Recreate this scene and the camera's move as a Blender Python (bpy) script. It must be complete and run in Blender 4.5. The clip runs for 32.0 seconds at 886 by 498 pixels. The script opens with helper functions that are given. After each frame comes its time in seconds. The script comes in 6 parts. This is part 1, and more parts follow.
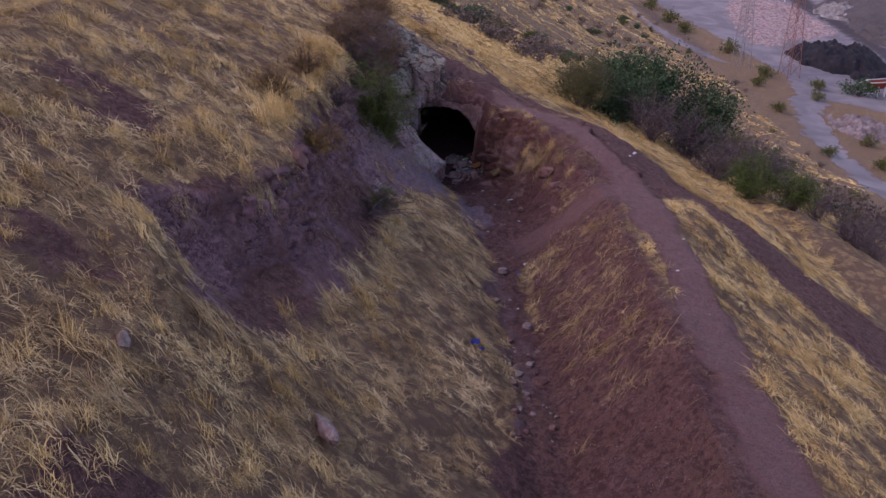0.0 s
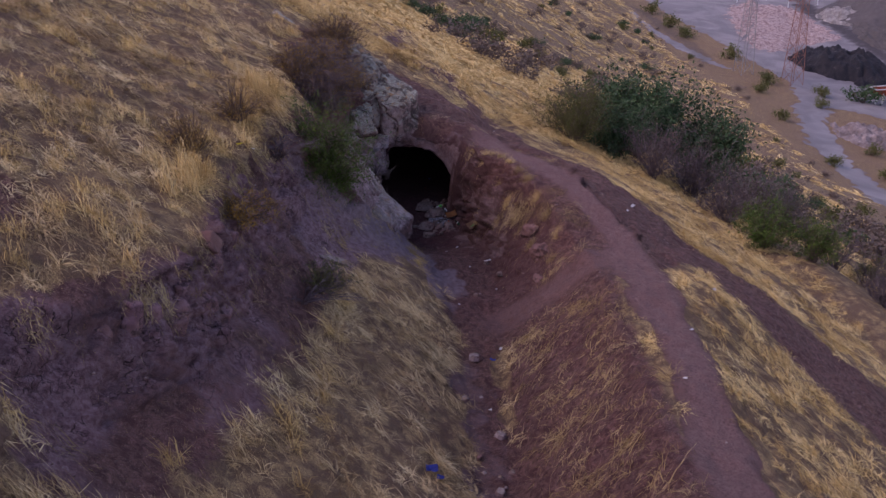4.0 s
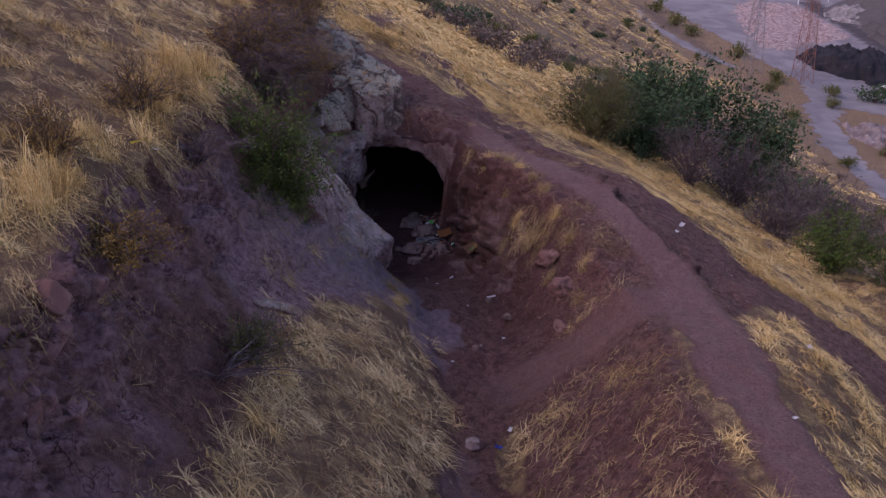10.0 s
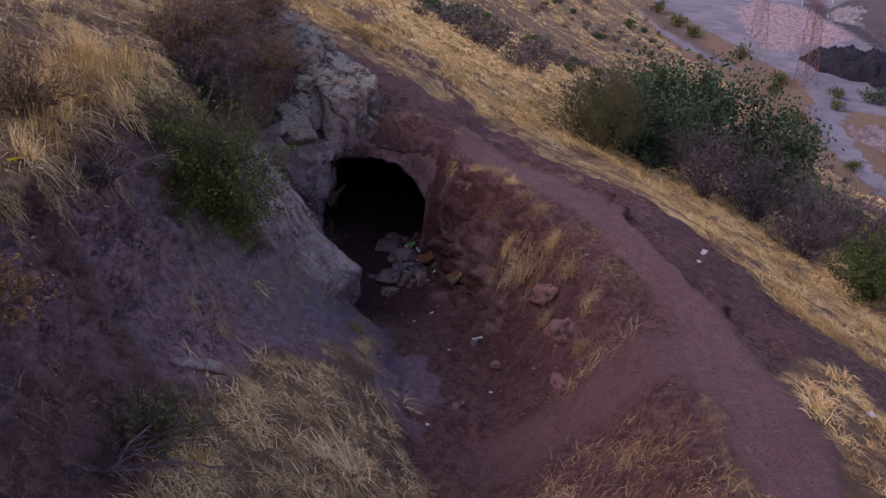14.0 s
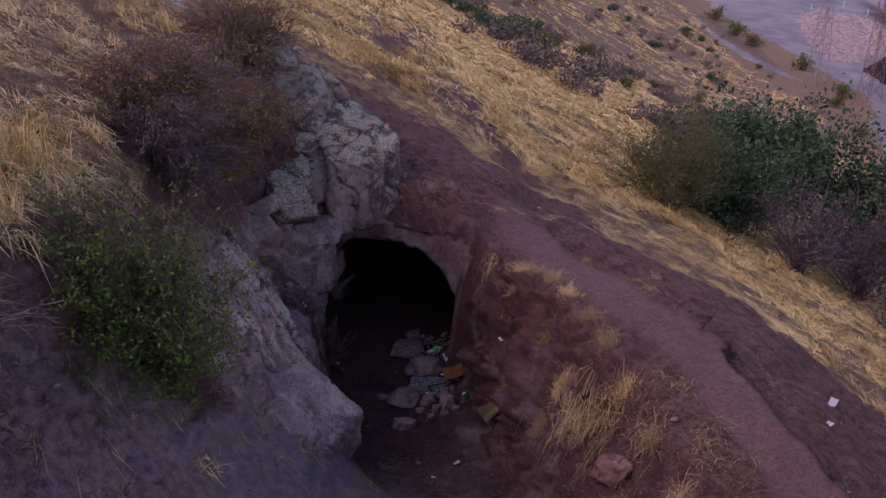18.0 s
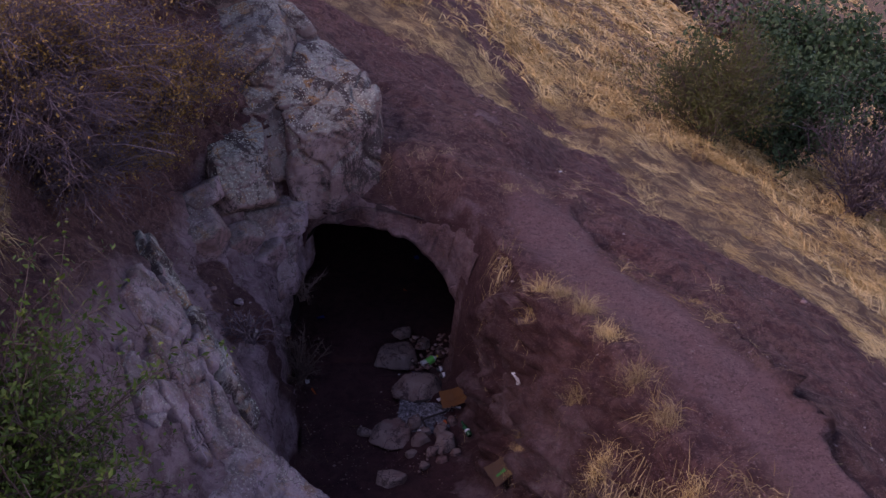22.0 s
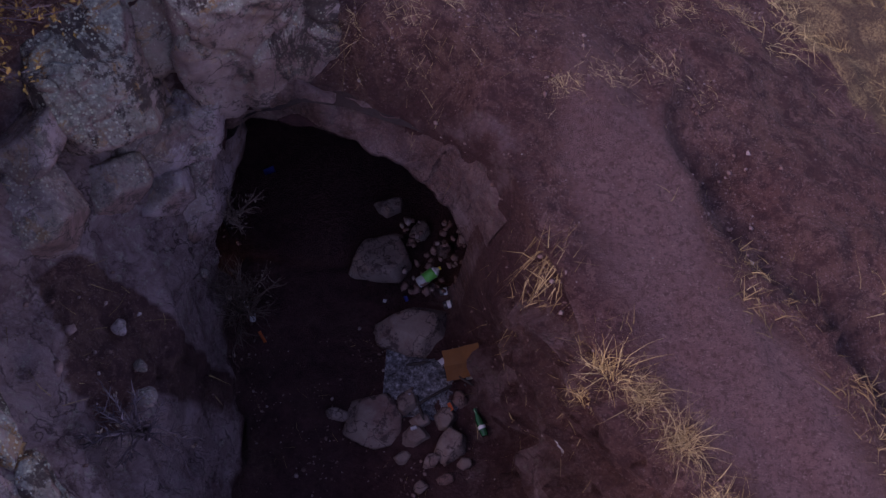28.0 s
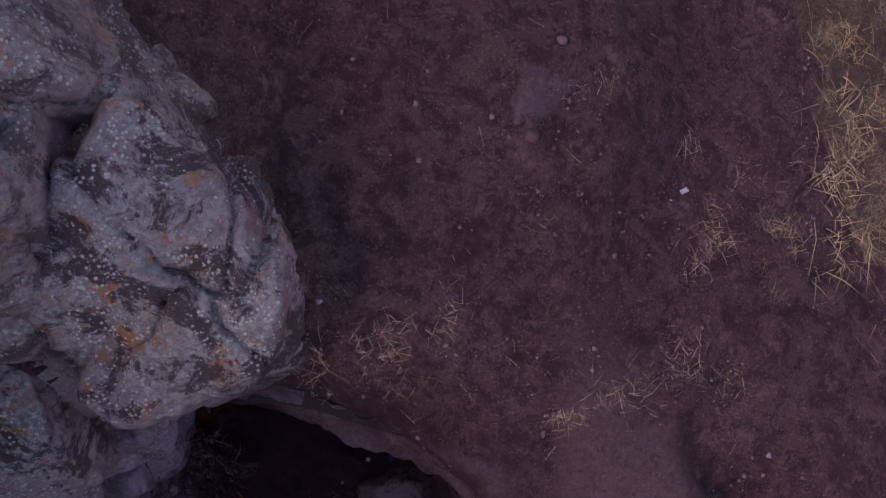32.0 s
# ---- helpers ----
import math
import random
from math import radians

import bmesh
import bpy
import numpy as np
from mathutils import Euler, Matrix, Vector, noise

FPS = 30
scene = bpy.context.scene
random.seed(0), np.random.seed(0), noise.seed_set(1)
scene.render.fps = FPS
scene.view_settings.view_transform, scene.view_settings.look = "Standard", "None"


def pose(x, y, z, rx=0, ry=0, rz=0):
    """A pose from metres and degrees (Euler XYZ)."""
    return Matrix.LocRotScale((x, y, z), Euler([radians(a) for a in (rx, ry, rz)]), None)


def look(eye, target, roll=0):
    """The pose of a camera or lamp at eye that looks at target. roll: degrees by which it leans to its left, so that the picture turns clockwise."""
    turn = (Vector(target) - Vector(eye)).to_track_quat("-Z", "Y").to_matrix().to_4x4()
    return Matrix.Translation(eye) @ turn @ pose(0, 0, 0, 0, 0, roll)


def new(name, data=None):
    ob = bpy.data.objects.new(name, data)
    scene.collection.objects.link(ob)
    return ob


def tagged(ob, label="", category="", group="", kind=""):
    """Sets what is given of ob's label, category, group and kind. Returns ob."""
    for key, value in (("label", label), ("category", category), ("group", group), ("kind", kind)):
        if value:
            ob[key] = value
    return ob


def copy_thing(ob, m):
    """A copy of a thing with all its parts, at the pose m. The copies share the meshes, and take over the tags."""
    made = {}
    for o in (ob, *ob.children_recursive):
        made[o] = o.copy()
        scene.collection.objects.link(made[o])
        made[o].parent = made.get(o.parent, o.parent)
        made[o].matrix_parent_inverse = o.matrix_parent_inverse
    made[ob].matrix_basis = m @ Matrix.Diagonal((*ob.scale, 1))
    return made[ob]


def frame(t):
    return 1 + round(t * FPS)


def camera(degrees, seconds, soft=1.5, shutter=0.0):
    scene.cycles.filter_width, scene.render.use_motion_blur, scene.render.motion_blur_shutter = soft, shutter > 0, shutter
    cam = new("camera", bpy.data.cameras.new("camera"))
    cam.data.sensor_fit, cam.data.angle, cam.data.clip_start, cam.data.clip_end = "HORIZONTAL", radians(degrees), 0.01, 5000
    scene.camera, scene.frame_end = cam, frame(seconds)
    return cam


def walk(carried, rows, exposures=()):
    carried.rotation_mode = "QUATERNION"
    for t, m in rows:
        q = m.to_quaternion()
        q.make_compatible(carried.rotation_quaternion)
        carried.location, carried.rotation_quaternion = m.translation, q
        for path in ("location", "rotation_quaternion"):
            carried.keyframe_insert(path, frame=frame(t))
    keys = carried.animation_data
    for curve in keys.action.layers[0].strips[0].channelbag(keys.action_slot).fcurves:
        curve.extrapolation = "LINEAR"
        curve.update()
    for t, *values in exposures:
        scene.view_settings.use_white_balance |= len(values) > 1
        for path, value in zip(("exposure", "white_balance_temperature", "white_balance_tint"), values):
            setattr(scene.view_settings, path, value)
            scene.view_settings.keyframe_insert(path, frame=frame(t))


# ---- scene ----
cam = camera(47.1, 32.0, soft=1.4)
METRES, EYE, TILT, LEAN, TURN = 34.0, 11.0, -24.0, 0.0, 0.0
ROWS = [
    (0.0, 0.0, 0.0, 0.0, 0.0, 0.0, -0.0),
    (0.5, 0.0061, 0.0187, 0.0075, 0.01, 0.02, 0.01),
    (1.0, 0.011, 0.0378, 0.0149, 0.01, 0.04, 0.02),
    (1.5, 0.0152, 0.0525, 0.0221, 0.01, 0.06, -0.01),
    (2.0, 0.0185, 0.0672, 0.0281, 0.02, 0.08, -0.01),
    (2.5, 0.0206, 0.0809, 0.033, 0.03, 0.1, -0.02),
    (3.0, 0.0226, 0.0951, 0.0381, 0.03, 0.11, -0.03),
    (3.5, 0.0237, 0.108, 0.0429, 0.03, 0.12, -0.05),
    (4.0, 0.0247, 0.1231, 0.0491, 0.02, 0.1, -0.1),
    (4.5, 0.0252, 0.1385, 0.0546, 0.02, 0.1, -0.11),
    (6.5, 0.0266, 0.2085, 0.0659, 0.03, 0.1, -0.14),
    (7.0, 0.0262, 0.2251, 0.0669, 0.04, 0.11, -0.15),
    (7.5, 0.0264, 0.2396, 0.0663, 0.05, 0.12, -0.13),
    (8.0, 0.0274, 0.2536, 0.0651, 0.06, 0.11, -0.14),
    (8.5, 0.0288, 0.2669, 0.0641, 0.07, 0.13, -0.13),
    (9.0, 0.0299, 0.2806, 0.0638, 0.08, 0.12, -0.13),
    (9.5, 0.0307, 0.2925, 0.064, 0.1, 0.13, -0.13),
    (10.0, 0.0313, 0.3032, 0.0672, 0.1, 0.14, -0.14),
    (10.5, 0.0322, 0.3118, 0.0712, 0.1, 0.14, -0.13),
    (11.0, 0.0333, 0.3214, 0.0758, 0.12, 0.14, -0.13),
    (11.5, 0.0348, 0.3307, 0.0783, 0.14, 0.16, -0.11),
    (12.0, 0.0367, 0.3413, 0.079, 0.14, 0.19, -0.11),
    (12.5, 0.0383, 0.3527, 0.0792, 0.14, 0.2, -0.11),
    (13.0, 0.04, 0.3659, 0.0795, 0.14, 0.21, -0.14),
    (13.5, 0.0414, 0.379, 0.0805, 0.14, 0.22, -0.17),
    (15.5, 0.0447, 0.4423, 0.0935, 0.08, 0.28, -0.22),
    (16.0, 0.0462, 0.4578, 0.1012, 0.08, 0.3, -0.24),
    (16.5, 0.0457, 0.4746, 0.1091, 1.13, 0.32, -0.76),
    (17.0, 0.0462, 0.4913, 0.1173, 2.75, 0.3, -1.53),
    (17.5, 0.0464, 0.5058, 0.1238, 2.77, 0.33, -1.51),
    (18.0, 0.0466, 0.5203, 0.1301, 2.78, 0.33, -1.5),
    (18.5, 0.0471, 0.5338, 0.1359, 2.76, 0.34, -1.49),
    (19.0, 0.0476, 0.5474, 0.1421, 2.76, 0.34, -1.5),
    (19.5, 0.0468, 0.5597, 0.1476, 2.73, 0.31, -1.48),
    (20.0, 0.0458, 0.5729, 0.1533, 2.72, 0.28, -1.48),
    (20.5, 0.0453, 0.5836, 0.158, 2.73, 0.01, -1.4),
    (21.0, 0.044, 0.5971, 0.1645, 2.7, -2.63, -1.3),
    (21.5, 0.0427, 0.6096, 0.1704, 2.64, -5.11, -1.27),
    (22.0, 0.0408, 0.6226, 0.1771, 2.57, -7.78, -1.19),
    (22.5, 0.0391, 0.6349, 0.1833, 2.49, -10.26, -1.11),
    (23.0, 0.038, 0.6486, 0.1903, 2.44, -12.95, -1.05),
    (23.5, 0.037, 0.6614, 0.1961, 2.39, -15.45, -1.02),
    (24.0, 0.0354, 0.6757, 0.2025, 2.33, -18.23, -0.98),
    (24.5, 0.0343, 0.689, 0.2086, 2.26, -20.77, -0.92),
    (26.5, 0.034, 0.7489, 0.2372, 2.26, -32.58, -0.58),
    (27.0, 0.0336, 0.7663, 0.2455, 2.18, -35.8, -0.54),
    (27.5, 0.0333, 0.7825, 0.2532, 2.23, -38.7, -0.56),
    (28.0, 0.0322, 0.7991, 0.2612, 3.26, -41.84, -1.11),
    (28.5, 0.0317, 0.8143, 0.2685, 4.07, -44.71, -1.49),
    (29.0, 0.0308, 0.8306, 0.2767, 4.33, -47.69, -1.6),
    (29.5, 0.0302, 0.8463, 0.2841, 4.34, -50.69, -1.57),
    (30.0, 0.0297, 0.8624, 0.2921, 4.32, -54.02, -1.56),
    (30.5, 0.0292, 0.8779, 0.299, 4.28, -57.04, -1.5),
    (31.0, 0.0282, 0.8958, 0.3062, 4.26, -60.37, -1.45),
    (31.5, 0.0273, 0.9119, 0.314, 4.26, -63.5, -1.4),
    (32.0, 0.0263, 0.9283, 0.3228, 4.25, -66.34, -1.45),
]
walk(cam, [(t, pose(0, 0, EYE, TILT, LEAN, TURN) @ pose(METRES * x, METRES * y, METRES * z, 90 + pitch, roll, yaw)) for t, x, y, z, yaw, pitch, roll in ROWS],
     exposures=[(0.0, 0.95, 7000, 46), (9.0, 0.9, 7000, 46), (17.0, 0.9, 7000, 51), (24.0, 0.88, 6850, 60), (28.0, 0.90, 6800, 61), (32.0, 0.72, 6750, 60)])

# ---------------------------------------------------------------- light: dusk sky, sun behind the hill
world = bpy.data.worlds.new("dusk_sky")
scene.world = world
world.use_nodes = True
sky = world.node_tree.nodes.new("ShaderNodeTexSky")
sky.sky_type, sky.sun_disc = "NISHITA", False
sky.sun_elevation, sky.sun_rotation = radians(24), radians(252)
world.node_tree.links.new(sky.outputs[0], world.node_tree.nodes["Background"].inputs[0])
world.node_tree.nodes["Background"].inputs[1].default_value = 0.142
sun = new("sun", bpy.data.lights.new("sun", "SUN"))
sun.data.energy, sun.data.angle, sun.data.color = 0.85, radians(35), (1.0, 0.93, 0.86)
sun.matrix_world = look((-30, 10, 32), (0, 20, 0))


# ---------------------------------------------------------------- materials
class Graph:
    """A Principled material and short ways to wire textures into it."""

    def __init__(self, name, roughness=0.9, metallic=0.0):
        self.m = bpy.data.materials.new(name)
        self.m.use_nodes = True
        self.t = self.m.node_tree
        self.b = self.t.nodes["Principled BSDF"]
        self.b.inputs["Roughness"].default_value = roughness
        self.b.inputs["Metallic"].default_value = metallic
        self.b.inputs["Specular IOR Level"].default_value = 0.25
        self.geo = self.t.nodes.new("ShaderNodeNewGeometry")

    def put(self, socket, v):
        if isinstance(v, bpy.types.NodeSocket):
            self.t.links.new(v, socket)
        else:
            socket.default_value = (*v, 1) if isinstance(v, tuple) and len(v) == 3 and socket.type == "RGBA" else v

    def noise(self, scale, detail=5.0, rough=0.6, distort=0.0, stretch=None):
        n = self.t.nodes.new("ShaderNodeTexNoise")
        n.inputs["Scale"].default_value, n.inputs["Detail"].default_value = scale, detail
        n.inputs["Roughness"].default_value, n.inputs["Distortion"].default_value = rough, distort
        vec = self.geo.outputs["Position"]
        if stretch:
            mp = self.t.nodes.new("ShaderNodeMapping")
            mp.inputs["Scale"].default_value = stretch
            self.t.links.new(vec, mp.inputs["Vector"])
            vec = mp.outputs[0]
        self.t.links.new(vec, n.inputs["Vector"])
        return n.outputs["Fac"]

    def warped(self, scale, feature="DISTANCE_TO_EDGE", amount=0.12, stretch=(1, 1, 1), fine=5.0):
        """Cells with wandering borders: cracks, crumbs and clumps."""
        n = self.t.nodes.new("ShaderNodeTexNoise")
        n.inputs["Scale"].default_value, n.inputs["Detail"].default_value = fine, 4
        self.t.links.new(self.geo.outputs["Position"], n.inputs["Vector"])
        mad = self.t.nodes.new("ShaderNodeVectorMath")
        mad.operation = "MULTIPLY_ADD"
        self.t.links.new(n.outputs["Color"], mad.inputs[0])
        mad.inputs[1].default_value = (amount,) * 3
        self.t.links.new(self.geo.outputs["Position"], mad.inputs[2])
        mp = self.t.nodes.new("ShaderNodeMapping")
        mp.inputs["Scale"].default_value = stretch
        self.t.links.new(mad.outputs[0], mp.inputs["Vector"])
        v = self.t.nodes.new("ShaderNodeTexVoronoi")
        v.feature = feature
        v.inputs["Scale"].default_value = scale
        self.t.links.new(mp.outputs[0], v.inputs["Vector"])
        return v.outputs["Distance"]

    def ramp(self, fac, *stops):
        n = self.t.nodes.new("ShaderNodeValToRGB")
        e = n.color_ramp.elements
        while len(e) < len(stops):
            e.new(0.5)
        for el, (p, c) in zip(e, stops):
            el.position = p
            el.color = (c, c, c, 1) if isinstance(c, (int, float)) else (*c, 1)
        self.t.links.new(fac, n.inputs[0])
        return n.outputs[0]

    def mix(self, fac, a, b, kind="MIX"):
        n = self.t.nodes.new("ShaderNodeMix")
        n.data_type, n.blend_type = "RGBA", kind
        self.put(n.inputs[0], fac)
        self.put(n.inputs[6], a)
        self.put(n.inputs[7], b)
        return n.outputs[2]

    def calc(self, op, a, b=0.0):
        n = self.t.nodes.new("ShaderNodeMath")
        n.operation = op
        self.put(n.inputs[0], a)
        self.put(n.inputs[1], b)
        return n.outputs[0]

    def attribute(self, name):
        n = self.t.nodes.new("ShaderNodeAttribute")
        n.attribute_name = name
        s = self.t.nodes.new("ShaderNodeSeparateColor")
        self.t.links.new(n.outputs["Color"], s.inputs[0])
        return s.outputs[0], s.outputs[1], s.outputs[2]

    def island(self):
        return self.geo.outputs["Random Per Island"]

    def by_object(self):
        return self.t.nodes.new("ShaderNodeObjectInfo").outputs["Random"]

    def done(self, colour, height=None, strength=0.5, distance=0.03):
        self.put(self.b.inputs["Base Color"], colour)
        if height is not None:
            n = self.t.nodes.new("ShaderNodeBump")
            n.inputs["Strength"].default_value, n.inputs["Distance"].default_value = strength, distance
            self.put(n.inputs["Height"], height)
            self.t.links.new(n.outputs[0], self.b.inputs["Normal"])
        return self.m


def plain(name, colour, roughness=0.6, metallic=0.0, wear=0.25, scale=30.0):
    """A small thing's surface: one colour with mottled dirt."""
    g = Graph(name, roughness, metallic)
    dirty = tuple(0.55 * a + 0.45 * b for a, b in zip(colour, (0.16, 0.10, 0.09)))
    return g.done(g.mix(g.calc("MULTIPLY", g.ramp(g.noise(scale), (0.45, 0.0), (0.7, 1.0)), wear * 2), colour, dirty), g.noise(scale * 2), 0.2, 0.005)


def ground_material():
    g = Graph("earth", 0.95)
    path, thatch, gravel = g.attribute("zone")
    lot, rubble, stone = g.attribute("zone_far")
    soil_shade, purple, dark = g.attribute("zone_soil_shade")
    big, mid, fine, grit = g.noise(0.35, 4), g.noise(1.7, 6, 0.65), g.noise(9, 6, 0.7), g.noise(55, 4, 0.7)
    dirt = g.mix(g.ramp(mid, (0.35, 0.0), (0.65, 1.0)), (0.105, 0.050, 0.047), (0.190, 0.098, 0.092))
    dirt = g.mix(g.ramp(big, (0.38, 0.0), (0.6, 0.85)), dirt, (0.165, 0.092, 0.072))
    dirt = g.mix(g.ramp(g.noise(0.9, 5, 0.65), (0.48, 0.0), (0.64, 0.7)), dirt, (0.150, 0.066, 0.060))
    dirt = g.mix(g.ramp(g.noise(30, 5, 0.75), (0.50, 0.0), (0.62, 0.6)), dirt, (0.060, 0.030, 0.030))
    dirt = g.mix(g.ramp(fine, (0.48, 0.0), (0.60, 0.85)), dirt, (0.062, 0.030, 0.031))
    dirt = g.mix(g.ramp(grit, (0.56, 0.0), (0.66, 0.75)), dirt, (0.30, 0.20, 0.19))
    dirt = g.mix(g.ramp(g.warped(26, "F1", 0.03), (0.10, 0.7), (0.22, 0.0)), dirt, (0.22, 0.135, 0.125))
    dirt = g.mix(g.ramp(g.noise(4.5, 7, 0.75, 0.8), (0.50, 0.0), (0.58, 0.75)), dirt, (0.070, 0.031, 0.032))
    dirt = g.mix(g.ramp(g.noise(6.5, 7, 0.78, 0.5), (0.56, 0.0), (0.64, 0.7)), dirt, (0.265, 0.150, 0.130))
    worn = g.mix(g.ramp(fine, (0.3, 0.0), (0.7, 1.0)), (0.168, 0.094, 0.092), (0.250, 0.152, 0.148))
    worn = g.mix(g.ramp(mid, (0.4, 0.0), (0.7, 0.6)), worn, (0.165, 0.088, 0.084))
    worn = g.mix(g.ramp(grit, (0.54, 0.0), (0.64, 0.75)), worn, (0.12, 0.07, 0.068))
    worn = g.mix(g.ramp(g.noise(24, 6, 0.75), (0.5, 0.0), (0.60, 0.8)), worn, (0.105, 0.058, 0.056))
    worn = g.mix(g.ramp(g.noise(46, 5, 0.8), (0.58, 0.0), (0.66, 0.8)), worn, (0.36, 0.25, 0.24))
    edge = g.ramp(g.calc("ADD", path, g.calc("MULTIPLY", g.calc("SUBTRACT", fine, 0.5), 0.7)), (0.15, 0.0), (0.95, 1.0))
    c = g.mix(edge, dirt, worn)
    grey = g.mix(g.ramp(fine, (0.35, 0.0), (0.65, 1.0)), (0.145, 0.100, 0.115), (0.255, 0.190, 0.210))
    grey = g.mix(g.ramp(grit, (0.6, 0.0), (0.7, 0.6)), grey, (0.30, 0.27, 0.26))
    c = g.mix(g.ramp(g.calc("ADD", gravel, g.calc("MULTIPLY", g.calc("SUBTRACT", mid, 0.5), 0.8)), (0.3, 0.0), (0.8, 1.0)), c, grey)
    straw = g.mix(g.ramp(g.noise(38, 6, 0.78, 1.5), (0.43, 0.0), (0.60, 1.0)), (0.120, 0.072, 0.050), (0.52, 0.37, 0.175))
    straw = g.mix(g.ramp(g.warped(3.6, "F1", 0.5, (1, 1, 0.7), 4.0), (0.30, 0.0), (0.60, 0.7)), straw, (0.095, 0.056, 0.045))
    straw = g.mix(g.ramp(mid, (0.52, 0.0), (0.7, 0.55)), straw, (0.15, 0.09, 0.068))
    straw = g.mix(g.ramp(g.noise(0.12, 5, 0.7), (0.5, 0.0), (0.62, 0.4)), straw, (0.19, 0.12, 0.085))
    c = g.mix(g.ramp(g.calc("ADD", thatch, g.calc("MULTIPLY", g.calc("SUBTRACT", fine, 0.5), 0.6)), (0.35, 0.0), (0.7, 1.0)), c, straw)
    # maroon earth; on the cave floor its darkness stands in for shade
    c = g.mix(g.calc("MULTIPLY", soil_shade, g.ramp(mid, (0.3, 1.0), (0.75, 0.7))), c, g.mix(g.ramp(fine, (0.4, 0.0), (0.65, 1.0)), (0.040, 0.015, 0.018), (0.085, 0.035, 0.038)))
    flaky = g.mix(g.ramp(fine, (0.38, 0.0), (0.62, 1.0)), (0.150, 0.076, 0.092), (0.325, 0.208, 0.238))
    crack = g.calc("MULTIPLY", g.ramp(g.warped(2.6, amount=0.5, stretch=(1, 1, 0.5)), (0.0, 1.0), (0.03, 0.0)), g.ramp(mid, (0.45, 0.0), (0.55, 1.0)))
    small = g.calc("MULTIPLY", g.ramp(g.warped(8.0, amount=0.25, stretch=(1, 1, 0.7)), (0.0, 0.55), (0.07, 0.0)), g.ramp(g.noise(2.3, 5), (0.4, 0.0), (0.6, 1.0)))
    c = g.mix(g.calc("MULTIPLY", purple, 0.8), c, flaky)
    broken = g.calc("MULTIPLY", g.calc("MAXIMUM", purple, stone), g.calc("MAXIMUM", crack, small))
    rocky = g.mix(g.ramp(g.noise(3, 7, 0.75, 0.9), (0.38, 0.0), (0.62, 1.0)), (0.185, 0.112, 0.118), (0.370, 0.265, 0.275))
    rocky = g.mix(g.ramp(g.noise(12, 7, 0.8), (0.54, 0.0), (0.64, 0.7)), rocky, (0.37, 0.36, 0.30))
    rocky = g.mix(g.ramp(g.noise(5, 6, 0.8), (0.55, 0.0), (0.63, 0.7)), rocky, (0.085, 0.045, 0.045))
    c = g.mix(g.ramp(g.calc("ADD", stone, g.calc("MULTIPLY", g.calc("SUBTRACT", mid, 0.5), 0.9)), (0.3, 0.0), (0.6, 1.0)), c, rocky)
    c = g.mix(broken, c, (0.035, 0.019, 0.021))
    yard = g.mix(g.ramp(g.noise(0.09, 5, 0.6, 1.0), (0.4, 0.0), (0.65, 1.0)), (0.175, 0.165, 0.178), (0.265, 0.250, 0.258))
    c = g.mix(g.ramp(lot, (0.4, 0.0), (0.6, 1.0)), c, yard)
    c = g.mix(dark, c, (0.062, 0.055, 0.060))
    heap = g.mix(g.ramp(g.noise(0.9, 6, 0.8), (0.4, 0.0), (0.6, 1.0)), (0.20, 0.13, 0.125), (0.46, 0.36, 0.34))
    c = g.mix(g.ramp(rubble, (0.4, 0.0), (0.6, 1.0)), c, heap)
    h = g.calc("ADD", g.noise(16, 10, 0.82), g.calc("MULTIPLY", grit, 0.45))
    h = g.calc("ADD", h, g.calc("MULTIPLY", stone, g.noise(11, 8, 0.8, 0.8, (1.4, 2.2, 1.0))))
    h = g.calc("SUBTRACT", h, g.calc("MULTIPLY", broken, 0.8))
    return g.done(c, h, 1.0, 0.06)


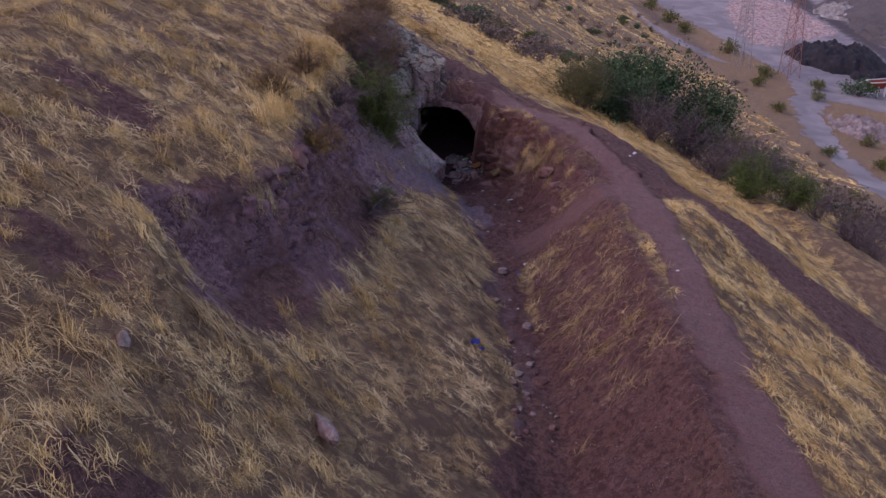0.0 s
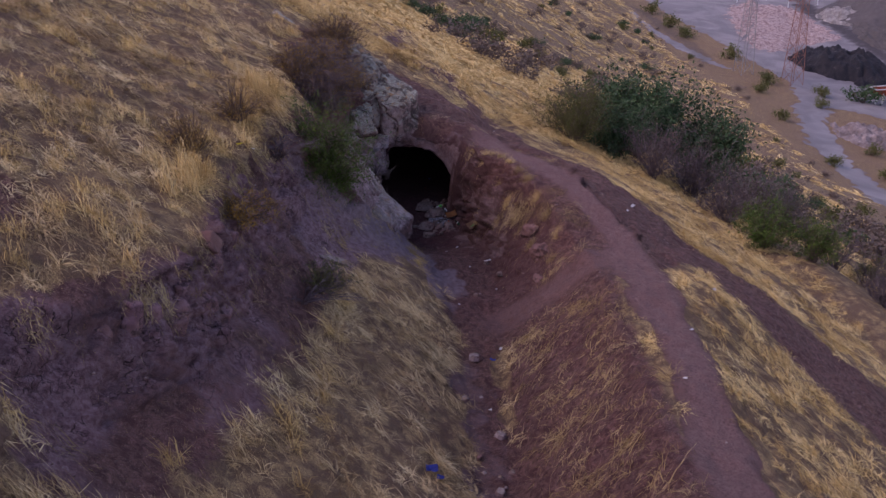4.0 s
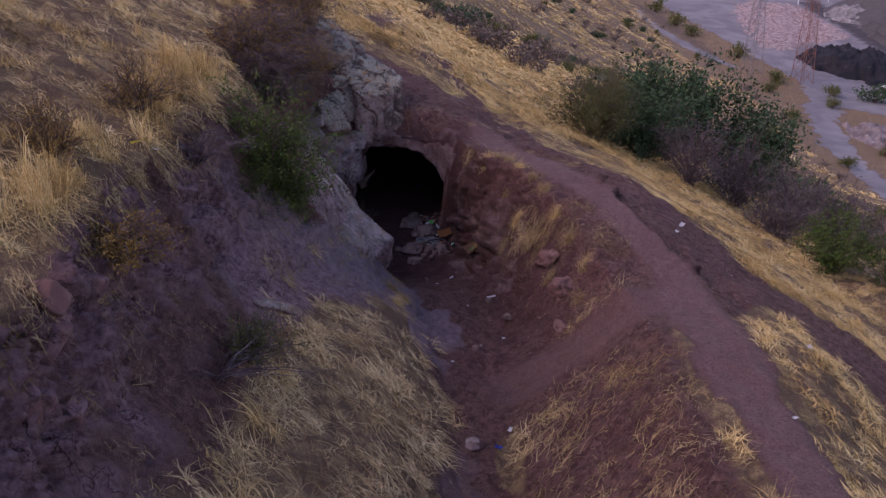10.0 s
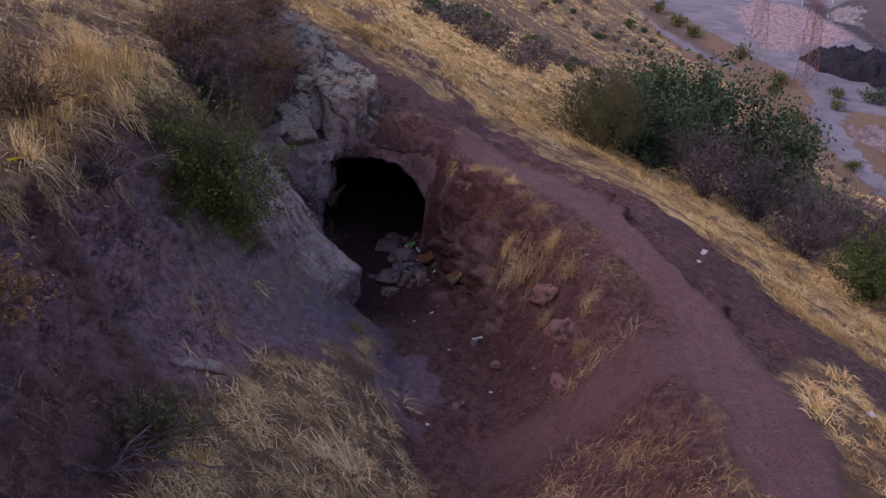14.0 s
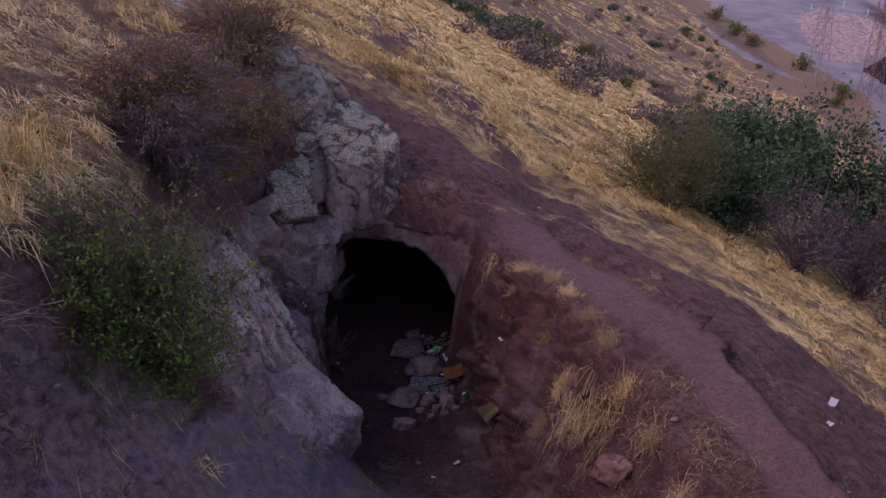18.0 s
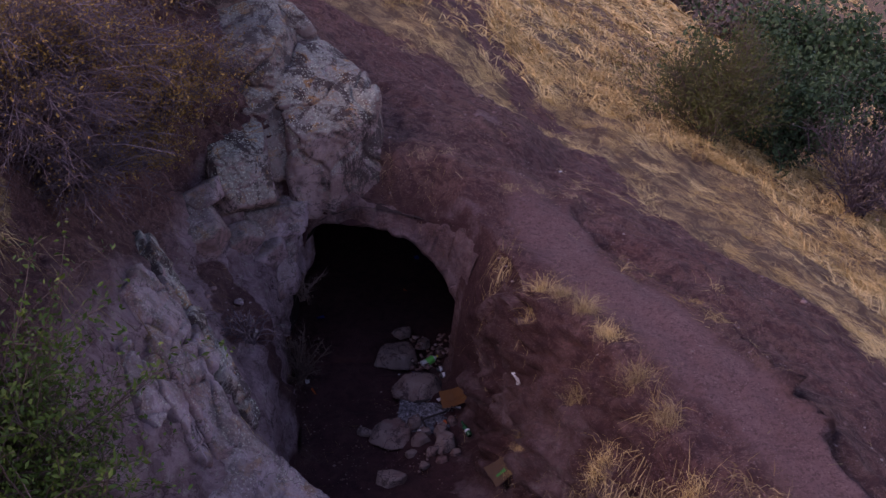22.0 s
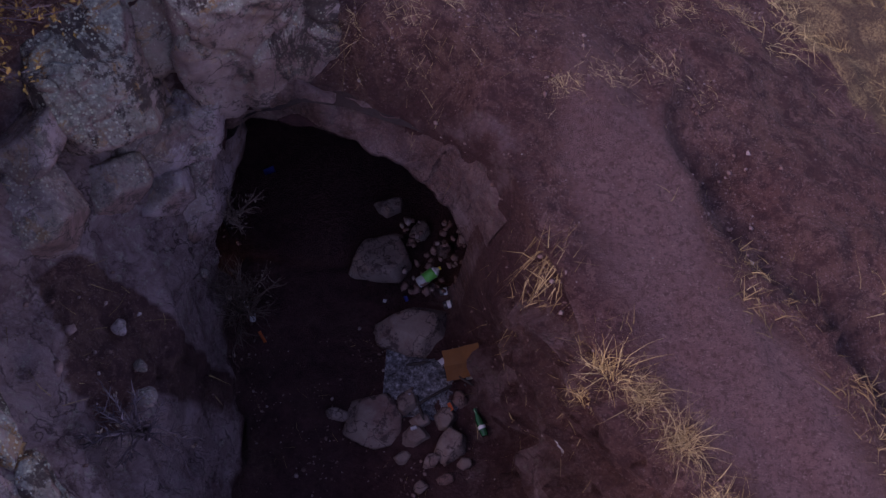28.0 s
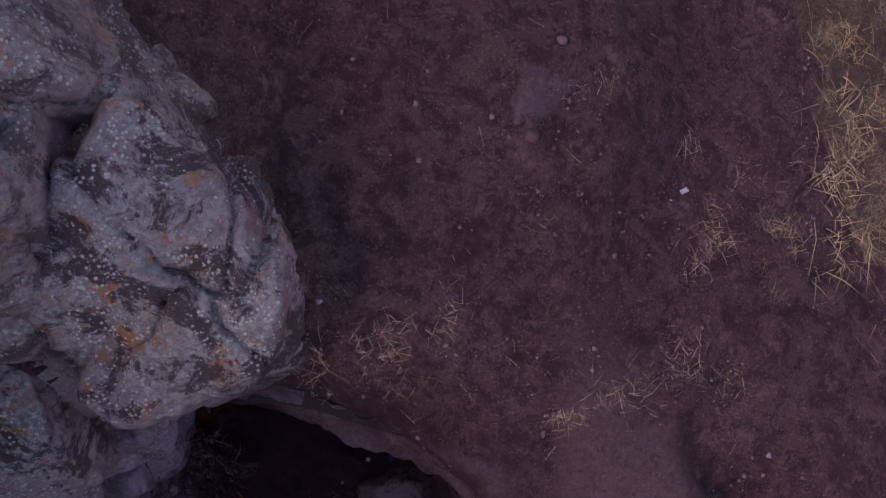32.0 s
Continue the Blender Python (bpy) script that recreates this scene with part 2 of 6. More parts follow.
def rock_material(name, dark, light, lichen=0.5, rust=(0.185, 0.095, 0.085)):
    g = Graph(name, 0.88)
    mid, fine = g.noise(2.6, 7, 0.68, 0.4), g.noise(14, 7, 0.75)
    c = g.mix(g.ramp(mid, (0.36, 0.0), (0.64, 1.0)), dark, light)
    c = g.mix(g.ramp(g.noise(1.7, 6, 0.7), (0.47, 0.0), (0.58, 0.8)), c, tuple(0.8 * v for v in rust))
    c = g.mix(g.ramp(g.noise(5, 6, 0.8), (0.54, 0.0), (0.61, 0.85)), c, (0.050, 0.030, 0.032))
    c = g.mix(g.ramp(g.warped(2.2, amount=0.6), (0.0, 0.9), (0.022, 0.0)), c, (0.035, 0.022, 0.022))
    if lichen:
        up = g.t.nodes.new("ShaderNodeSeparateXYZ")
        g.t.links.new(g.geo.outputs["Normal"], up.inputs[0])
        top = g.ramp(up.outputs[2], (0.15, 0.12), (0.75, 1.0))
        a = g.calc("MULTIPLY", g.ramp(g.noise(11, 7, 0.82), (0.36, 0.0), (0.47, lichen)), g.calc("MULTIPLY", top, g.ramp(g.noise(1.6, 3), (0.30, 0.4), (0.46, 1.0))))
        c = g.mix(a, c, g.mix(g.ramp(g.noise(26, 5, 0.8), (0.4, 0.0), (0.6, 1.0)), (0.155, 0.158, 0.135), (0.31, 0.325, 0.265)))
        b = g.calc("MULTIPLY", g.ramp(g.noise(3.7, 6, 0.8, 0.8), (0.54, 0.0), (0.60, lichen)), top)
        c = g.mix(b, c, (0.29, 0.145, 0.05))
        k = g.calc("MULTIPLY", g.ramp(g.noise(2.1, 7, 0.8, 0.6), (0.50, 0.0), (0.55, lichen)), 1.0)
        c = g.mix(k, c, (0.045, 0.030, 0.028))
        spots = g.calc("MULTIPLY", g.ramp(g.warped(34, "F1", 0.02, (1, 1, 1), 20.0), (0.24, lichen), (0.34, 0.0)), g.calc("MULTIPLY", top, g.ramp(g.noise(3.1, 4), (0.45, 0.0), (0.55, 1.0))))
        c = g.mix(spots, c, (0.43, 0.46, 0.35))
        w = g.calc("MULTIPLY", g.ramp(g.noise(23, 6, 0.8), (0.60, 0.0), (0.65, lichen)), top)
        c = g.mix(w, c, (0.52, 0.50, 0.47))
    return g.done(c, g.calc("ADD", g.calc("MULTIPLY", mid, 0.5), g.calc("MULTIPLY", fine, 0.6)), 0.9, 0.03)


def blade_material(name, colours, patch):
    """Straw: each tuft has its own tone, each blade a little of its own."""
    g = Graph(name, 0.75)
    at = g.t.nodes.new("ShaderNodeAttribute")
    at.attribute_name = "tone"
    n = len(colours) - 1
    c = g.ramp(at.outputs["Fac"], *[(k / n, col) for k, col in enumerate(colours)])
    c = g.mix(g.ramp(g.noise(0.8, 4, 0.6), (0.45, 0.0), (0.62, 0.45)), c, patch)
    c = g.mix(g.ramp(g.island(), (0.0, 0.35), (0.5, 0.0)), c, tuple(0.35 * k for k in patch))
    return g.done(c)


def leaf_material(name, a, b, c):
    g = Graph(name, 0.6)
    return g.done(g.mix(g.ramp(g.noise(2.2, 3), (0.4, 0.0), (0.6, 0.6)), g.ramp(g.island(), (0.0, a), (0.6, b), (1.0, c)), a))


EARTH = ground_material()
ROCK = rock_material("lichen_rock", (0.185, 0.112, 0.112), (0.325, 0.225, 0.220), 0.9)
SLAB = rock_material("grey_slab", (0.190, 0.124, 0.134), (0.340, 0.250, 0.268), 0.4)
WEATHERED = rock_material("weathered_rock", (0.150, 0.096, 0.086), (0.285, 0.205, 0.185), 0.75)
RED_ROCK = rock_material("red_rock", (0.135, 0.070, 0.065), (0.245, 0.140, 0.125), 0.0)
# near-black, so the rock colour itself carries the shade inside the cave
SHADED_ROCK = rock_material("shaded_rock", (0.030, 0.022, 0.022), (0.062, 0.045, 0.043), 0.0, (0.055, 0.032, 0.030))
FLOOR_STONE = rock_material("floor_stone", (0.150, 0.105, 0.095), (0.230, 0.180, 0.165), 0.0)
PALE_GRASS = blade_material("pale_straw", [(0.13, 0.078, 0.042), (0.36, 0.235, 0.11), (0.68, 0.50, 0.25), (0.80, 0.64, 0.37)], (0.62, 0.46, 0.26))
GOLD_GRASS = blade_material("golden_straw", [(0.20, 0.118, 0.045), (0.50, 0.33, 0.12), (0.76, 0.55, 0.23), (0.84, 0.66, 0.33)], (0.72, 0.52, 0.24))
BROWN_GRASS = blade_material("brown_straw", [(0.12, 0.075, 0.040), (0.27, 0.183, 0.085), (0.43, 0.31, 0.15), (0.55, 0.42, 0.22)], (0.33, 0.21, 0.09))
LEAF = leaf_material("shrub_leaf", (0.032, 0.072, 0.010), (0.064, 0.122, 0.015), (0.125, 0.165, 0.028))
DARK_LEAF = leaf_material("dark_leaf", (0.020, 0.052, 0.022), (0.042, 0.092, 0.036), (0.085, 0.14, 0.06))
OLIVE_LEAF = leaf_material("olive_leaf", (0.055, 0.070, 0.016), (0.100, 0.110, 0.026), (0.15, 0.14, 0.045))
OCHRE_LEAF = leaf_material("ochre_leaf", (0.15, 0.090, 0.022), (0.29, 0.175, 0.040), (0.40, 0.26, 0.07))
DRY_LEAF = leaf_material("dry_leaf", (0.10, 0.075, 0.065), (0.16, 0.12, 0.10), (0.21, 0.16, 0.12))
GREY_TWIG = leaf_material("grey_twig", (0.055, 0.038, 0.046), (0.11, 0.082, 0.096), (0.24, 0.195, 0.215))
BROWN_TWIG = leaf_material("brown_twig", (0.08, 0.052, 0.045), (0.13, 0.09, 0.075), (0.19, 0.14, 0.12))

# ---------------------------------------------------------------- terrain
def _hash(ix, iy, seed):
    h = (ix * 374761393 + iy * 668265263 + seed * 974634777) & 0xFFFFFFFF
    h = ((h ^ (h >> 13)) * 1274126177) & 0xFFFFFFFF
    h = h ^ (h >> 16)
    return (h & 0xFFFF) / 65535.0


def vnoise(x, y, seed=0):
    """Smooth value noise, -1 to 1, one cell a unit."""
    x, y = np.asarray(x, float), np.asarray(y, float)
    ix, iy = np.floor(x).astype(np.int64), np.floor(y).astype(np.int64)
    fx, fy = x - ix, y - iy
    fx, fy = fx * fx * fx * (fx * (fx * 6 - 15) + 10), fy * fy * fy * (fy * (fy * 6 - 15) + 10)
    a, b = _hash(ix, iy, seed), _hash(ix + 1, iy, seed)
    c, d = _hash(ix, iy + 1, seed), _hash(ix + 1, iy + 1, seed)
    return 2 * (a + (b - a) * fx + (c - a) * fy + (a - b - c + d) * fx * fy) - 1


def fbm(x, y, octaves=4, seed=0, gain=0.5):
    total, amp = 0.0, 1.0
    for k in range(octaves):
        total = total + amp * vnoise(x * 2 ** k + 17.3 * k, y * 2 ** k - 9.1 * k, seed + k)
        amp *= gain
    return total


def step(a, b, v):
    s = np.clip((v - a) / (b - a), 0, 1)
    return s * s * (3 - 2 * s)


def hill(x, y):
    """The broad hillside, falling to a flat valley floor far to the side."""
    drop = np.interp(y, (-900, 42, 60, 100, 165, 245, 3000), (-146, 0, 2.9, 9.8, 18.9, 22, 22))
    z = 1.0 - 0.5 * (x - 2) - drop
    z = np.where(x < -6, z + 0.18 * (x + 6), z)
    far = step(60, 140, y)
    z = z + far * (2.2 * vnoise(x / 37, y / 45, 3) + 0.7 * vnoise(x / 12, y / 15, 4))
    floor = -50.0 - 4.0 * step(60, 110, x - 0.12 * (y - 200)) + 0 * y
    k = 3.0
    d = np.clip((z - floor) / k, -30, 30)
    return floor + k * np.log1p(np.exp(d))


# breaklines of the cutting: rows of (y, x, z) along each line
LINES = {
    "upper": [(2, -9, 7.2), (10, -8, 7.1), (17, -8, 7.2), (24, -8, 7.1), (29, -8, 7.0), (33, -8, 6.8), (36, -8, 6.6), (42, -9, 6.5)],
    "lip": [(2, -4.6, 5.0), (10, -4.0, 4.75), (13.2, -4.2, 4.85), (15.2, -4.95, 5.2), (17.3, -3.62, 4.6), (18.4, -3.12, 4.5), (19.6, -2.98, 4.42), (21.5, -3.2, 4.65), (23.5, -2.95, 4.5),
            (25.5, -2.75, 4.4), (27.6, -2.5, 4.25), (29.2, -3.0, 4.4), (30.5, -3.2, 4.3), (31.6, -3.2, 4.35), (32.5, -3.0, 4.5), (34, -2.6, 4.4), (36, -3, 4.0), (42, -3.5, 4.0)],
    "face": [(2, -2.6, 3.6), (10, -2.4, 3.2), (13.2, -2.8, 3.3), (15.2, -3.75, 3.5), (17.3, -2.75, 2.95), (18.4, -2.6, 2.95), (19.6, -2.45, 2.95), (21.5, -2.45, 3.2), (23.5, -2.15, 2.85), (25.5, -1.9, 2.7),
             (27.6, -1.5, 2.8), (29.2, -1.65, 2.85), (30.5, -1.7, 2.15), (31.6, -1.55, 2.2), (32.5, -1.3, 3.0), (34, -1.0, 3.2), (36, -1.5, 3.2), (42, -1, 3)],
    "foot": [(2, -0.8, 2.0), (10, -0.8, 1.8), (13.5, -1.4, 1.95), (17.3, -1.5, 1.95), (19.6, -1.5, 2.0), (21.5, -1.6, 2.3), (23.5, -1.45, 2.15), (25.5, -1.15, 1.7),
             (27.6, -0.7, 1.55), (28.4, -0.6, 1.6), (29.2, -0.68, 1.6), (30.2, -0.76, 1.45), (30.7, -0.83, 1.4), (31.4, -1.0, 1.55), (31.98, -0.96, 1.78), (32.6, -0.6, 2.6), (34, 0, 2.6), (36, -0.5, 2.7), (42, 0, 2.4)],
    "slope": [(2, 0.6, 0.9), (10, 0.7, 0.75), (13.5, 0.5, 0.75), (17.3, 0.5, 0.7), (19.6, 0.3, 0.85), (21.5, 0.2, 1.1), (23.5, -0.1, 1.25), (25.5, 0.25, 0.9),
              (27.6, -0.1, 0.75), (28.4, -0.25, 0.7), (29.2, -0.60, 0.35), (30.2, -0.72, 0.2), (30.7, -0.79, 0.2), (31.4, -0.96, 0.2), (31.98, -0.90, 0.4), (32.12, -0.7, 1.75), (32.6, -0.3, 2.55), (34, 0.5, 2.55), (36, 0.3, 2.35), (42, 0.5, 2.1)],
    "floor_a": [(2, 1.5, 0.1), (10, 1.6, 0.02), (13.5, 1.7, 0.0), (17.3, 1.6, 0.08), (19.6, 1.45, 0.02), (21.5, 1.35, 0.05), (23.5, 1.1, 0.3), (25.5, 1.0, 0.3),
                (27.6, 0.5, 0.25), (28.4, 0.05, 0.15), (29.2, -0.50, 0.05), (30.2, -0.68, 0.0), (30.7, -0.75, -0.02), (31.4, -0.92, -0.06), (31.98, -0.80, -0.08), (32.12, -0.2, 1.72), (32.6, 0.0, 2.5), (34, 0.9, 2.45), (36, 0.9, 2.05), (42, 1.2, 1.5)],
    "floor_b": [(2, 2.4, 0.05), (10, 2.3, -0.04), (13.5, 2.3, -0.06), (17.3, 2.2, 0.02), (19.6, 2.1, -0.05), (21.5, 2.0, -0.05), (23.5, 2.1, 0.2), (25.5, 2.2, 0.35),
                (27.6, 2.0, 0.2), (29.2, 1.55, 0.1), (30.5, 1.27, 0.05), (31.3, 1.06, 0.0), (31.65, 0.94, -0.04), (31.98, 0.5, -0.06), (32.12, 0.25, 1.72), (32.6, 0.5, 2.5), (34, 1.4, 2.3), (36, 1.6, 1.65), (42, 2.0, 1.05)],
    "bank": [(2, 3.2, 0.8), (10, 3.2, 0.75), (13.5, 3.2, 0.75), (17.3, 3.1, 0.75), (19.6, 3.0, 0.75), (21.5, 3.1, 0.85), (23.5, 3.2, 1.0), (25.0, 3.0, 0.95),
             (26, 2.85, 0.95), (27.6, 2.6, 1.05), (29.2, 1.92, 1.0), (30.5, 1.42, 1.0), (31.3, 1.17, 1.15), (31.65, 1.05, 1.4), (31.98, 0.62, 1.6), (32.12, 0.42, 1.8), (32.6, 0.9, 2.5), (34, 1.9, 2.0), (36, 2.2, 1.3), (42, 3, 0.55)],
    "ridge_a": [(2, 4.3, 1.9), (10, 4.3, 1.85), (13.5, 4.3, 1.8), (17.3, 4.3, 1.85), (19.6, 4.2, 1.85), (21.5, 4.1, 1.8), (23.2, 4.15, 1.85), (24.4, 4.1, 1.7), (25.5, 3.85, 1.75),
                (27.6, 3.3, 1.95), (29.2, 2.55, 2.2), (30.5, 1.85, 2.15), (31.3, 1.5, 2.1), (31.65, 1.35, 2.1), (31.98, 1.15, 2.25), (32.12, 1.05, 2.3), (32.6, 1.4, 2.38), (34, 2.3, 1.6), (36, 2.6, 1.1), (42, 4, 0.05)],
    "ridge_b": [(2, 5.8, 1.8), (10, 5.8, 1.6), (13.5, 5.6, 1.55), (17.3, 5.5, 1.75), (19.6, 5.5, 1.9), (21.5, 5.4, 1.85), (23.2, 5.3, 1.75), (24.4, 5.2, 1.7), (25.5, 5.15, 1.75),
                (27.6, 4.75, 2.0), (29.2, 4.2, 2.2), (30.5, 3.7, 2.05), (31.5, 3.5, 1.95), (32.5, 3.1, 1.75), (34, 3.0, 1.4), (36, 3.2, 0.95), (42, 5, -0.45)],
    "rim": [(2, 7.0, 1.0), (10, 6.9, 0.9), (13.5, 6.8, 0.95), (17.3, 6.8, 1.0), (19.6, 6.6, 1.05), (21.5, 6.4, 1.2), (23.5, 6.4, 1.4), (25.5, 6.2, 1.3),
            (27.6, 5.7, 1.4), (29.2, 5.55, 1.4), (30.5, 5.1, 1.45), (32, 4.6, 1.35), (34, 3.9, 0.95), (36, 4.0, 0.6), (42, 6.5, -1.2)],
    "outer": [(2, 8.6, 0.0), (10, 8.5, -0.2), (13.5, 8.5, -0.2), (17.3, 8.5, -0.15), (19.6, 8.2, -0.1), (21.5, 8.0, 0.05), (23.5, 8.1, 0.2), (25.5, 8.1, 0.2),
              (27.6, 7.8, 0.2), (29.2, 7.4, 0.3), (31, 6.6, 0.5), (33, 5.6, 0.6), (36, 5.2, 0.1), (42, 8, -2.0)],
    "skirt": [(2, 14, -3.0), (10, 13.5, -3.0), (17.3, 13, -2.9), (25.5, 12.5, -2.6), (29.2, 11.5, -2.0), (33, 10.5, -2.0), (36, 10.5, -2.4), (42, 11, -3.6)],
}


def lofted(x, y):
    """Height from the breaklines, straight from line to line across."""
    xs, zs = [], []
    yc = np.clip(y, 2, 42)
    for rows in LINES.values():
        r = np.array(rows)
        xs.append(np.interp(yc, r[:, 0], r[:, 1]))
        zs.append(np.interp(yc, r[:, 0], r[:, 2]))
    z = np.where(x < xs[0], zs[0], zs[-1])
    for x0, x1, z0, z1 in zip(xs, xs[1:], zs, zs[1:]):
        f = (x - x0) / np.maximum(x1 - x0, 1e-3)
        z = np.where((x >= x0) & (x < x1), z0 + (z1 - z0) * f, z)
    return z, xs[0], xs[-1]


def ground(x, y, rough=True):
    x, y = np.asarray(x, float), np.asarray(y, float)
    base = hill(x, y)
    z = 0
    for dx, dy, w in ((0, 0, 0.4), (0.07, 0.04, 0.15), (-0.07, -0.04, 0.15), (0.03, -0.07, 0.15), (-0.03, 0.07, 0.15)):
        part, xa, xb = lofted(x + dx, y + dy)
        z = z + w * part
    inside = step(xa - 8, xa, x) * (1 - step(xb, xb + 5, x)) * step(-14, 4, y) * (1 - step(36, 42, y))
    z = base + (z - base) * inside
    edge = np.interp(y, (8, 24, 26, 26.7, 28.6, 30, 30.6, 31, 32, 32.6, 33.5), (6.2, 5.8, 5.2, 4.8, 4.25, 3.8, 3.35, 2.95, 2.52, 2.45, 2.4)) + 0.12 * fbm(x / 0.8, y / 0.7, 2, 51)
    z = z - 0.20 * step(0, 0.08, x - edge) * (1 - step(0.15, 1.3, x - edge)) * step(24, 27, y) * (1 - step(31.6, 33.2, y))
    if rough:
        z = z + 0.10 * fbm(x / 2.1, y / 2.3, 3, 11) + 0.035 * fbm(x / 0.45, y / 0.45, 3, 21)
    return z

def line_x(name, y):
    r = np.array(LINES[name])
    return np.interp(np.clip(y, 2, 42), r[:, 0], r[:, 1])


def within(poly, x, y):
    """1 where the plan point lies in the polygon, else 0."""
    hit = np.zeros(np.shape(x), bool)
    for (xa, ya), (xb, yb) in zip(poly, poly[1:] + poly[:1]):
        cross = ((ya > y) != (yb > y)) & (x < (xb - xa) * (y - ya) / ((yb - ya) or 1e-9) + xa)
        hit ^= cross
    return hit.astype(float)


def soft(poly, x, y, w=0.12, wild=0.2):
    """The polygon with a ragged, slightly blurred edge."""
    x, y = x + wild * fbm(x / 0.7, y / 0.7, 3, 5), y + wild * fbm(x / 0.7, y / 0.7, 3, 8)
    return sum(within(poly, x + a * w, y + b * w) for a, b in ((0, 0), (1, 0.4), (-1, -0.4), (0.4, -1), (-0.4, 1))) / 5


SCARP = [(-5.3, 15.2), (-4.9, 16), (-4.5, 16.6), (-3.7, 17.4), (-3.2, 18.5), (-3.1, 19.6), (-3.2, 21.5), (-2.95, 23.5), (-2.8, 25.5), (-2.3, 27.5), (-2.3, 29), (0.5, 29),
         (0.6, 25.8), (-0.2, 25.6), (-1.1, 23.8), (-1.5, 22), (-1.7, 19.2), (-2.3, 16.2), (-2.6, 14.4), (-3, 13.6), (-3.5, 13.4), (-4, 14.3), (-4.7, 14.8)]
MOUTH = [(-2.5, 28.5), (-3.2, 30), (-3.5, 32), (-3.2, 34), (-2.0, 36.5), (0, 36.8), (1.8, 36.3), (3.05, 35.5), (3.45, 34.6), (3.75, 33.5), (3.98, 32.95), (4.7, 32.5), (5.35, 31.7), (5.9, 30.4), (6.55, 28.9), (7.3, 27.6), (8.5, 26.6),
         (10, 25.1), (12, 24.6), (14, 22.5), (10.2, 19.8), (8.8, 22.2), (7.6, 23.8), (6.6, 25.8), (5.6, 24.6), (4.4, 23.6), (2.2, 23.4), (1.2, 23.5), (0.5, 25.8)]
TRENCH = [(0.9, 4), (0.9, 13.9), (1.2, 15.5), (1.6, 17), (1.3, 18), (1.3, 19.9), (1, 21.8), (1.2, 23.6), (2.2, 23.6), (1.9, 22.8), (2.1, 20.6), (2.4, 18.5), (2.6, 17.0), (4.0, 16.6),
          (4.4, 16.0), (5.2, 14), (5.2, 4)]
TRENCH_BED = [(0.2, 15.5), (0.5, 17.5), (0.6, 20.0), (1.0, 23.0), (1.7, 23.2), (1.8, 20.0), (1.9, 17.0), (1.6, 15.5)]
GRAVEL = [(-2.5, 23.6), (-2.5, 25.2), (-1.9, 26.2), (-1.2, 27.2), (-0.3, 28.0), (0.8, 27.6), (1.3, 25.6), (1.2, 24.4), (0.6, 25.4), (-0.2, 25.6), (-1.1, 23.8), (-1.8, 23.0)]
LOT = [(66, 420), (68, 338), (70.5, 314), (76, 287), (78.7, 267), (84, 243), (80, 226), (75.6, 214), (70.9, 192), (70.5, 165), (72.5, 130), (78, 130), (76.7, 165), (76.5, 187), (80.5, 210), (87, 224),
       (98.6, 219), (112, 205), (240, 190), (260, 420)]
RUBBLE = [(90, 330), (84, 279), (88, 272), (100, 288), (118, 303), (118, 350), (104, 352)]
TRACK = [(60, 320), (57, 300), (58.5, 300), (63, 280), (68, 262), (72, 250), (69, 250), (64, 262), (60, 280), (54, 300)]
PATH = np.array([(4, 5.3, 0.5), (12.4, 5.2, 0.5), (16.5, 5.1, 0.5), (20.9, 5.15, 0.46), (24, 5.0, 0.58), (25.6, 4.85, 0.42), (27.3, 4.3, 0.45), (28.4, 3.8, 0.42), (30, 3.05, 0.46), (31, 2.4, 0.46), (32, 2.05, 0.42), (33, 1.75, 0.35), (34, 1.5, 0.3)])


def path_weight(x, y):
    c, w = np.interp(y, PATH[:, 0], PATH[:, 1]), np.interp(y, PATH[:, 0], PATH[:, 2])
    d = np.abs(x - c + 0.12 * fbm(x / 0.5, y / 0.8, 3, 31)) / w
    p = (1 - step(0.55, 1.3, d)) * (1 - step(31.5, 33.6, y))
    ramp = 1 - step(0.3, 0.8, np.hypot((y - 24.45 - 0.1 * (x - 3)) / 1.0, np.clip(np.abs(x - 3.3) - 1.1, 0, 9)))
    return np.maximum(p, 0.65 * ramp)


def zones(x, y):
    near = (np.abs(y - 22) < 30) & (np.abs(x) < 30)
    bare = np.maximum(np.maximum(soft(SCARP, x, y), soft(MOUTH, x, y)), soft(TRENCH, x, y))
    bare = np.maximum(bare, 0.85 * soft([(-0.1, 39.3), (0.7, 38.2), (1.4, 37.6), (2.4, 35.6), (2.7, 36.4), (1.7, 38.8), (1.1, 41), (0.1, 42.5)], x, y))
    bare = np.maximum(bare, 0.9 * soft([(-2.1, 51), (-0.4, 54), (-0.4, 42.5), (-1.6, 40.6)], x, y, 0.3, 0.5))
    bare = np.maximum(bare, 0.8 * soft([(-4.3, 7.6), (-2.9, 8.4), (-2.9, 9.5), (-4.2, 9.1)], x, y))
    for spot in ([(-7.0, 16.8), (-5.2, 17.4), (-4.6, 18.3), (-5.6, 18.6), (-7.2, 18.0)], [(-6.2, 12.0), (-4.9, 12.2), (-4.3, 12.9), (-5.2, 13.1), (-6.3, 12.8)], [(-7.6, 14.4), (-6.6, 14.6), (-6.2, 15.3), (-7.2, 15.4)]):
        bare = np.maximum(bare, 0.8 * soft(spot, x, y, 0.2, 0.4))
    path = path_weight(x, y)
    grass = (1 - bare) * (1 - step(0.15, 0.6, path))
    bank = step(0, 0.3, x - line_x("floor_b", y)) * (1 - step(-0.3, 0.2, x - line_x("ridge_a", y) - 0.3)) * (1 - step(23.4, 24, y))
    return bare * near, path * near, grass, bank * near


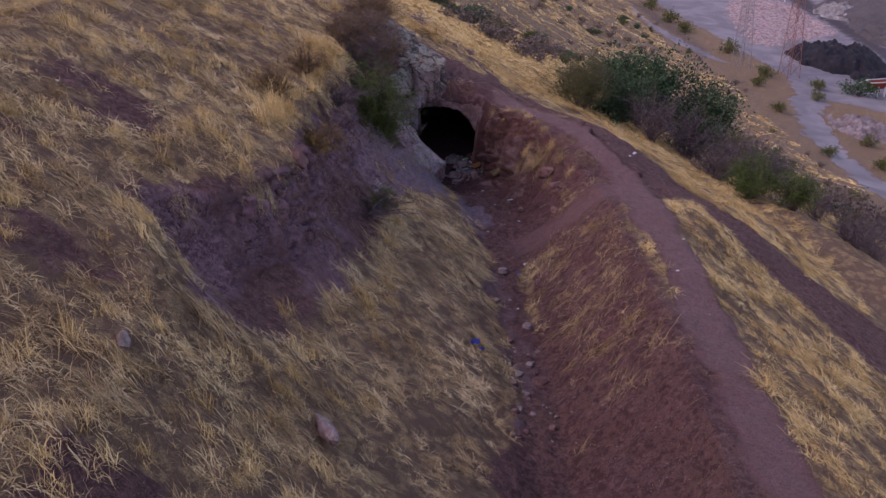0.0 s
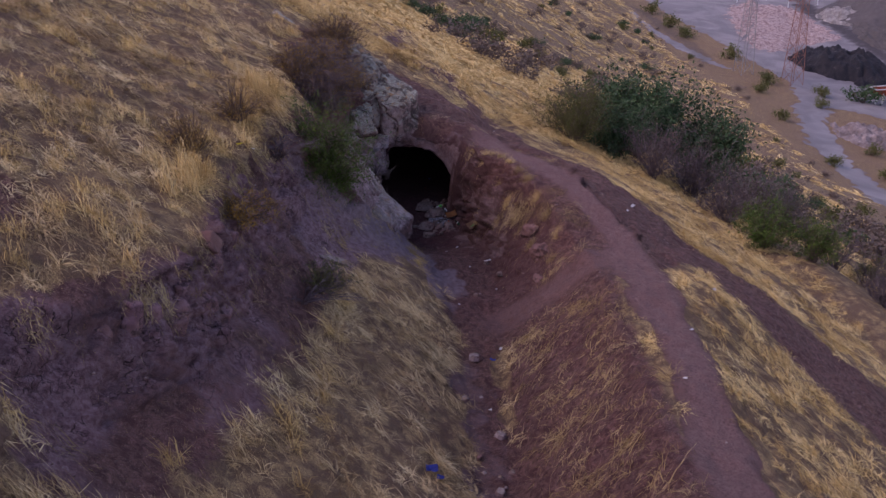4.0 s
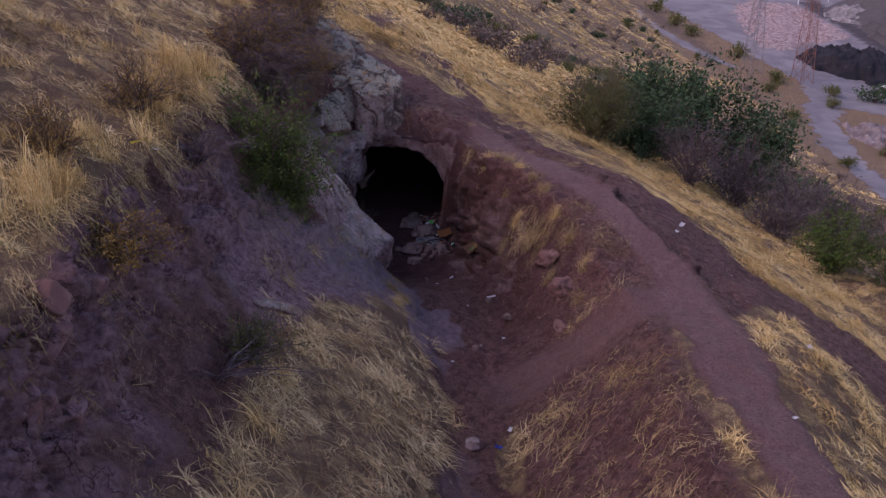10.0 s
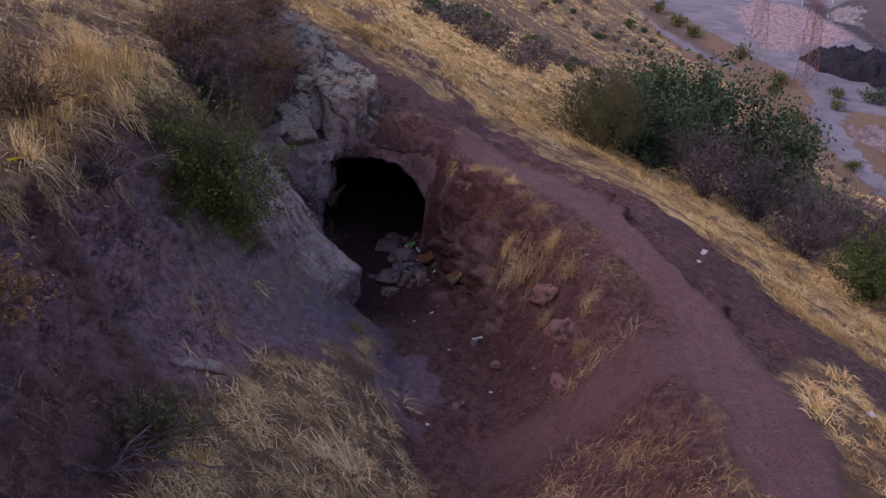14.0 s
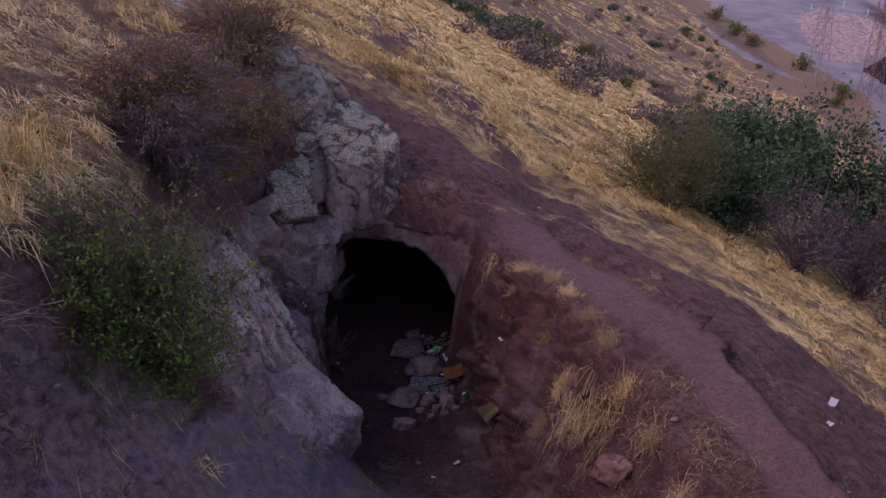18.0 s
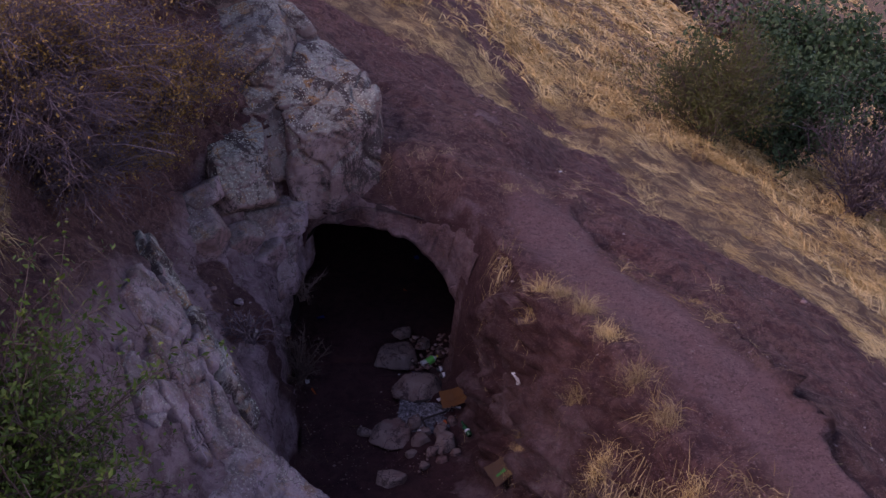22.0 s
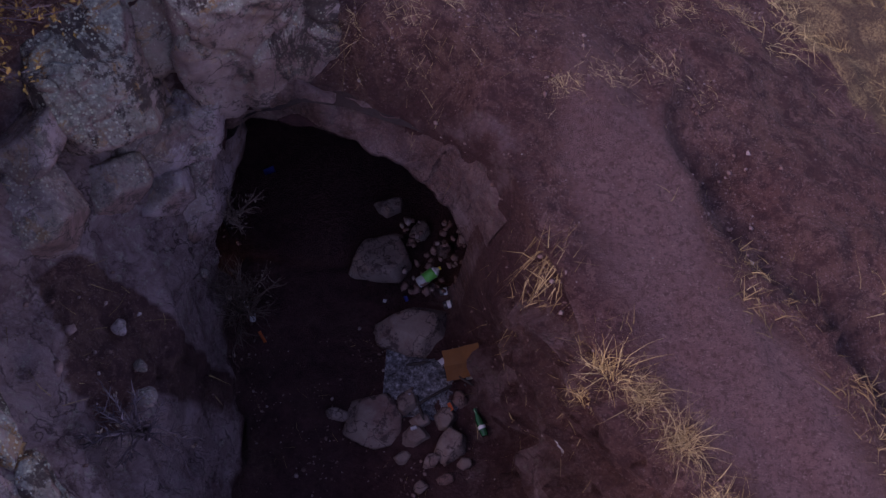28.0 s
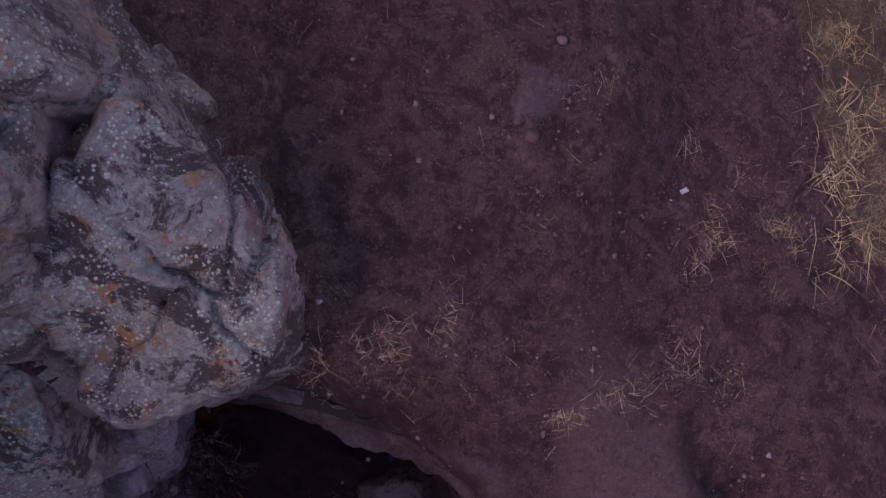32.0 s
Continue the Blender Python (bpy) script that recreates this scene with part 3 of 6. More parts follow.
# ---------------------------------------------------------------- the ground, one sheet to the horizon
SPANS = [("upper", "lip", 56), ("lip", "face", 30), ("face", "foot", 28), ("foot", "slope", 34), ("slope", "floor_a", 26), ("floor_a", "floor_b", 22), ("floor_b", "bank", 28),
         ("bank", "ridge_a", 28), ("ridge_a", "ridge_b", 32), ("ridge_b", "rim", 28), ("rim", "outer", 32), ("outer", "skirt", 50)]


def grid_xy():
    ys = np.concatenate([-np.geomspace(900, 3, 18), np.arange(0, 8, 0.35), np.arange(8, 13, 0.09), np.arange(13, 31.3, 0.066), np.arange(31.3, 32.7, 0.03), np.arange(32.7, 37, 0.066), np.arange(37, 60, 0.24),
                         np.geomspace(60, 140, 60)[:-1], np.arange(140, 360, 1.5), np.geomspace(360, 3500, 22)])
    xl, xr = line_x("upper", ys), line_x("skirt", ys)
    cols = [xl - d for d in np.geomspace(3000, 0.12, 44)]
    for a, b, n in SPANS:
        xa, xb = line_x(a, ys), line_x(b, ys)
        cols += [xa + (xb - xa) * k / n for k in range(n)]
    cols.append(xr)
    cols += [xr + d for d in np.geomspace(0.15, 42, 58)]
    cols += [xr + d for d in np.arange(43.2, 130, 1.3)]
    cols += [xr + d for d in np.geomspace(132, 3000, 22)]
    xs = np.array(cols).T
    return xs, np.repeat(ys[:, None], xs.shape[1], 1)


def cellular(u, v, seed):
    """Distance to the nearest and next cell point, and the nearest cell's random number."""
    iu, iv = np.floor(u).astype(np.int64), np.floor(v).astype(np.int64)
    f1, f2, rnd = np.full(u.shape, 9.0), np.full(u.shape, 9.0), np.zeros(u.shape)
    for a in (-1, 0, 1):
        for b in (-1, 0, 1):
            cu, cv = iu + a, iv + b
            d = np.hypot(cu + _hash(cu, cv, seed) - u, cv + _hash(cu, cv, seed + 9) - v)
            near = d < f1
            f2 = np.where(near, f1, np.minimum(f2, d))
            rnd = np.where(near, _hash(cu, cv, seed + 21), rnd)
            f1 = np.where(near, d, f1)
    return f1, f2, rnd


STRATA = [(-2.5, 27.2), (-2.6, 30.5), (-1.9, 32.0), (-0.8, 32.2), (-0.3, 29.5), (-0.35, 27.8), (-1.0, 27.0)]


def roughen(x, y, z):
    """Fractured blocks, tilted strata and clods, pushed out along the slope."""
    gy = np.gradient(z, axis=0) / np.maximum(np.gradient(y, axis=0), 1e-3)
    gx = np.gradient(z, axis=1) / np.maximum(np.gradient(x, axis=1), 1e-3)
    steep = step(0.6, 2.0, np.hypot(gx, gy)) * (np.abs(y - 22) < 16) * (np.abs(x) < 9)
    strata = soft(STRATA, x, y, 0.12, 0.15)
    u, v = y + 0.6 * z, z * 1.5 - 0.7 * x
    wob = 0.25 * fbm(u / 0.9, v / 0.9, 2, 39)
    f1, f2, rnd = cellular((u + wob) / 0.40, (v + wob) / 0.55, 51)
    g1, g2, rnd2 = cellular((u + wob) / 0.17, (v - wob) / 0.2, 57)
    block = 0.19 * (rnd - 0.5) - 0.12 * (1 - step(0.0, 0.13, f2 - f1)) + 0.075 * (rnd2 - 0.5) - 0.045 * (1 - step(0.0, 0.12, g2 - g1))
    e1, e2, rnd3 = cellular((y + 0.12 * vnoise(y / 0.5, z / 0.5, 44) + 0.5 * wob) / 0.34, (z + 0.4 * wob) / 1.1, 59)
    scarp = step(15.5, 17, y) * (1 - step(21.5, 23.5, y)) * (x < -1.4)
    block = block + scarp * (0.20 * (rnd3 - 0.5) - 0.20 * (1 - step(0.0, 0.16, e2 - e1)))
    right = (x > 0.7) & (y > 24)
    steep = steep * (1 - step(32.7, 33.3, y) * (x > 0.6))
    h1, h2, rnd4 = cellular((u + 0.6 * wob) / 0.24, (v - 0.6 * wob) / 0.26, 61)
    block = block + right * (1 - step(30.4, 31.2, y)) * (0.22 * (rnd4 - 0.5) - 0.10 * (1 - step(0.0, 0.18, h2 - h1)))
    block = block * (1 - step(31.0, 31.5, y) * (1 - step(32.6, 33.0, y)) * (x > -0.9))
    d = steep * (1 - strata) * (block + 0.045 * fbm(u / 0.32, v / 0.3, 3, 43) + 0.10 * fbm(u / 1.3, v / 1.4, 2, 45))
    q = 0.541 * x + 0.688 * y - 0.472 * z + 0.05 * fbm(u / 0.7, v / 0.7, 3, 63)
    r = 0.383 * x - 0.709 * y - 0.594 * z
    layer, part_ = np.floor(q / 0.42), q / 0.42 - np.floor(q / 0.42)
    split = np.floor(r / 0.8 + 3 * _hash(layer.astype(np.int64), 0 * layer.astype(np.int64), 5))
    lift = _hash(layer.astype(np.int64), split.astype(np.int64), 71)
    d = d + strata * (0.12 * (lift - 0.5) + 0.05 * (part_ - 0.5) - 0.05 * (1 - step(0, 0.12, np.minimum(part_, 1 - part_))) + 0.03 * fbm(u / 0.3, v / 0.3, 3, 67) + 0.035 * (np.abs(vnoise(q / 0.09, r / 0.3, 69)) - 0.4) - 0.03)
    d = d * (1 - step(30.9, 31.4, y) * (1 - step(32.5, 32.9, y)) * step(0.15, 0.3, x))
    n = np.sqrt(1 + gx * gx + gy * gy)
    near = (np.abs(y - 20) < 19) * (np.abs(x) < 12)
    lump = 1 - 2 * np.abs(vnoise(x / 0.33, y / 0.33, 47))
    clod = (1 - steep) * near * (0.030 * fbm(x / 0.16, y / 0.16, 2, 48) + 0.016 * lump) * (1 - 0.5 * path_weight(x, y))
    return x - d * gx / n, y - d * gy / n, z + d / n + clod, steep


def sheet(name, x, y, z, keep, attributes, material):
    """A grid of quads as one mesh, with colour attributes."""
    rows, cols = x.shape
    me = bpy.data.meshes.new(name)
    idx = np.arange(rows * cols).reshape(rows, cols)
    q = np.stack([idx[:-1, :-1], idx[:-1, 1:], idx[1:, 1:], idx[1:, :-1]], -1)[keep]
    me.vertices.add(rows * cols)
    me.vertices.foreach_set("co", np.stack([x, y, z], -1).astype(np.float32).ravel())
    me.loops.add(q.size)
    me.loops.foreach_set("vertex_index", q.astype(np.int32).ravel())
    me.polygons.add(len(q))
    me.polygons.foreach_set("loop_start", np.arange(0, q.size, 4, dtype=np.int32))
    me.polygons.foreach_set("use_smooth", np.ones(len(q), bool))
    for key, chans in attributes.items():
        at = me.color_attributes.new(key, "FLOAT_COLOR", "POINT")
        col = np.ones((rows * cols, 4), np.float32)
        for k, c in enumerate(chans):
            col[:, k] = np.clip(c, 0, 1).ravel()
        at.data.foreach_set("color", col.ravel())
    me.update(calc_edges=True)
    me.validate()
    me.materials.append(material)
    return new(name, me)


gx0, gy0 = grid_xy()
gz0 = ground(gx0, gy0)
bare0, path0, grass0, bank0 = zones(gx0, gy0)
gx1, gy1, gz1, steep0 = roughen(gx0, gy0, gz0)
lot0 = np.maximum(soft(LOT, gx0, gy0, 1.0, 1.5), soft(TRACK, gx0, gy0, 0.5, 0.8)) * (gy0 > 100)
rub0 = soft(RUBBLE, gx0, gy0, 0.8, 2.0) * (gy0 > 100)
gz1 = gz1 + rub0 * (0.5 + 0.7 * fbm(gx0 / 3.0, gy0 / 3.0, 3, 61))
# floor at the cave mouth: the shade there is put into the earth colour
soil_shade0 = soft([(-0.8, 28.8), (-0.9, 32.3), (1.2, 32.3), (1.5, 30), (1.3, 28.6)], gx0, gy0, 0.3, 0.35)
purple0 = soft(SCARP, gx0, gy0, 0.15, 0.2) * (1 - step(24, 27, gy0)) * step(0.25, 0.7, 0.5 + 0.6 * fbm(gx0 / 1.4, gy0 / 1.4, 3, 33) + 0.3 * steep0)
dark0 = soft([(120, 359), (120.5, 317), (119.4, 286), (119.2, 262), (128, 262), (125.5, 286), (127.5, 321), (128, 361)], gx0, gy0, 0.8, 1.2) + 0.5 * soft([(58.7, 328), (61.4, 295), (64.6, 279), (65.2, 252), (69.2, 260), (68.1, 287), (64.4, 319)], gx0, gy0, 0.8, 1.0)
gravel0 = np.maximum(soft(GRAVEL, gx0, gy0, 0.2, 0.3), 0.45 * soft(TRENCH_BED, gx0, gy0, 0.2, 0.3))
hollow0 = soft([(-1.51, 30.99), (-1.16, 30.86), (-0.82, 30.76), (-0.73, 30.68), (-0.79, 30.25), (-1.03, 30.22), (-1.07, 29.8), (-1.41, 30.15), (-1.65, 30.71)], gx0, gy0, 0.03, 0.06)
soil_shade0 = np.maximum(soil_shade0, 0.35 * hollow0)
wall0 = soft([(1.2, 31.5), (1.0, 30.4), (1.4, 28.6), (2.3, 27.4), (2.6, 28.2), (1.8, 30.4)], gx0, gy0, 0.1, 0.2)
soil_shade0 = np.maximum(soil_shade0, 0.4 * soft([(1.2, 31.6), (0.9, 30.4), (1.3, 28.6), (2.0, 26.6), (2.4, 25.2), (3.2, 25.0), (3.4, 26.6), (2.9, 28.4), (2.0, 30.6)], gx0, gy0, 0.2, 0.3))
rock0 = np.clip(soft(STRATA, gx0, gy0, 0.1, 0.15) * (0.2 + 0.52 * step(-2.1, -1.6, gx0)) + 0.36 * wall0 + 0.3 * soft([(0.2, 31.5), (1.6, 31.4), (1.5, 32.0), (0.6, 32.35), (-0.3, 32.4)], gx0, gy0, 0.06, 0.1) + 0.5 * soft([(1.2, 34.5), (1.6, 34.5), (1.45, 34.1), (1.2, 33.95)], gx0, gy0, 0.05, 0.15), 0, 1) * (1 - hollow0)
rock0 = np.maximum(rock0, 0.9 * soft([(-1.2, 31.9), (-1.05, 30.6), (-0.95, 29.0), (-0.54, 28.8), (-0.73, 30.4), (-0.93, 31.9)], gx0, gy0, 0.05, 0.1) * (1 - hollow0))
rock0 = rock0 * np.where((gx0 < 0.3) & (gy0 > 28), step(0.02, 0.25, gz0), 1.0)
# the mouth of the cave is cut out of the end wall
mx, my, mz = (0.25 * (a[:-1, :-1] + a[1:, :-1] + a[:-1, 1:] + a[1:, 1:]) for a in (gx0, gy0, gz0))
col = np.broadcast_to(np.arange(mx.shape[1]), mx.shape)
left_col, floor_col, bank_col = (44 + sum(n for _, _, n in SPANS[:k]) for k in (4, 6, 7))
opening = (col >= left_col - 6) & (col < bank_col + np.where(my > 31.75, 14, np.where(my > 31.6, 3, -1))) & (my < 32.2) & (mz > np.where(my > 31.85, -0.3, 0.12)) & (mz < 1.75 - 0.08 * np.clip(mx + 0.2, 0, 1) + 0.2 * (mx < -0.35) + 0.16 * (mx > 0.3)) & (mx > -0.95) & (my > 31.6)
earth = sheet("ground", gx1, gy1, gz1, ~opening, {"zone": (path0, grass0 * (1 - 0.85 * bank0) * (1 - lot0), gravel0), "zone_far": (lot0, rub0, rock0), "zone_soil_shade": (soil_shade0, purple0, dark0 * (gy0 > 100))}, EARTH)
tagged(earth, "dry reddish-brown hillside earth with a worn footpath and a cutting", "ground", kind="structure")


def gz(x, y):
    return float(ground(x, y))


def cave_tunnel():
    """The hollow behind the opening: walls and roof closing into the dark."""
    rings, around = 40, 48
    v, f = [], []
    for i in range(rings):
        k = i / (rings - 1)
        cx, half, top = 0.14 - 0.25 * k, 1.2 + 0.2 * math.sin(2.6 * k) - 0.6 * k * k, 1.96 + 0.05 * math.sin(3 * k) - 0.6 * k ** 3
        for j in range(around):
            a = math.tau * j / around
            ca, sa = math.cos(a), math.sin(a)
            px = half * math.copysign(abs(ca) ** 0.7, ca)
            pz = -0.2 + (top + 0.2) * max(0.0, sa) ** 0.75 if sa > 0 else -0.2
            start = 32.22 - 0.56 * max(0.0, px / half) ** 1.6 - 0.12 * max(0.0, -px / half) ** 2
            y = start + 6.3 * k
            w = 0.11 * noise.fractal(Vector((px * 1.6, y * 1.6, pz * 1.6)), 0.8, 2.0, 5) 
            if i == 0:
                w = w + 0.05 * noise.noise(Vector((px * 6, pz * 6, 2)))
            v.append((cx + px * (1 + w), y + (0.8 * w if i < 3 else 0), pz + w * 0.7))
    for i in range(rings - 1):
        for j in range(around):
            a, b = i * around + j, i * around + (j + 1) % around
            f.append((a, b, b + around, a + around))
    f.append(tuple((rings - 1) * around + j for j in range(around)))
    me = bpy.data.meshes.new("cave_wall")
    me.from_pydata(v, [], f)
    me.polygons.foreach_set("use_smooth", [True] * len(f))
    me.materials.append(SHADED_ROCK)
    tagged(new("cave_wall", me), "hollow of a low cave dug into red rock, shade put into its dark colour", "cave", kind="structure")
    x, y = np.meshgrid(np.linspace(-1.35, 1.4, 60), np.linspace(31.6, 38.2, 120))
    z = 0.012 * fbm(x / 0.3, y / 0.3, 3, 91) + 0.05 * fbm(x / 1.2, y / 1.2, 2, 92) - 0.09 * (1 - step(31.65, 31.98, y)) - 0.055
    # full weight here: painted shade over the red of the floor
    fl = sheet("cave_floor", x, y, z, np.ones((119, 59), bool), {"zone": (0 * x, 0 * x, 0 * x), "zone_far": (0 * x, 0 * x, 0 * x), "zone_soil_shade": (0 * x + 1, 0 * x, 0 * x)}, EARTH)
    tagged(fl, "trodden red earth floor inside the cave, darkened in colour for shade", "floor", kind="structure")


def cave_rim():
    """The ragged crust of hard earth that arches over the mouth of the cave."""
    knots = np.array([(-0.82, 32.22, 1.5), (-0.66, 32.2, 1.7), (-0.2, 32.24, 1.75), (0.1, 32.09, 1.77), (0.46, 31.98, 1.72), (0.7, 31.87, 1.56), (0.9, 31.76, 1.34), (1.04, 31.62, 1.08), (1.1, 31.5, 0.85)])
    d = np.concatenate([[0], np.cumsum(np.linalg.norm(np.diff(knots, axis=0), axis=1))])
    m, across = 150, (-0.5, -0.3, -0.14, -0.05, 0.0, 0.03, 0.07, 0.12, 0.18, 0.24, 0.30, 0.36)
    s = np.linspace(0, d[-1], m)
    rim = np.column_stack([np.interp(s, d, knots[:, k]) for k in range(3)])
    for _ in range(6):
        rim[1:-1] = 0.5 * rim[1:-1] + 0.25 * (rim[:-2] + rim[2:])
    rim[:, 2] += 0.032 * vnoise(s / 0.19, 0 * s, 5) + 0.022 * vnoise(s / 0.07, 0 * s, 6)
    rim[:, 1] += 0.03 * vnoise(s / 0.13, 0 * s, 7)
    x, y, z = (np.zeros((m, len(across))) for _ in range(3))
    out = rim - np.array([0.1, 0.0, 0.75])
    out[:, 1] = 0
    out /= np.linalg.norm(out, axis=1)[:, None]
    reach = 1 - 0.2 * step(0.7, 1.0, s / d[-1])
    for j, k in enumerate(across):
        if k <= 0:
            x[:, j], y[:, j], z[:, j] = rim[:, 0] - k * 0.25 * out[:, 0], rim[:, 1] - k * 1.2, rim[:, 2] - 0.12 * k * out[:, 2] + 0.10 * min(1.0, -k / 0.14)
        else:
            x[:, j] = rim[:, 0] + k * reach * out[:, 0]
            y[:, j] = rim[:, 1] - 0.05 * min(1.0, k / 0.06) + k * np.clip(out[:, 2], 0, 1) * 0.75
            w = float(step(0.03, 0.22, np.array(k)))
            top = ground(x[:, j], y[:, j]) + 0.035 - 0.06 * (k > 0.28) - 0.1 * (k > 0.32)
            z[:, j] = np.maximum(np.maximum((rim[:, 2] + k * out[:, 2] * 0.9 + 0.02) * (1 - w) + top * w, np.where(k > 0.1, top, -9)), rim[:, 2] + 0.6 * k * out[:, 2])
    rough = 0.018 * fbm(x / 0.16 + z / 0.2, y / 0.16 + z / 0.13, 3, 14) + 0.012 * fbm(x / 0.05 + z / 0.06, y / 0.05 - z / 0.05, 2, 15)
    x, y, z = x + 0.4 * rough, y - rough, z + 0.6 * rough
    ob = sheet("cave_rim", x, y, z, np.ones((m - 1, len(across) - 1), bool), {"zone": (0 * x, 0 * x, 0 * x), "zone_far": (0 * x, 0 * x, 0 * x + 0.42), "zone_soil_shade": (0 * x, 0 * x, 0 * x)}, EARTH)
    tagged(ob, "ragged pinkish-brown crust arching over the cave mouth", "cave", kind="structure")


cave_tunnel()
cave_rim()


# ---------------------------------------------------------------- dry grass
def blade_mesh(name, base, lean, length, width, rise, sag, slope, material, fine=False, tone=None):
    """One tapering, curling blade for each row, all in one mesh."""
    n = len(base)
    across = np.stack([-lean[:, 1], lean[:, 0], np.zeros(n)], -1)
    side = across + np.random.RandomState(n + 1).normal(0, 0.5, (n, 3))
    side /= np.maximum(np.linalg.norm(side, axis=1), 1e-3)[:, None]
    curl = np.random.RandomState(n).normal(0, 0.45, n)
    pts = []
    for s in ((0.0, 0.5, 1.0) if fine else (0.0, 0.36, 0.7, 1.0)):
        reach = (length * (0.45 * s + 0.55 * s * s * (0.4 + sag)))[:, None] * lean + (length * curl * s * s)[:, None] * across
        up = length * (rise * s - sag * rise * s ** 2.3) + (reach * slope).sum(1)
        pts.append(base + np.column_stack([reach[:, 0], reach[:, 1], up]))
    w = (width / 2)[:, None] * side
    if fine:
        co = np.stack([pts[0] - w, pts[0] + w, pts[1] + 0.85 * w, pts[1] - 0.85 * w, pts[2]], 1)
        order, first = (0, 1, 2, 3, 3, 2, 4), (0, 4)
    else:
        co = np.stack([pts[0] - w, pts[0] + w, pts[1] + 0.9 * w, pts[1] - 0.9 * w, pts[2] + 0.65 * w, pts[2] - 0.65 * w, pts[3]], 1)
        order, first = (0, 1, 2, 3, 3, 2, 4, 5, 5, 4, 6), (0, 4, 8)
    nv, nl = co.shape[1], len(order)
    loops = np.concatenate([np.arange(n)[:, None] * nv + k for k in order], 1)
    starts = (np.arange(n)[:, None] * nl + np.array([first])).ravel()
    me = bpy.data.meshes.new(name)
    me.vertices.add(n * nv)
    me.vertices.foreach_set("co", co.astype(np.float32).ravel())
    me.loops.add(n * nl)
    me.loops.foreach_set("vertex_index", loops.astype(np.int32).ravel())
    me.polygons.add(n * len(first))
    me.polygons.foreach_set("loop_start", starts.astype(np.int32))
    if tone is not None:
        me.attributes.new("tone", "FLOAT", "POINT").data.foreach_set("value", np.repeat(tone, nv).astype(np.float32))
    me.update(calc_edges=True)
    me.materials.append(material)
    return new(name, me)


def grass(name, label, x, y, blades, length, width, material, upright=0.5, comb=0.8, spread=0.06, seed=1, lift=0.0):
    """Tufts at the plan points, combed down the slope."""
    rng = np.random.RandomState(seed)
    e = 0.25
    free = ~((y > 31.3) & (y < 32.25) & (x > -1.0) & (x < line_x("bank", y) + 0.06))
    x, y = x[free], y[free]
    n = len(x)
    sx, sy = (ground(x + e, y, False) - ground(x - e, y, False)) / (2 * e), (ground(x, y + e, False) - ground(x, y - e, False)) / (2 * e)
    sx, sy = np.clip(sx, -1.6, 1.6), np.clip(sy, -1.6, 1.6)
    fall = np.column_stack([-sx, -sy])
    fall /= np.maximum(np.linalg.norm(fall, axis=1), 1e-3)[:, None]
    size = rng.uniform(0.6, 1.35, n) * (1 + 0.35 * vnoise(x / 1.5, y / 1.5, 71))
    twist = 1.2 * vnoise(x / 1.1, y / 1.1, 73)
    tuft_tone = np.clip(rng.uniform(0, 1, n) * 0.7 + 0.3 * fbm(x / 0.8, y / 0.8, 2, 77) + 0.2, 0, 1)
    rep = np.repeat(np.arange(n), blades)
    m = len(rep)
    bx, by = x[rep] + rng.normal(0, spread, m), y[rep] + rng.normal(0, spread, m)
    stay = ~((by > 31.3) & (by < 32.3) & (bx > -1.0) & (bx < line_x("bank", by) + 0.06))
    rep, bx, by = rep[stay], bx[stay], by[stay]
    m = len(rep)
    a = rng.uniform(0, math.tau, m)
    c, s = np.cos(twist[rep]), np.sin(twist[rep])
    fr = np.column_stack([fall[rep, 0] * c - fall[rep, 1] * s, fall[rep, 0] * s + fall[rep, 1] * c])
    lean = comb * fr + (1.15 - comb * 0.6) * np.column_stack([np.cos(a), np.sin(a)])
    lean = lean / np.maximum(np.linalg.norm(lean, axis=1), 0.2)[:, None]
    ln = length * size[rep] * rng.uniform(0.55, 1.3, m)
    rise = upright * rng.uniform(0.35, 1.5, m)
    sag = rng.uniform(0.3, 0.85, m)
    lean = lean * np.clip(1.25 - 0.6 * rise, 0.35, 1)[:, None]
    base = np.column_stack([bx, by, ground(bx, by) - 0.02 + lift])
    ob = blade_mesh(name, base, np.column_stack([lean, np.zeros(m)]), ln, width * rng.uniform(0.6, 1.5, m), rise, sag, np.column_stack([sx[rep], sy[rep], np.zeros(m)]), material, True, np.clip(tuft_tone[rep] + rng.normal(0, 0.13, m), 0, 1))
    return tagged(ob, label, "grass", kind="stuff")


def scatter(x0, x1, y0, y1, per_m2, chance, seed):
    rng = np.random.RandomState(seed)
    n = int((x1 - x0) * (y1 - y0) * per_m2)
    x, y = rng.uniform(x0, x1, n), rng.uniform(y0, y1, n)
    k = rng.uniform(0, 1, n) < chance(x, y)
    return x[k], y[k]


def clumpy(x, y, cell, low, high, seed):
    return step(low, high, 0.5 + 0.5 * fbm(x / cell, y / cell, 3, seed))


def hill_chance(x, y):
    _, _, g, bank = zones(x, y)
    return g * (1 - bank) * (0.15 + 0.85 * clumpy(x, y, 0.30, 0.28, 0.48, 81) * (0.5 + 0.5 * clumpy(x, y, 1.6, 0.25, 0.45, 82)) * np.where(x > -1.8, 0.12 + 0.88 * clumpy(x, y, 0.7, 0.42, 0.58, 84), 1.0)) * (x < 2.5) * (x > -2.2 - 0.42 * y) * (1 - 0.6 * step(18.2, 19.2, y) * (1 - step(25, 26.5, y)) * (1 - step(0.5, 1.0, np.abs(x - line_x("lip", y) + 0.35))))


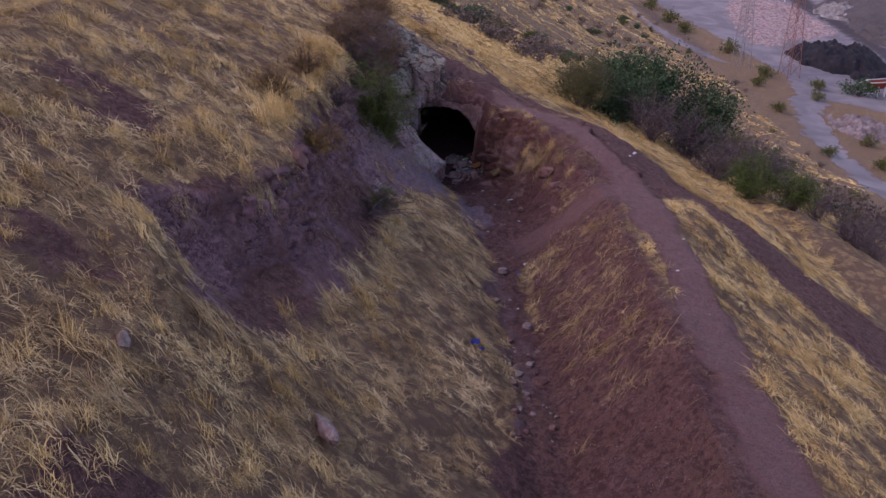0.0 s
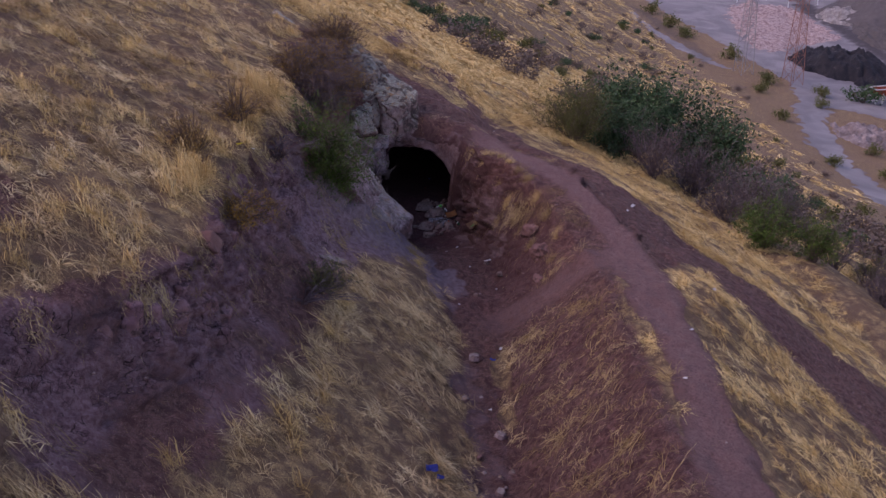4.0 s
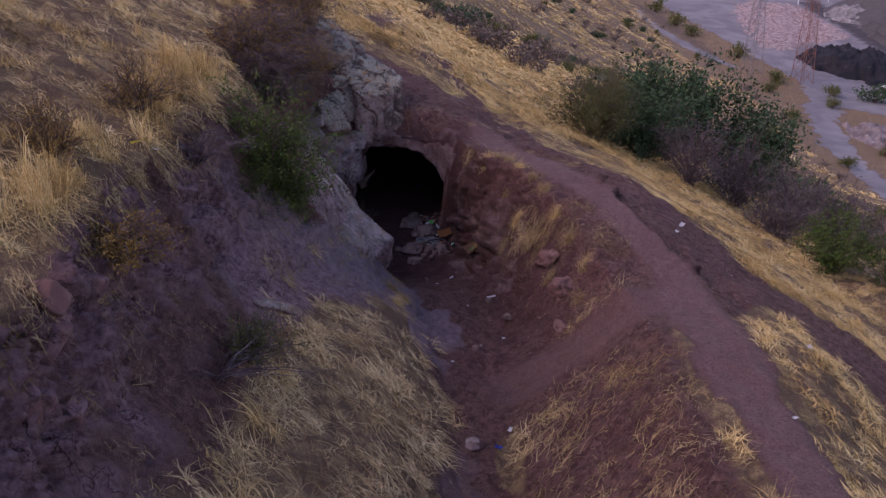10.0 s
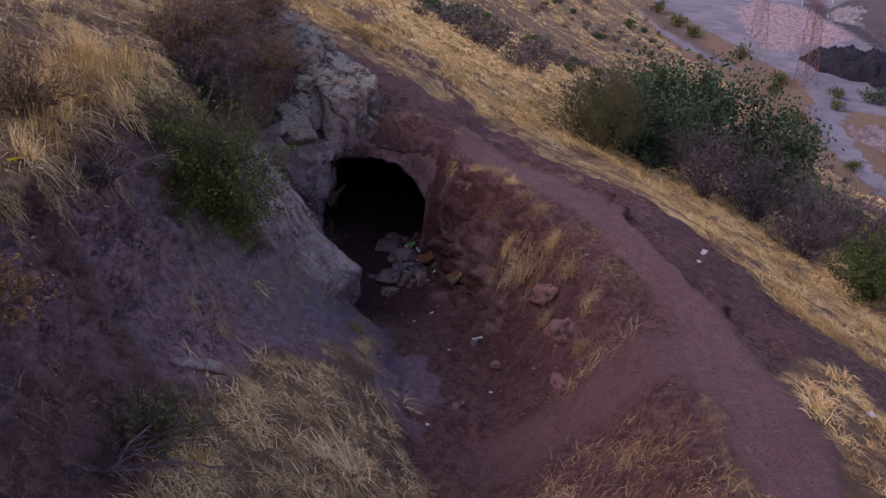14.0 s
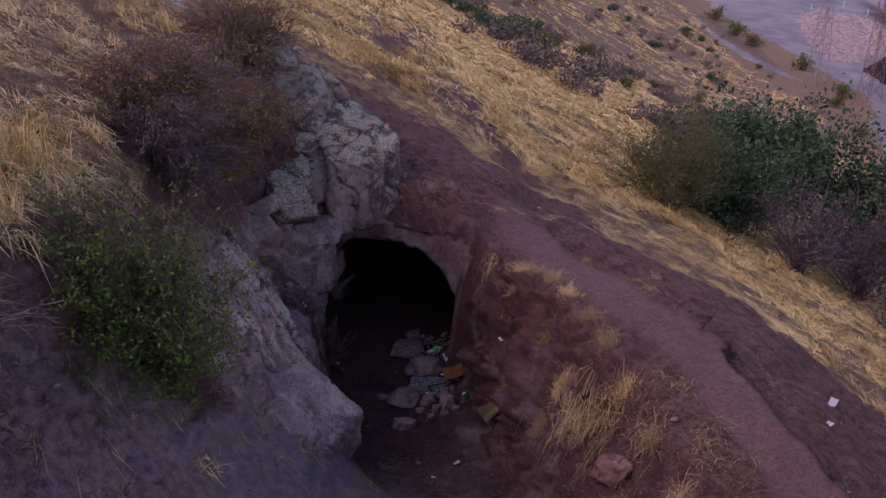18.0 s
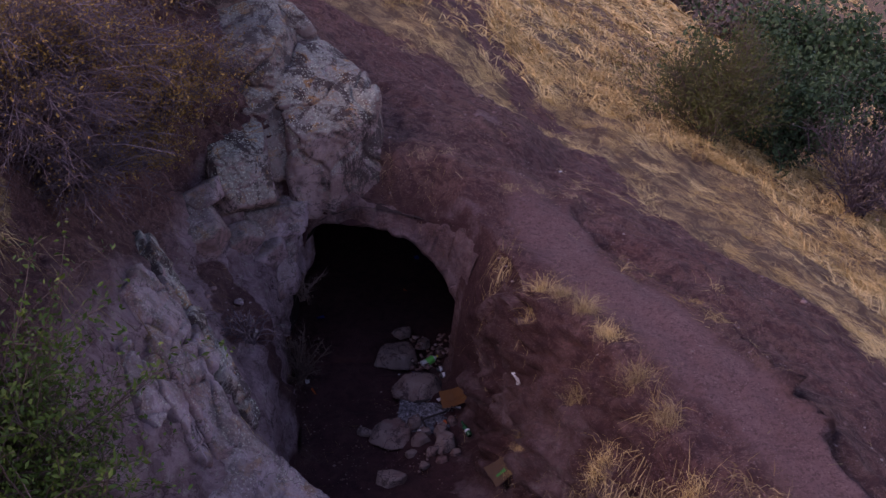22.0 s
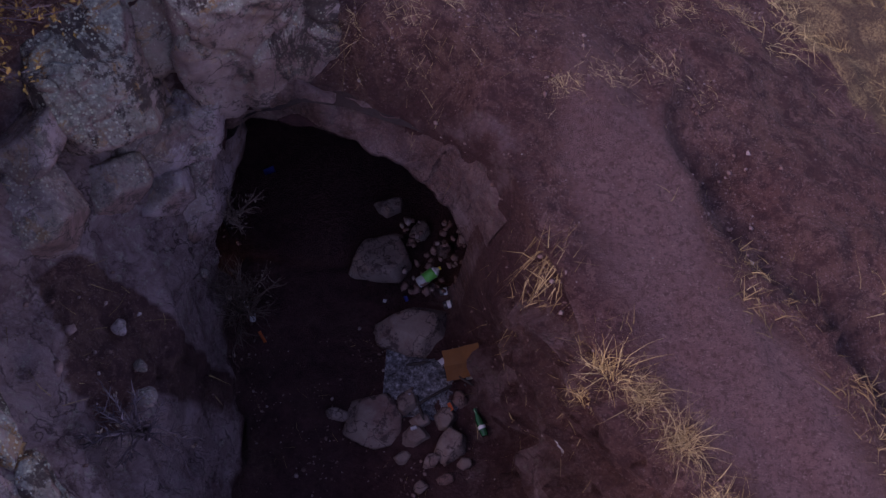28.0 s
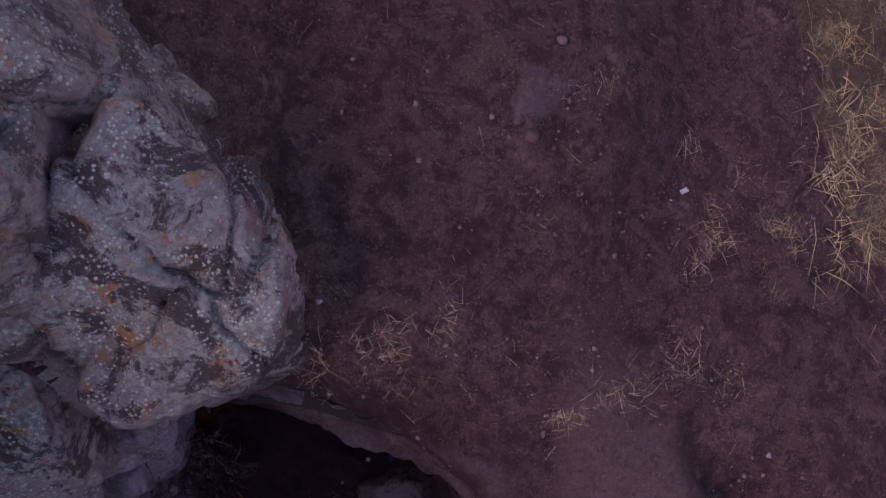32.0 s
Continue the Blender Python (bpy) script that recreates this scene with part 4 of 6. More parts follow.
def bank_chance(x, y):
    _, _, g, bank = zones(x, y)
    return bank * (0.25 + 0.75 * g) * step(14.5, 17, y) * (1 - step(0.2, 0.6, path_weight(x, y))) * (0.15 + 0.85 * clumpy(x, y, 0.7, 0.25, 0.55, 83)) * (x > line_x("floor_b", y) + 0.25)


def right_chance(x, y):
    _, _, g, bank = zones(x, y)
    return g * (1 - bank) * np.maximum(0.2 + 0.8 * clumpy(x, y, 0.35, 0.28, 0.48, 85) * (0.55 + 0.45 * clumpy(x, y, 1.8, 0.25, 0.45, 86)), 0.6 * step(34, 37, y)) * (x > np.where(y < 34, 2.5, -20)) * (x < 1.8 + 0.46 * y)


def far_chance(x, y):
    return (hill(x, y) > -48) * (0.25 + 0.75 * clumpy(x, y, 5.0, 0.3, 0.65, 87))


grass("hillside_grass", "matted pale straw grass combed down the slope", *scatter(-10.5, 2.5, 7, 34, 26, hill_chance, 101), 46, 0.24, 0.0085, PALE_GRASS, 0.62, 0.25, 0.065, 1)
grass("hillside_grass", "golden tufts standing among matted straw", *scatter(-10.5, -1.0, 7, 34, 3.6, hill_chance, 102), 60, 0.32, 0.0075, GOLD_GRASS, 1.1, 0.2, 0.08, 2)
grass("hillside_grass", "tall golden grass standing along the scarp edge", *scatter(-5.5, -2.0, 20.5, 28, 16, lambda x, y: (np.abs(x - line_x("lip", y) + 0.6) < 0.4) * clumpy(x, y, 0.7, 0.35, 0.6, 121), 121), 60, 0.46, 0.0070, GOLD_GRASS, 1.3, 0.3, 0.08, 21)
grass("bank_grass", "thin brownish dry grass on a bare bank", *scatter(2, 5, 12, 24.2, 20, bank_chance, 103), 22, 0.26, 0.0075, BROWN_GRASS, 0.7, 0.3, 0.08, 3)
grass("slope_grass", "dense golden dry grass on the outer slope", *scatter(-6, 12, 8, 40, 15, lambda x, y: right_chance(x, y) * ((y < 29.5) | (x > 6) | (y > 37.5)), 104), 46, 0.28, 0.0085, GOLD_GRASS, 0.75, 0.2, 0.075, 4)
grass("slope_grass", "golden dry grass on the slope behind the thicket", *scatter(-8, 18, 38, 48, 9, right_chance, 114), 24, 0.34, 0.018, GOLD_GRASS, 0.75, 0.4, 0.14, 14)
grass("slope_grass", "golden dry grass with bleached patches lower on the slope", *scatter(-16, 34, 48, 78, 6, right_chance, 105), 18, 0.5, 0.036, GOLD_GRASS, 0.6, 0.6, 0.2, 5)
grass("far_grass", "dry golden grass on the distant hillside", *scatter(-20, 50, 60, 150, 2.0, far_chance, 106), 11, 0.7, 0.085, GOLD_GRASS, 0.5, 0.6, 0.35, 6)
grass("far_grass", "sparse dry grass on the farthest part of the hillside", *scatter(-20, 76, 150, 330, 0.32, far_chance, 107), 9, 1.0, 0.16, GOLD_GRASS, 0.5, 0.6, 0.6, 7)
grass("lip_grass", "straw hanging over the broken edge of the scarp", *scatter(-5.6, -1.6, 13.5, 34, 34, lambda x, y: (np.abs(x - line_x("lip", y) + 0.2) < 0.45) * clumpy(x, y, 0.5, 0.35, 0.65, 117), 108), 34, 0.17, 0.0070, BROWN_GRASS, 0.5, 0.5, 0.07, 13)
grass("slope_grass", "fine tangled golden grass along the ledge above the cave", *scatter(-1, 6, 29.5, 37.5, 12, lambda x, y: right_chance(x, y), 118), 90, 0.25, 0.0034, GOLD_GRASS, 0.6, 0.2, 0.13, 15)


# ---------------------------------------------------------------- rocks
def part(name, me, material, parent=None, label=""):
    """Links a mesh (or a bmesh) as one object, under a thing or a part."""
    if isinstance(me, bmesh.types.BMesh):
        bm, me = me, bpy.data.meshes.new(name)
        bm.to_mesh(me)
        bm.free()
    if material and not me.materials:
        me.materials.append(material)
    ob = new(name, me)
    if parent:
        ob.parent = parent
    if label:
        ob["label"] = label
    return ob


def stone_mesh(name, size, seed, cuts=16, sub=4, rough=0.06, crack=0.0, smooth=True, box=0.0, cut=(0.55, 0.86)):
    """A boulder: a ball cut flat by random planes, then weathered."""
    rng = np.random.RandomState(seed)
    bm = bmesh.new()
    bmesh.ops.create_icosphere(bm, subdivisions=sub, radius=1.0)
    co = np.array([v.co[:] for v in bm.verts])
    if box:
        co = co * (1 - box) + box * 0.8 * co / np.abs(co).max(1)[:, None]
    for _ in range(cuts):
        n = rng.normal(0, 1, 3)
        n /= np.linalg.norm(n)
        over = np.clip(co @ n - rng.uniform(*cut), 0, None)
        co -= 0.93 * over[:, None] * n
    big = max(size)
    p = co * np.array(size)
    nrm = co / np.linalg.norm(co, axis=1)[:, None]
    off = rng.uniform(0, 50, 3)
    for k, c in enumerate(p):
        q = Vector(c / big * 1.7 + off)
        d = rough * big * (noise.fractal(q, 0.7, 2.1, 6) * 0.8 + 0.5 * noise.ridged_multi_fractal(q * 1.4, 0.9, 2.0, 4, 1.0, 2.0) - 0.5)
        if crack:
            for fq, am in ((1.5, 1.0), (3.6, 0.4)):
                ds, ps = noise.voronoi(q * fq + 0.25 * Vector(noise.noise_vector(q * 2.0)))
                d += crack * am * big * (1.6 * (noise.cell(ps[0] * 7.3) - 0.5) - 1.1 * max(0.0, 1 - (ds[1] - ds[0]) / 0.09))
        p[k] += nrm[k] * d
    for v, c in zip(bm.verts, p):
        v.co = c
    for fc in bm.faces:
        fc.smooth = smooth
    me = bpy.data.meshes.new(name)
    bm.to_mesh(me)
    bm.free()
    return me


def along(a, b, n):
    """Axes for a slab: its length runs from a to b, its flat face looks along n."""
    a, b, n = Vector(a), Vector(b), Vector(n)
    x = (b - a).normalized()
    z = (n - x * n.dot(x)).normalized()
    y = z.cross(x)
    m = Matrix((x, y, z)).transposed().to_4x4()
    return Matrix.Translation((a + b) / 2) @ m, (b - a).length


def boulder(name, label, at, size, seed, material, turn=(0, 0, 0), **kw):
    ob = part(name, stone_mesh(name, size, seed, **kw), material)
    ob.matrix_world = pose(*at, *turn)
    return tagged(ob, label, "rock", group="rocks round the cave mouth")


def slab(name, label, a, b, n, width, thick, seed, material, **kw):
    m, ln = along(a, b, n)
    m = Matrix.Translation(-0.36 * thick * Vector(n).normalized()) @ m
    ob = part(name, stone_mesh(name, (ln / 2 * 1.15, width / 2 * 1.2, thick / 2 * 1.3), seed, box=0.88, **kw), material)
    ob.matrix_world = m
    return tagged(ob, label, "rock", group="rocks round the cave mouth")


def weather(p, nrm, big, rough, crack, off):
    """Fractal wear and cracked plates, pushed along the normals."""
    for k, c in enumerate(p):
        q = Vector(c / big * 1.7 + off)
        d = rough * big * (noise.fractal(q, 0.7, 2.1, 6) * 0.8 + 0.5 * noise.ridged_multi_fractal(q * 1.4, 0.9, 2.0, 4, 1.0, 2.0) - 0.5)
        if crack:
            for fq, am in ((0.8, 1.3), (2.6, 0.4)):
                ds, ps = noise.voronoi(q * fq + 0.25 * Vector(noise.noise_vector(q * 2.0)))
                d += crack * am * big * (1.0 * (noise.cell(ps[0] * 7.3) - 0.5) - 1.2 * max(0.0, 1 - (ds[1] - ds[0]) / 0.07))
        p[k] += nrm[k] * d
    return p


def hewn(label, centre, faces, seed, material, sub=6, sharp=18, rough=0.03, crack=0.02):
    """A boulder bounded by flat faces: (normal, a point on the face) each, with rounded edges."""
    rng = np.random.RandomState(seed)
    bm = bmesh.new()
    bmesh.ops.create_icosphere(bm, subdivisions=sub, radius=1.0)
    u = np.array([v.co[:] for v in bm.verts])
    inv = np.zeros(len(u))
    for n, at in faces:
        n = np.array(n, float) / np.linalg.norm(n)
        d = max(float(n @ (np.array(at) - np.array(centre))), 0.05)
        inv += np.clip(u @ n / d, 0, None) ** sharp
    p = u / (inv ** (1 / sharp))[:, None]
    p = weather(p, u, float(np.abs(p).max()), rough, crack, rng.uniform(0, 50, 3))
    for v, c in zip(bm.verts, p):
        v.co = c
    for fc in bm.faces:
        fc.smooth = True
    ob = part("boulder", bm, material)
    ob.location = centre
    return tagged(ob, label, "rock", group="rocks round the cave mouth")


def cobble(name, label, at, size, rz, seed, material, group, tip=(0, 0)):
    """An angular stone: five or six broken sides, a flat top and a flat foot."""
    rng = np.random.RandomState(seed)
    bm = bmesh.new()
    bmesh.ops.create_icosphere(bm, subdivisions=4 if max(size) > 0.1 else 3, radius=1.0)
    u = np.array([v.co[:] for v in bm.verts])
    faces = [(np.array((rng.normal(0, 0.12), rng.normal(0, 0.12), 1.0)), 0.9), (np.array((0, 0, -1.0)), 0.9)]
    for k in range(6):
        t = math.tau * (k + rng.uniform(-0.3, 0.3)) / 6
        faces.append((np.array((math.cos(t), math.sin(t), rng.uniform(-0.1, 0.35))), rng.uniform(0.68, 1.0)))
    inv = sum(np.clip(u @ (n / np.linalg.norm(n)) / d, 0, None) ** 44 for n, d in faces)
    p = u / (inv ** (1 / 44))[:, None] * np.array(size)
    p = weather(p, u, max(size), 0.035, 0.0, rng.uniform(0, 50, 3))
    for v, c in zip(bm.verts, p):
        v.co = c
    for fc in bm.faces:
        fc.smooth = True
    ob = part(name, bm, material)
    ob.matrix_world = pose(*at, tip[0], tip[1], rz)
    return tagged(ob, label, "stone" if name == "stone" else "rock", group=group)


def plate(label, corners, thick, seed, material, rough=0.02, name="slab", flat=0.4):
    """A flat plate of rock lying on the slope, with a ragged outline and broken edge."""
    rng = np.random.RandomState(seed)
    c = np.array(corners, float)
    mid = c.mean(0)
    n = np.linalg.svd(c - mid)[2][2]
    n = n * (1 if n[2] > 0 else -1)
    ring, m, rings = [], 150, 26
    seg = np.linalg.norm(np.roll(c, -1, 0) - c, axis=1)
    cum = np.concatenate([[0], np.cumsum(seg)])
    for s in np.arange(m) / m * cum[-1]:
        k = min(int(np.searchsorted(cum, s, "right")) - 1, len(c) - 1)
        ring.append(c[k] + (c[(k + 1) % len(c)] - c[k]) * (s - cum[k]) / seg[k])
    ring = np.array(ring)
    off = rng.uniform(0, 50, 3)
    ring = ring + np.array([0.05 * Vector(noise.noise_vector(Vector(r * 3.3 + off))) + 0.03 * Vector(noise.noise_vector(Vector(r * 9 + off))) for r in ring])
    v, f = [], []
    for i in range(rings + 3):
        k = min(i / rings, 1.0)
        for j in range(m):
            at = mid + (ring[j] - mid) * (k ** 0.8)
            own = flat * (ring[j] - mid).dot(n) * k
            base = at - n * own * 0.5
            q = Vector(base * 1.9 + off)
            up = thick * (0.5 - 0.35 * max(0.0, (k - 0.9) / 0.1) ** 2)
            if i > rings:
                up = thick * (0.1 - 0.9 * (i - rings))
                base = base + (ring[j] - mid) * 0.03 * (i - rings)
            ds, ps = noise.voronoi(q * 1.3 + 0.3 * Vector(noise.noise_vector(q)))
            up += rough * (noise.fractal(q * 2, 0.8, 2.0, 6) + 1.4 * (noise.cell(ps[0] * 5.1) - 0.5) - 1.5 * max(0.0, 1 - (ds[1] - ds[0]) / 0.06))
            v.append(base + n * up)
    for i in range(rings + 2):
        for j in range(m):
            a, b = i * m + j, i * m + (j + 1) % m
            f.append((a, b, b + m, a + m) if i else (a, b + m, a + m))
    me = bpy.data.meshes.new(name)
    me.from_pydata([tuple(map(float, p)) for p in v], [], f)
    me.polygons.foreach_set("use_smooth", [True] * len(f))
    return tagged(part(name, me, material), label, "rock", group="rocks round the cave mouth")


hewn("large boulder crusted with grey-green and orange lichen above the cave", (-0.52, 33.0, 2.75),
     [((0.98, 0.12, 0.05), (0.10, 32.75, 2.7)), ((0.80, 0.60, 0.15), (-0.18, 33.62, 2.8)), ((0.3, 0.95, 0.1), (-0.75, 34.1, 3.0)), ((0.46, -0.86, 0.10), (-0.5, 32.24, 2.5)), ((0.12, -0.45, 0.86), (-0.5, 32.9, 3.22)),
      ((0.45, 0.1, 0.85), (-0.15, 33.2, 3.3)), ((-0.85, -0.5, 0.1), (-1.0, 32.3, 2.5)), ((-0.9, 0.3, 0.2), (-1.3, 33.0, 2.8)), ((0.25, -0.62, -0.74), (-0.45, 32.15, 1.76)), ((0, 0, -1), (-0.5, 33, 1.68)), ((0.75, -0.55, 0.3), (0.05, 32.5, 2.7))], 5, ROCK, 6, 13, rough=0.05, crack=0.03)
hewn("squarish pinkish-grey boulder with white lichen wedged beside the cave mouth", (-1.48, 31.98, 2.55),
     [((0.42, -0.72, 0.55), (-1.37, 31.72, 2.55)), ((0.95, 0.2, 0.1), (-1.07, 31.98, 2.5)), ((-0.9, -0.3, 0.2), (-1.82, 31.9, 2.6)), ((0.1, -0.3, 0.95), (-1.5, 32.0, 2.84)), ((0.3, -0.5, -0.8), (-1.35, 31.75, 2.16)),
      ((-0.4, -0.8, 0.1), (-1.68, 31.68, 2.55)), ((0, 1, 0), (-1.5, 32.5, 2.5)), ((0, 0, -1), (-1.5, 32, 2.0))], 12, ROCK, 6, 14, rough=0.04, crack=0.02)
hewn("tall reddish-grey upright rock leaning behind the boulders", (-1.66, 33.0, 3.25),
     [((0.35, -0.75, 0.55), (-1.5, 32.45, 3.1)), ((0.95, 0.1, 0.3), (-0.85, 33.0, 3.2)), ((-0.9, -0.2, 0.3), (-2.25, 33.0, 3.4)), ((0.1, -0.35, 0.9), (-1.6, 33.2, 3.78)), ((0, 0.95, 0.2), (-1.6, 34.1, 3.6)), ((0, 0, -1), (-1.6, 33, 2.3))],
     23, WEATHERED, 6, 11, rough=0.07, crack=0.03)
hewn("low grey weathered rock higher on the slope", (-1.35, 34.35, 3.55),
     [((0.7, 0.5, 0.4), (-1.12, 34.35, 3.6)), ((0.1, -0.3, 0.95), (-1.3, 34.3, 3.98)), ((-0.9, 0, 0.3), (-2.0, 34.3, 3.6)), ((0, 1, 0.2), (-1.3, 34.95, 3.6)), ((0.3, -0.9, 0.2), (-1.3, 33.7, 3.6)), ((0, 0, -1), (-1.3, 34.3, 2.7))],
     31, WEATHERED, 6, 9, rough=0.07, crack=0.025)
boulder("boulder", "half-buried grey boulder among dry brush", (-2.2, 34.1, 4.05), (0.6, 0.7, 0.45), 37, WEATHERED, (0, 10, 60), sub=5)
hewn("pinkish flat-faced rock under the large boulder", (-0.98, 32.06, 1.98),
     [((0.35, -0.8, 0.5), (-0.95, 31.86, 2.0)), ((0, 0, 1), (-0.9, 32, 2.12)), ((0, 0, -1), (-0.9, 32, 1.80)), ((1, 0, 0), (-0.70, 32, 2)), ((-1, 0, 0), (-1.4, 32, 2)), ((0, 1, 0), (-0.9, 32.4, 2))], 41, SLAB, 5, rough=0.04, crack=0.02)
hewn("blocky grey rock forming the jamb of the cave mouth", (-0.93, 32.05, 1.6),
     [((0.5, -0.75, 0.4), (-0.85, 31.8, 1.6)), ((0.95, -0.1, 0.1), (-0.80, 32.05, 1.6)), ((0, 0, 1), (-0.9, 32, 1.84)), ((0, 0, -1), (-0.9, 32, 1.1)), ((-1, 0, 0), (-1.4, 32, 2)), ((0, 1, 0), (-0.9, 32.5, 2))], 47, SLAB, 5, rough=0.04, crack=0.02)
jmb = random.Random(57)
for k, (x, y, w) in enumerate(((-1.42, 31.52, 0.26), (-1.12, 31.62, 0.22), (-1.8, 31.6, 0.28), (-1.75, 31.15, 0.28))):
    cobble("boulder", "cracked mauve-grey block bedded in the slope by the cave mouth", (x, y, float(ground(x, y, False)) - 0.42 * w), (w * 1.1, w * jmb.uniform(0.8, 1.1), w * 0.5), jmb.uniform(0, 360), 760 + k, SLAB, "rocks round the cave mouth", (-22, 24))
hewn("rounded lilac-topped block at the foot of the slabs", (-0.55, 27.95, 1.15),
     [((0.55, -0.3, 0.78), (-0.52, 27.9, 1.52)), ((0.8, -0.55, -0.1), (-0.22, 27.75, 1.1)), ((0.2, -0.95, 0.1), (-0.5, 27.42, 1.1)), ((-1, 0, 0), (-1.0, 28, 1.2)), ((0.3, 0.95, 0), (-0.5, 28.5, 1.2)), ((0, 0, -1), (-0.5, 28, 0.5))], 61, SLAB, 6, 9, rough=0.06, crack=0.02)


def strata():
    """Tilted beds of rock beside the cave: long broken plates side by side, running down to the trench."""
    top_a, low_a, top_b, low_b = (np.array(p) for p in ((-2.02, 30.35), (-0.66, 28.9), (-1.80, 28.25), (-0.86, 27.5)))
    beds = [(0.00, 0.12, 0.02, 0.46, ROCK, 0.03, "tilted plate of rock streaked with pale green lichen"), (0.01, 0.13, 0.49, 0.98, ROCK, 0.025, "tilted plate of rock streaked with pale green lichen"),
            (0.17, 0.27, 0.30, 0.72, SLAB, 0.0, "narrow mauve bed of rock between broader plates"), (0.30, 0.60, 0.16, 0.56, SLAB, 0.03, "broad smooth plate of mauve-grey rock"), (0.31, 0.62, 0.58, 0.97, SLAB, 0.04, "broad smooth plate of mauve-grey rock"),
            (0.66, 0.76, 0.45, 0.90, SLAB, 0.005, "thin grey plate of rock with a broken edge"), (0.80, 0.97, 0.30, 0.62, SLAB, 0.005, "small grey plate broken off the lower rock face")]
    for k, (w0, w1, u0, u1, m, lift, label) in enumerate(beds):
        rng = random.Random(900 + k)
        corners = []
        for u, w in ((u0, w0), ((u0 + u1) / 2, w0 - 0.02), (u1, w0), (u1 + 0.03, (w0 + w1) / 2), (u1, w1), ((u0 + u1) / 2, w1 + 0.02), (u0, w1), (u0 - 0.04, (w0 + w1) / 2)):
            u, w = u + rng.uniform(-0.02, 0.02), w + rng.uniform(-0.015, 0.015)
            x, y = (top_a * (1 - u) + low_a * u) * (1 - w) + (top_b * (1 - u) + low_b * u) * w
            corners.append((x, y, float(ground(x, y, False)) + lift))
        plate(label, corners, 0.11, 73 + 3 * k, m, 0.022)


strata()
for x, y, s, sd in ((-1.22, 30.6, 0.075, 93), (-0.97, 31.36, 0.05, 94), (-1.05, 30.35, 0.06, 95), (-0.98, 30.15, 0.09, 96)):
    boulder("boulder", "small pale stone resting on the rock bench", (x, y, gz(x, y) + 0.02), (s, s * 0.8, s * 0.5), sd, SLAB, (0, 0, sd * 9), sub=4)
slab("slab", "long pale grey rock rib running up the hillside", (-4.3, 35.9, 4.95), (-2.85, 32.9, 4.35), (0.45, -0.2, 0.87), 0.42, 0.3, 97, ROCK, sub=5, cuts=14, rough=0.05)
slab("slab", "low whitish rock outcrop in the gravel slope", (-1.75, 23.35, 2.36), (-1.0, 23.95, 1.86), (0.5, -0.5, 0.7), 0.2, 0.16, 101, SLAB, sub=4)
boulder("boulder", "angular brick-red rock stuck in the scarp", (-2.98, 19.65, 4.28), (0.34, 0.22, 0.2), 103, RED_ROCK, (0, 20, -30), sub=4)
SCARP_ROCK = rock_material("scarp_rock", (0.115, 0.056, 0.066), (0.235, 0.140, 0.158), 0.0)
brk = random.Random(9)
for k in range(15):
    y = 16.8 + 0.26 * k + brk.uniform(-0.08, 0.08)
    x = float(line_x("lip", y)) + brk.uniform(0.12, 0.42)
    w = brk.uniform(0.15, 0.24)
    cobble("boulder", "fissured mauve-red block standing in the scarp face", (x - 0.12, y, float(ground(x, y, False)) - 0.2), (w, w * brk.uniform(0.8, 1.2), brk.uniform(0.2, 0.34)), brk.uniform(-40, 40), 700 + k, SCARP_ROCK, "blocks of the scarp", (brk.uniform(-16, 16), 16 + brk.uniform(-12, 12)))
boulder("boulder", "small grey rock showing through matted grass", (-4.05, 11.3, 4.68), (0.10, 0.26, 0.12), 107, SLAB, (0, 0, 10), sub=4)
boulder("boulder", "long grey stone half buried in grass", (-1.75, 12.6, 2.54), (0.12, 0.68, 0.13), 109, SLAB, (-8, 20, 22), sub=4)
boulder("boulder", "pinkish stone lying in the trench", (2.0, 18.05, gz(2.0, 18.05) + 0.04), (0.19, 0.14, 0.1), 113, RED_ROCK, (0, 0, 20), sub=3)
boulder("boulder", "pale pink stone lying in the trench", (1.6, 18.3, gz(1.6, 18.3) + 0.03), (0.13, 0.11, 0.08), 127, SLAB, (0, 0, 50), sub=3)
for x, y, w, sd in ((3.02, 25.3, 0.26, 131), (2.95, 27.1, 0.28, 137), (3.15, 26.1, 0.3, 139)):
    boulder("boulder", "red-brown rock bulging from the earth bank", (x, y, gz(x, y) - 0.12), (w * 0.7, w * 1.1, w), sd, RED_ROCK, (0, 0, sd * 7), sub=5, rough=0.12, box=0.5)

# stones and rubble along the bottom of the trench
deb = random.Random(31)
for k in range(46):
    y = 15.6 + 8.2 * deb.random() ** 1.3
    x = float(line_x("floor_a", y)) - 0.35 + 1.0 * deb.random()
    w = 0.03 + 0.09 * deb.random() ** 2
    cobble("stone", "loose angular stone in the trench bottom", (x, y, gz(x, y) + 0.2 * w), (w, w * deb.uniform(0.7, 1.0), w * 0.6), deb.uniform(0, 360), 1200 + k % 12, SLAB if k % 3 else RED_ROCK, "loose stones in the trench", (deb.uniform(-15, 15), 5))
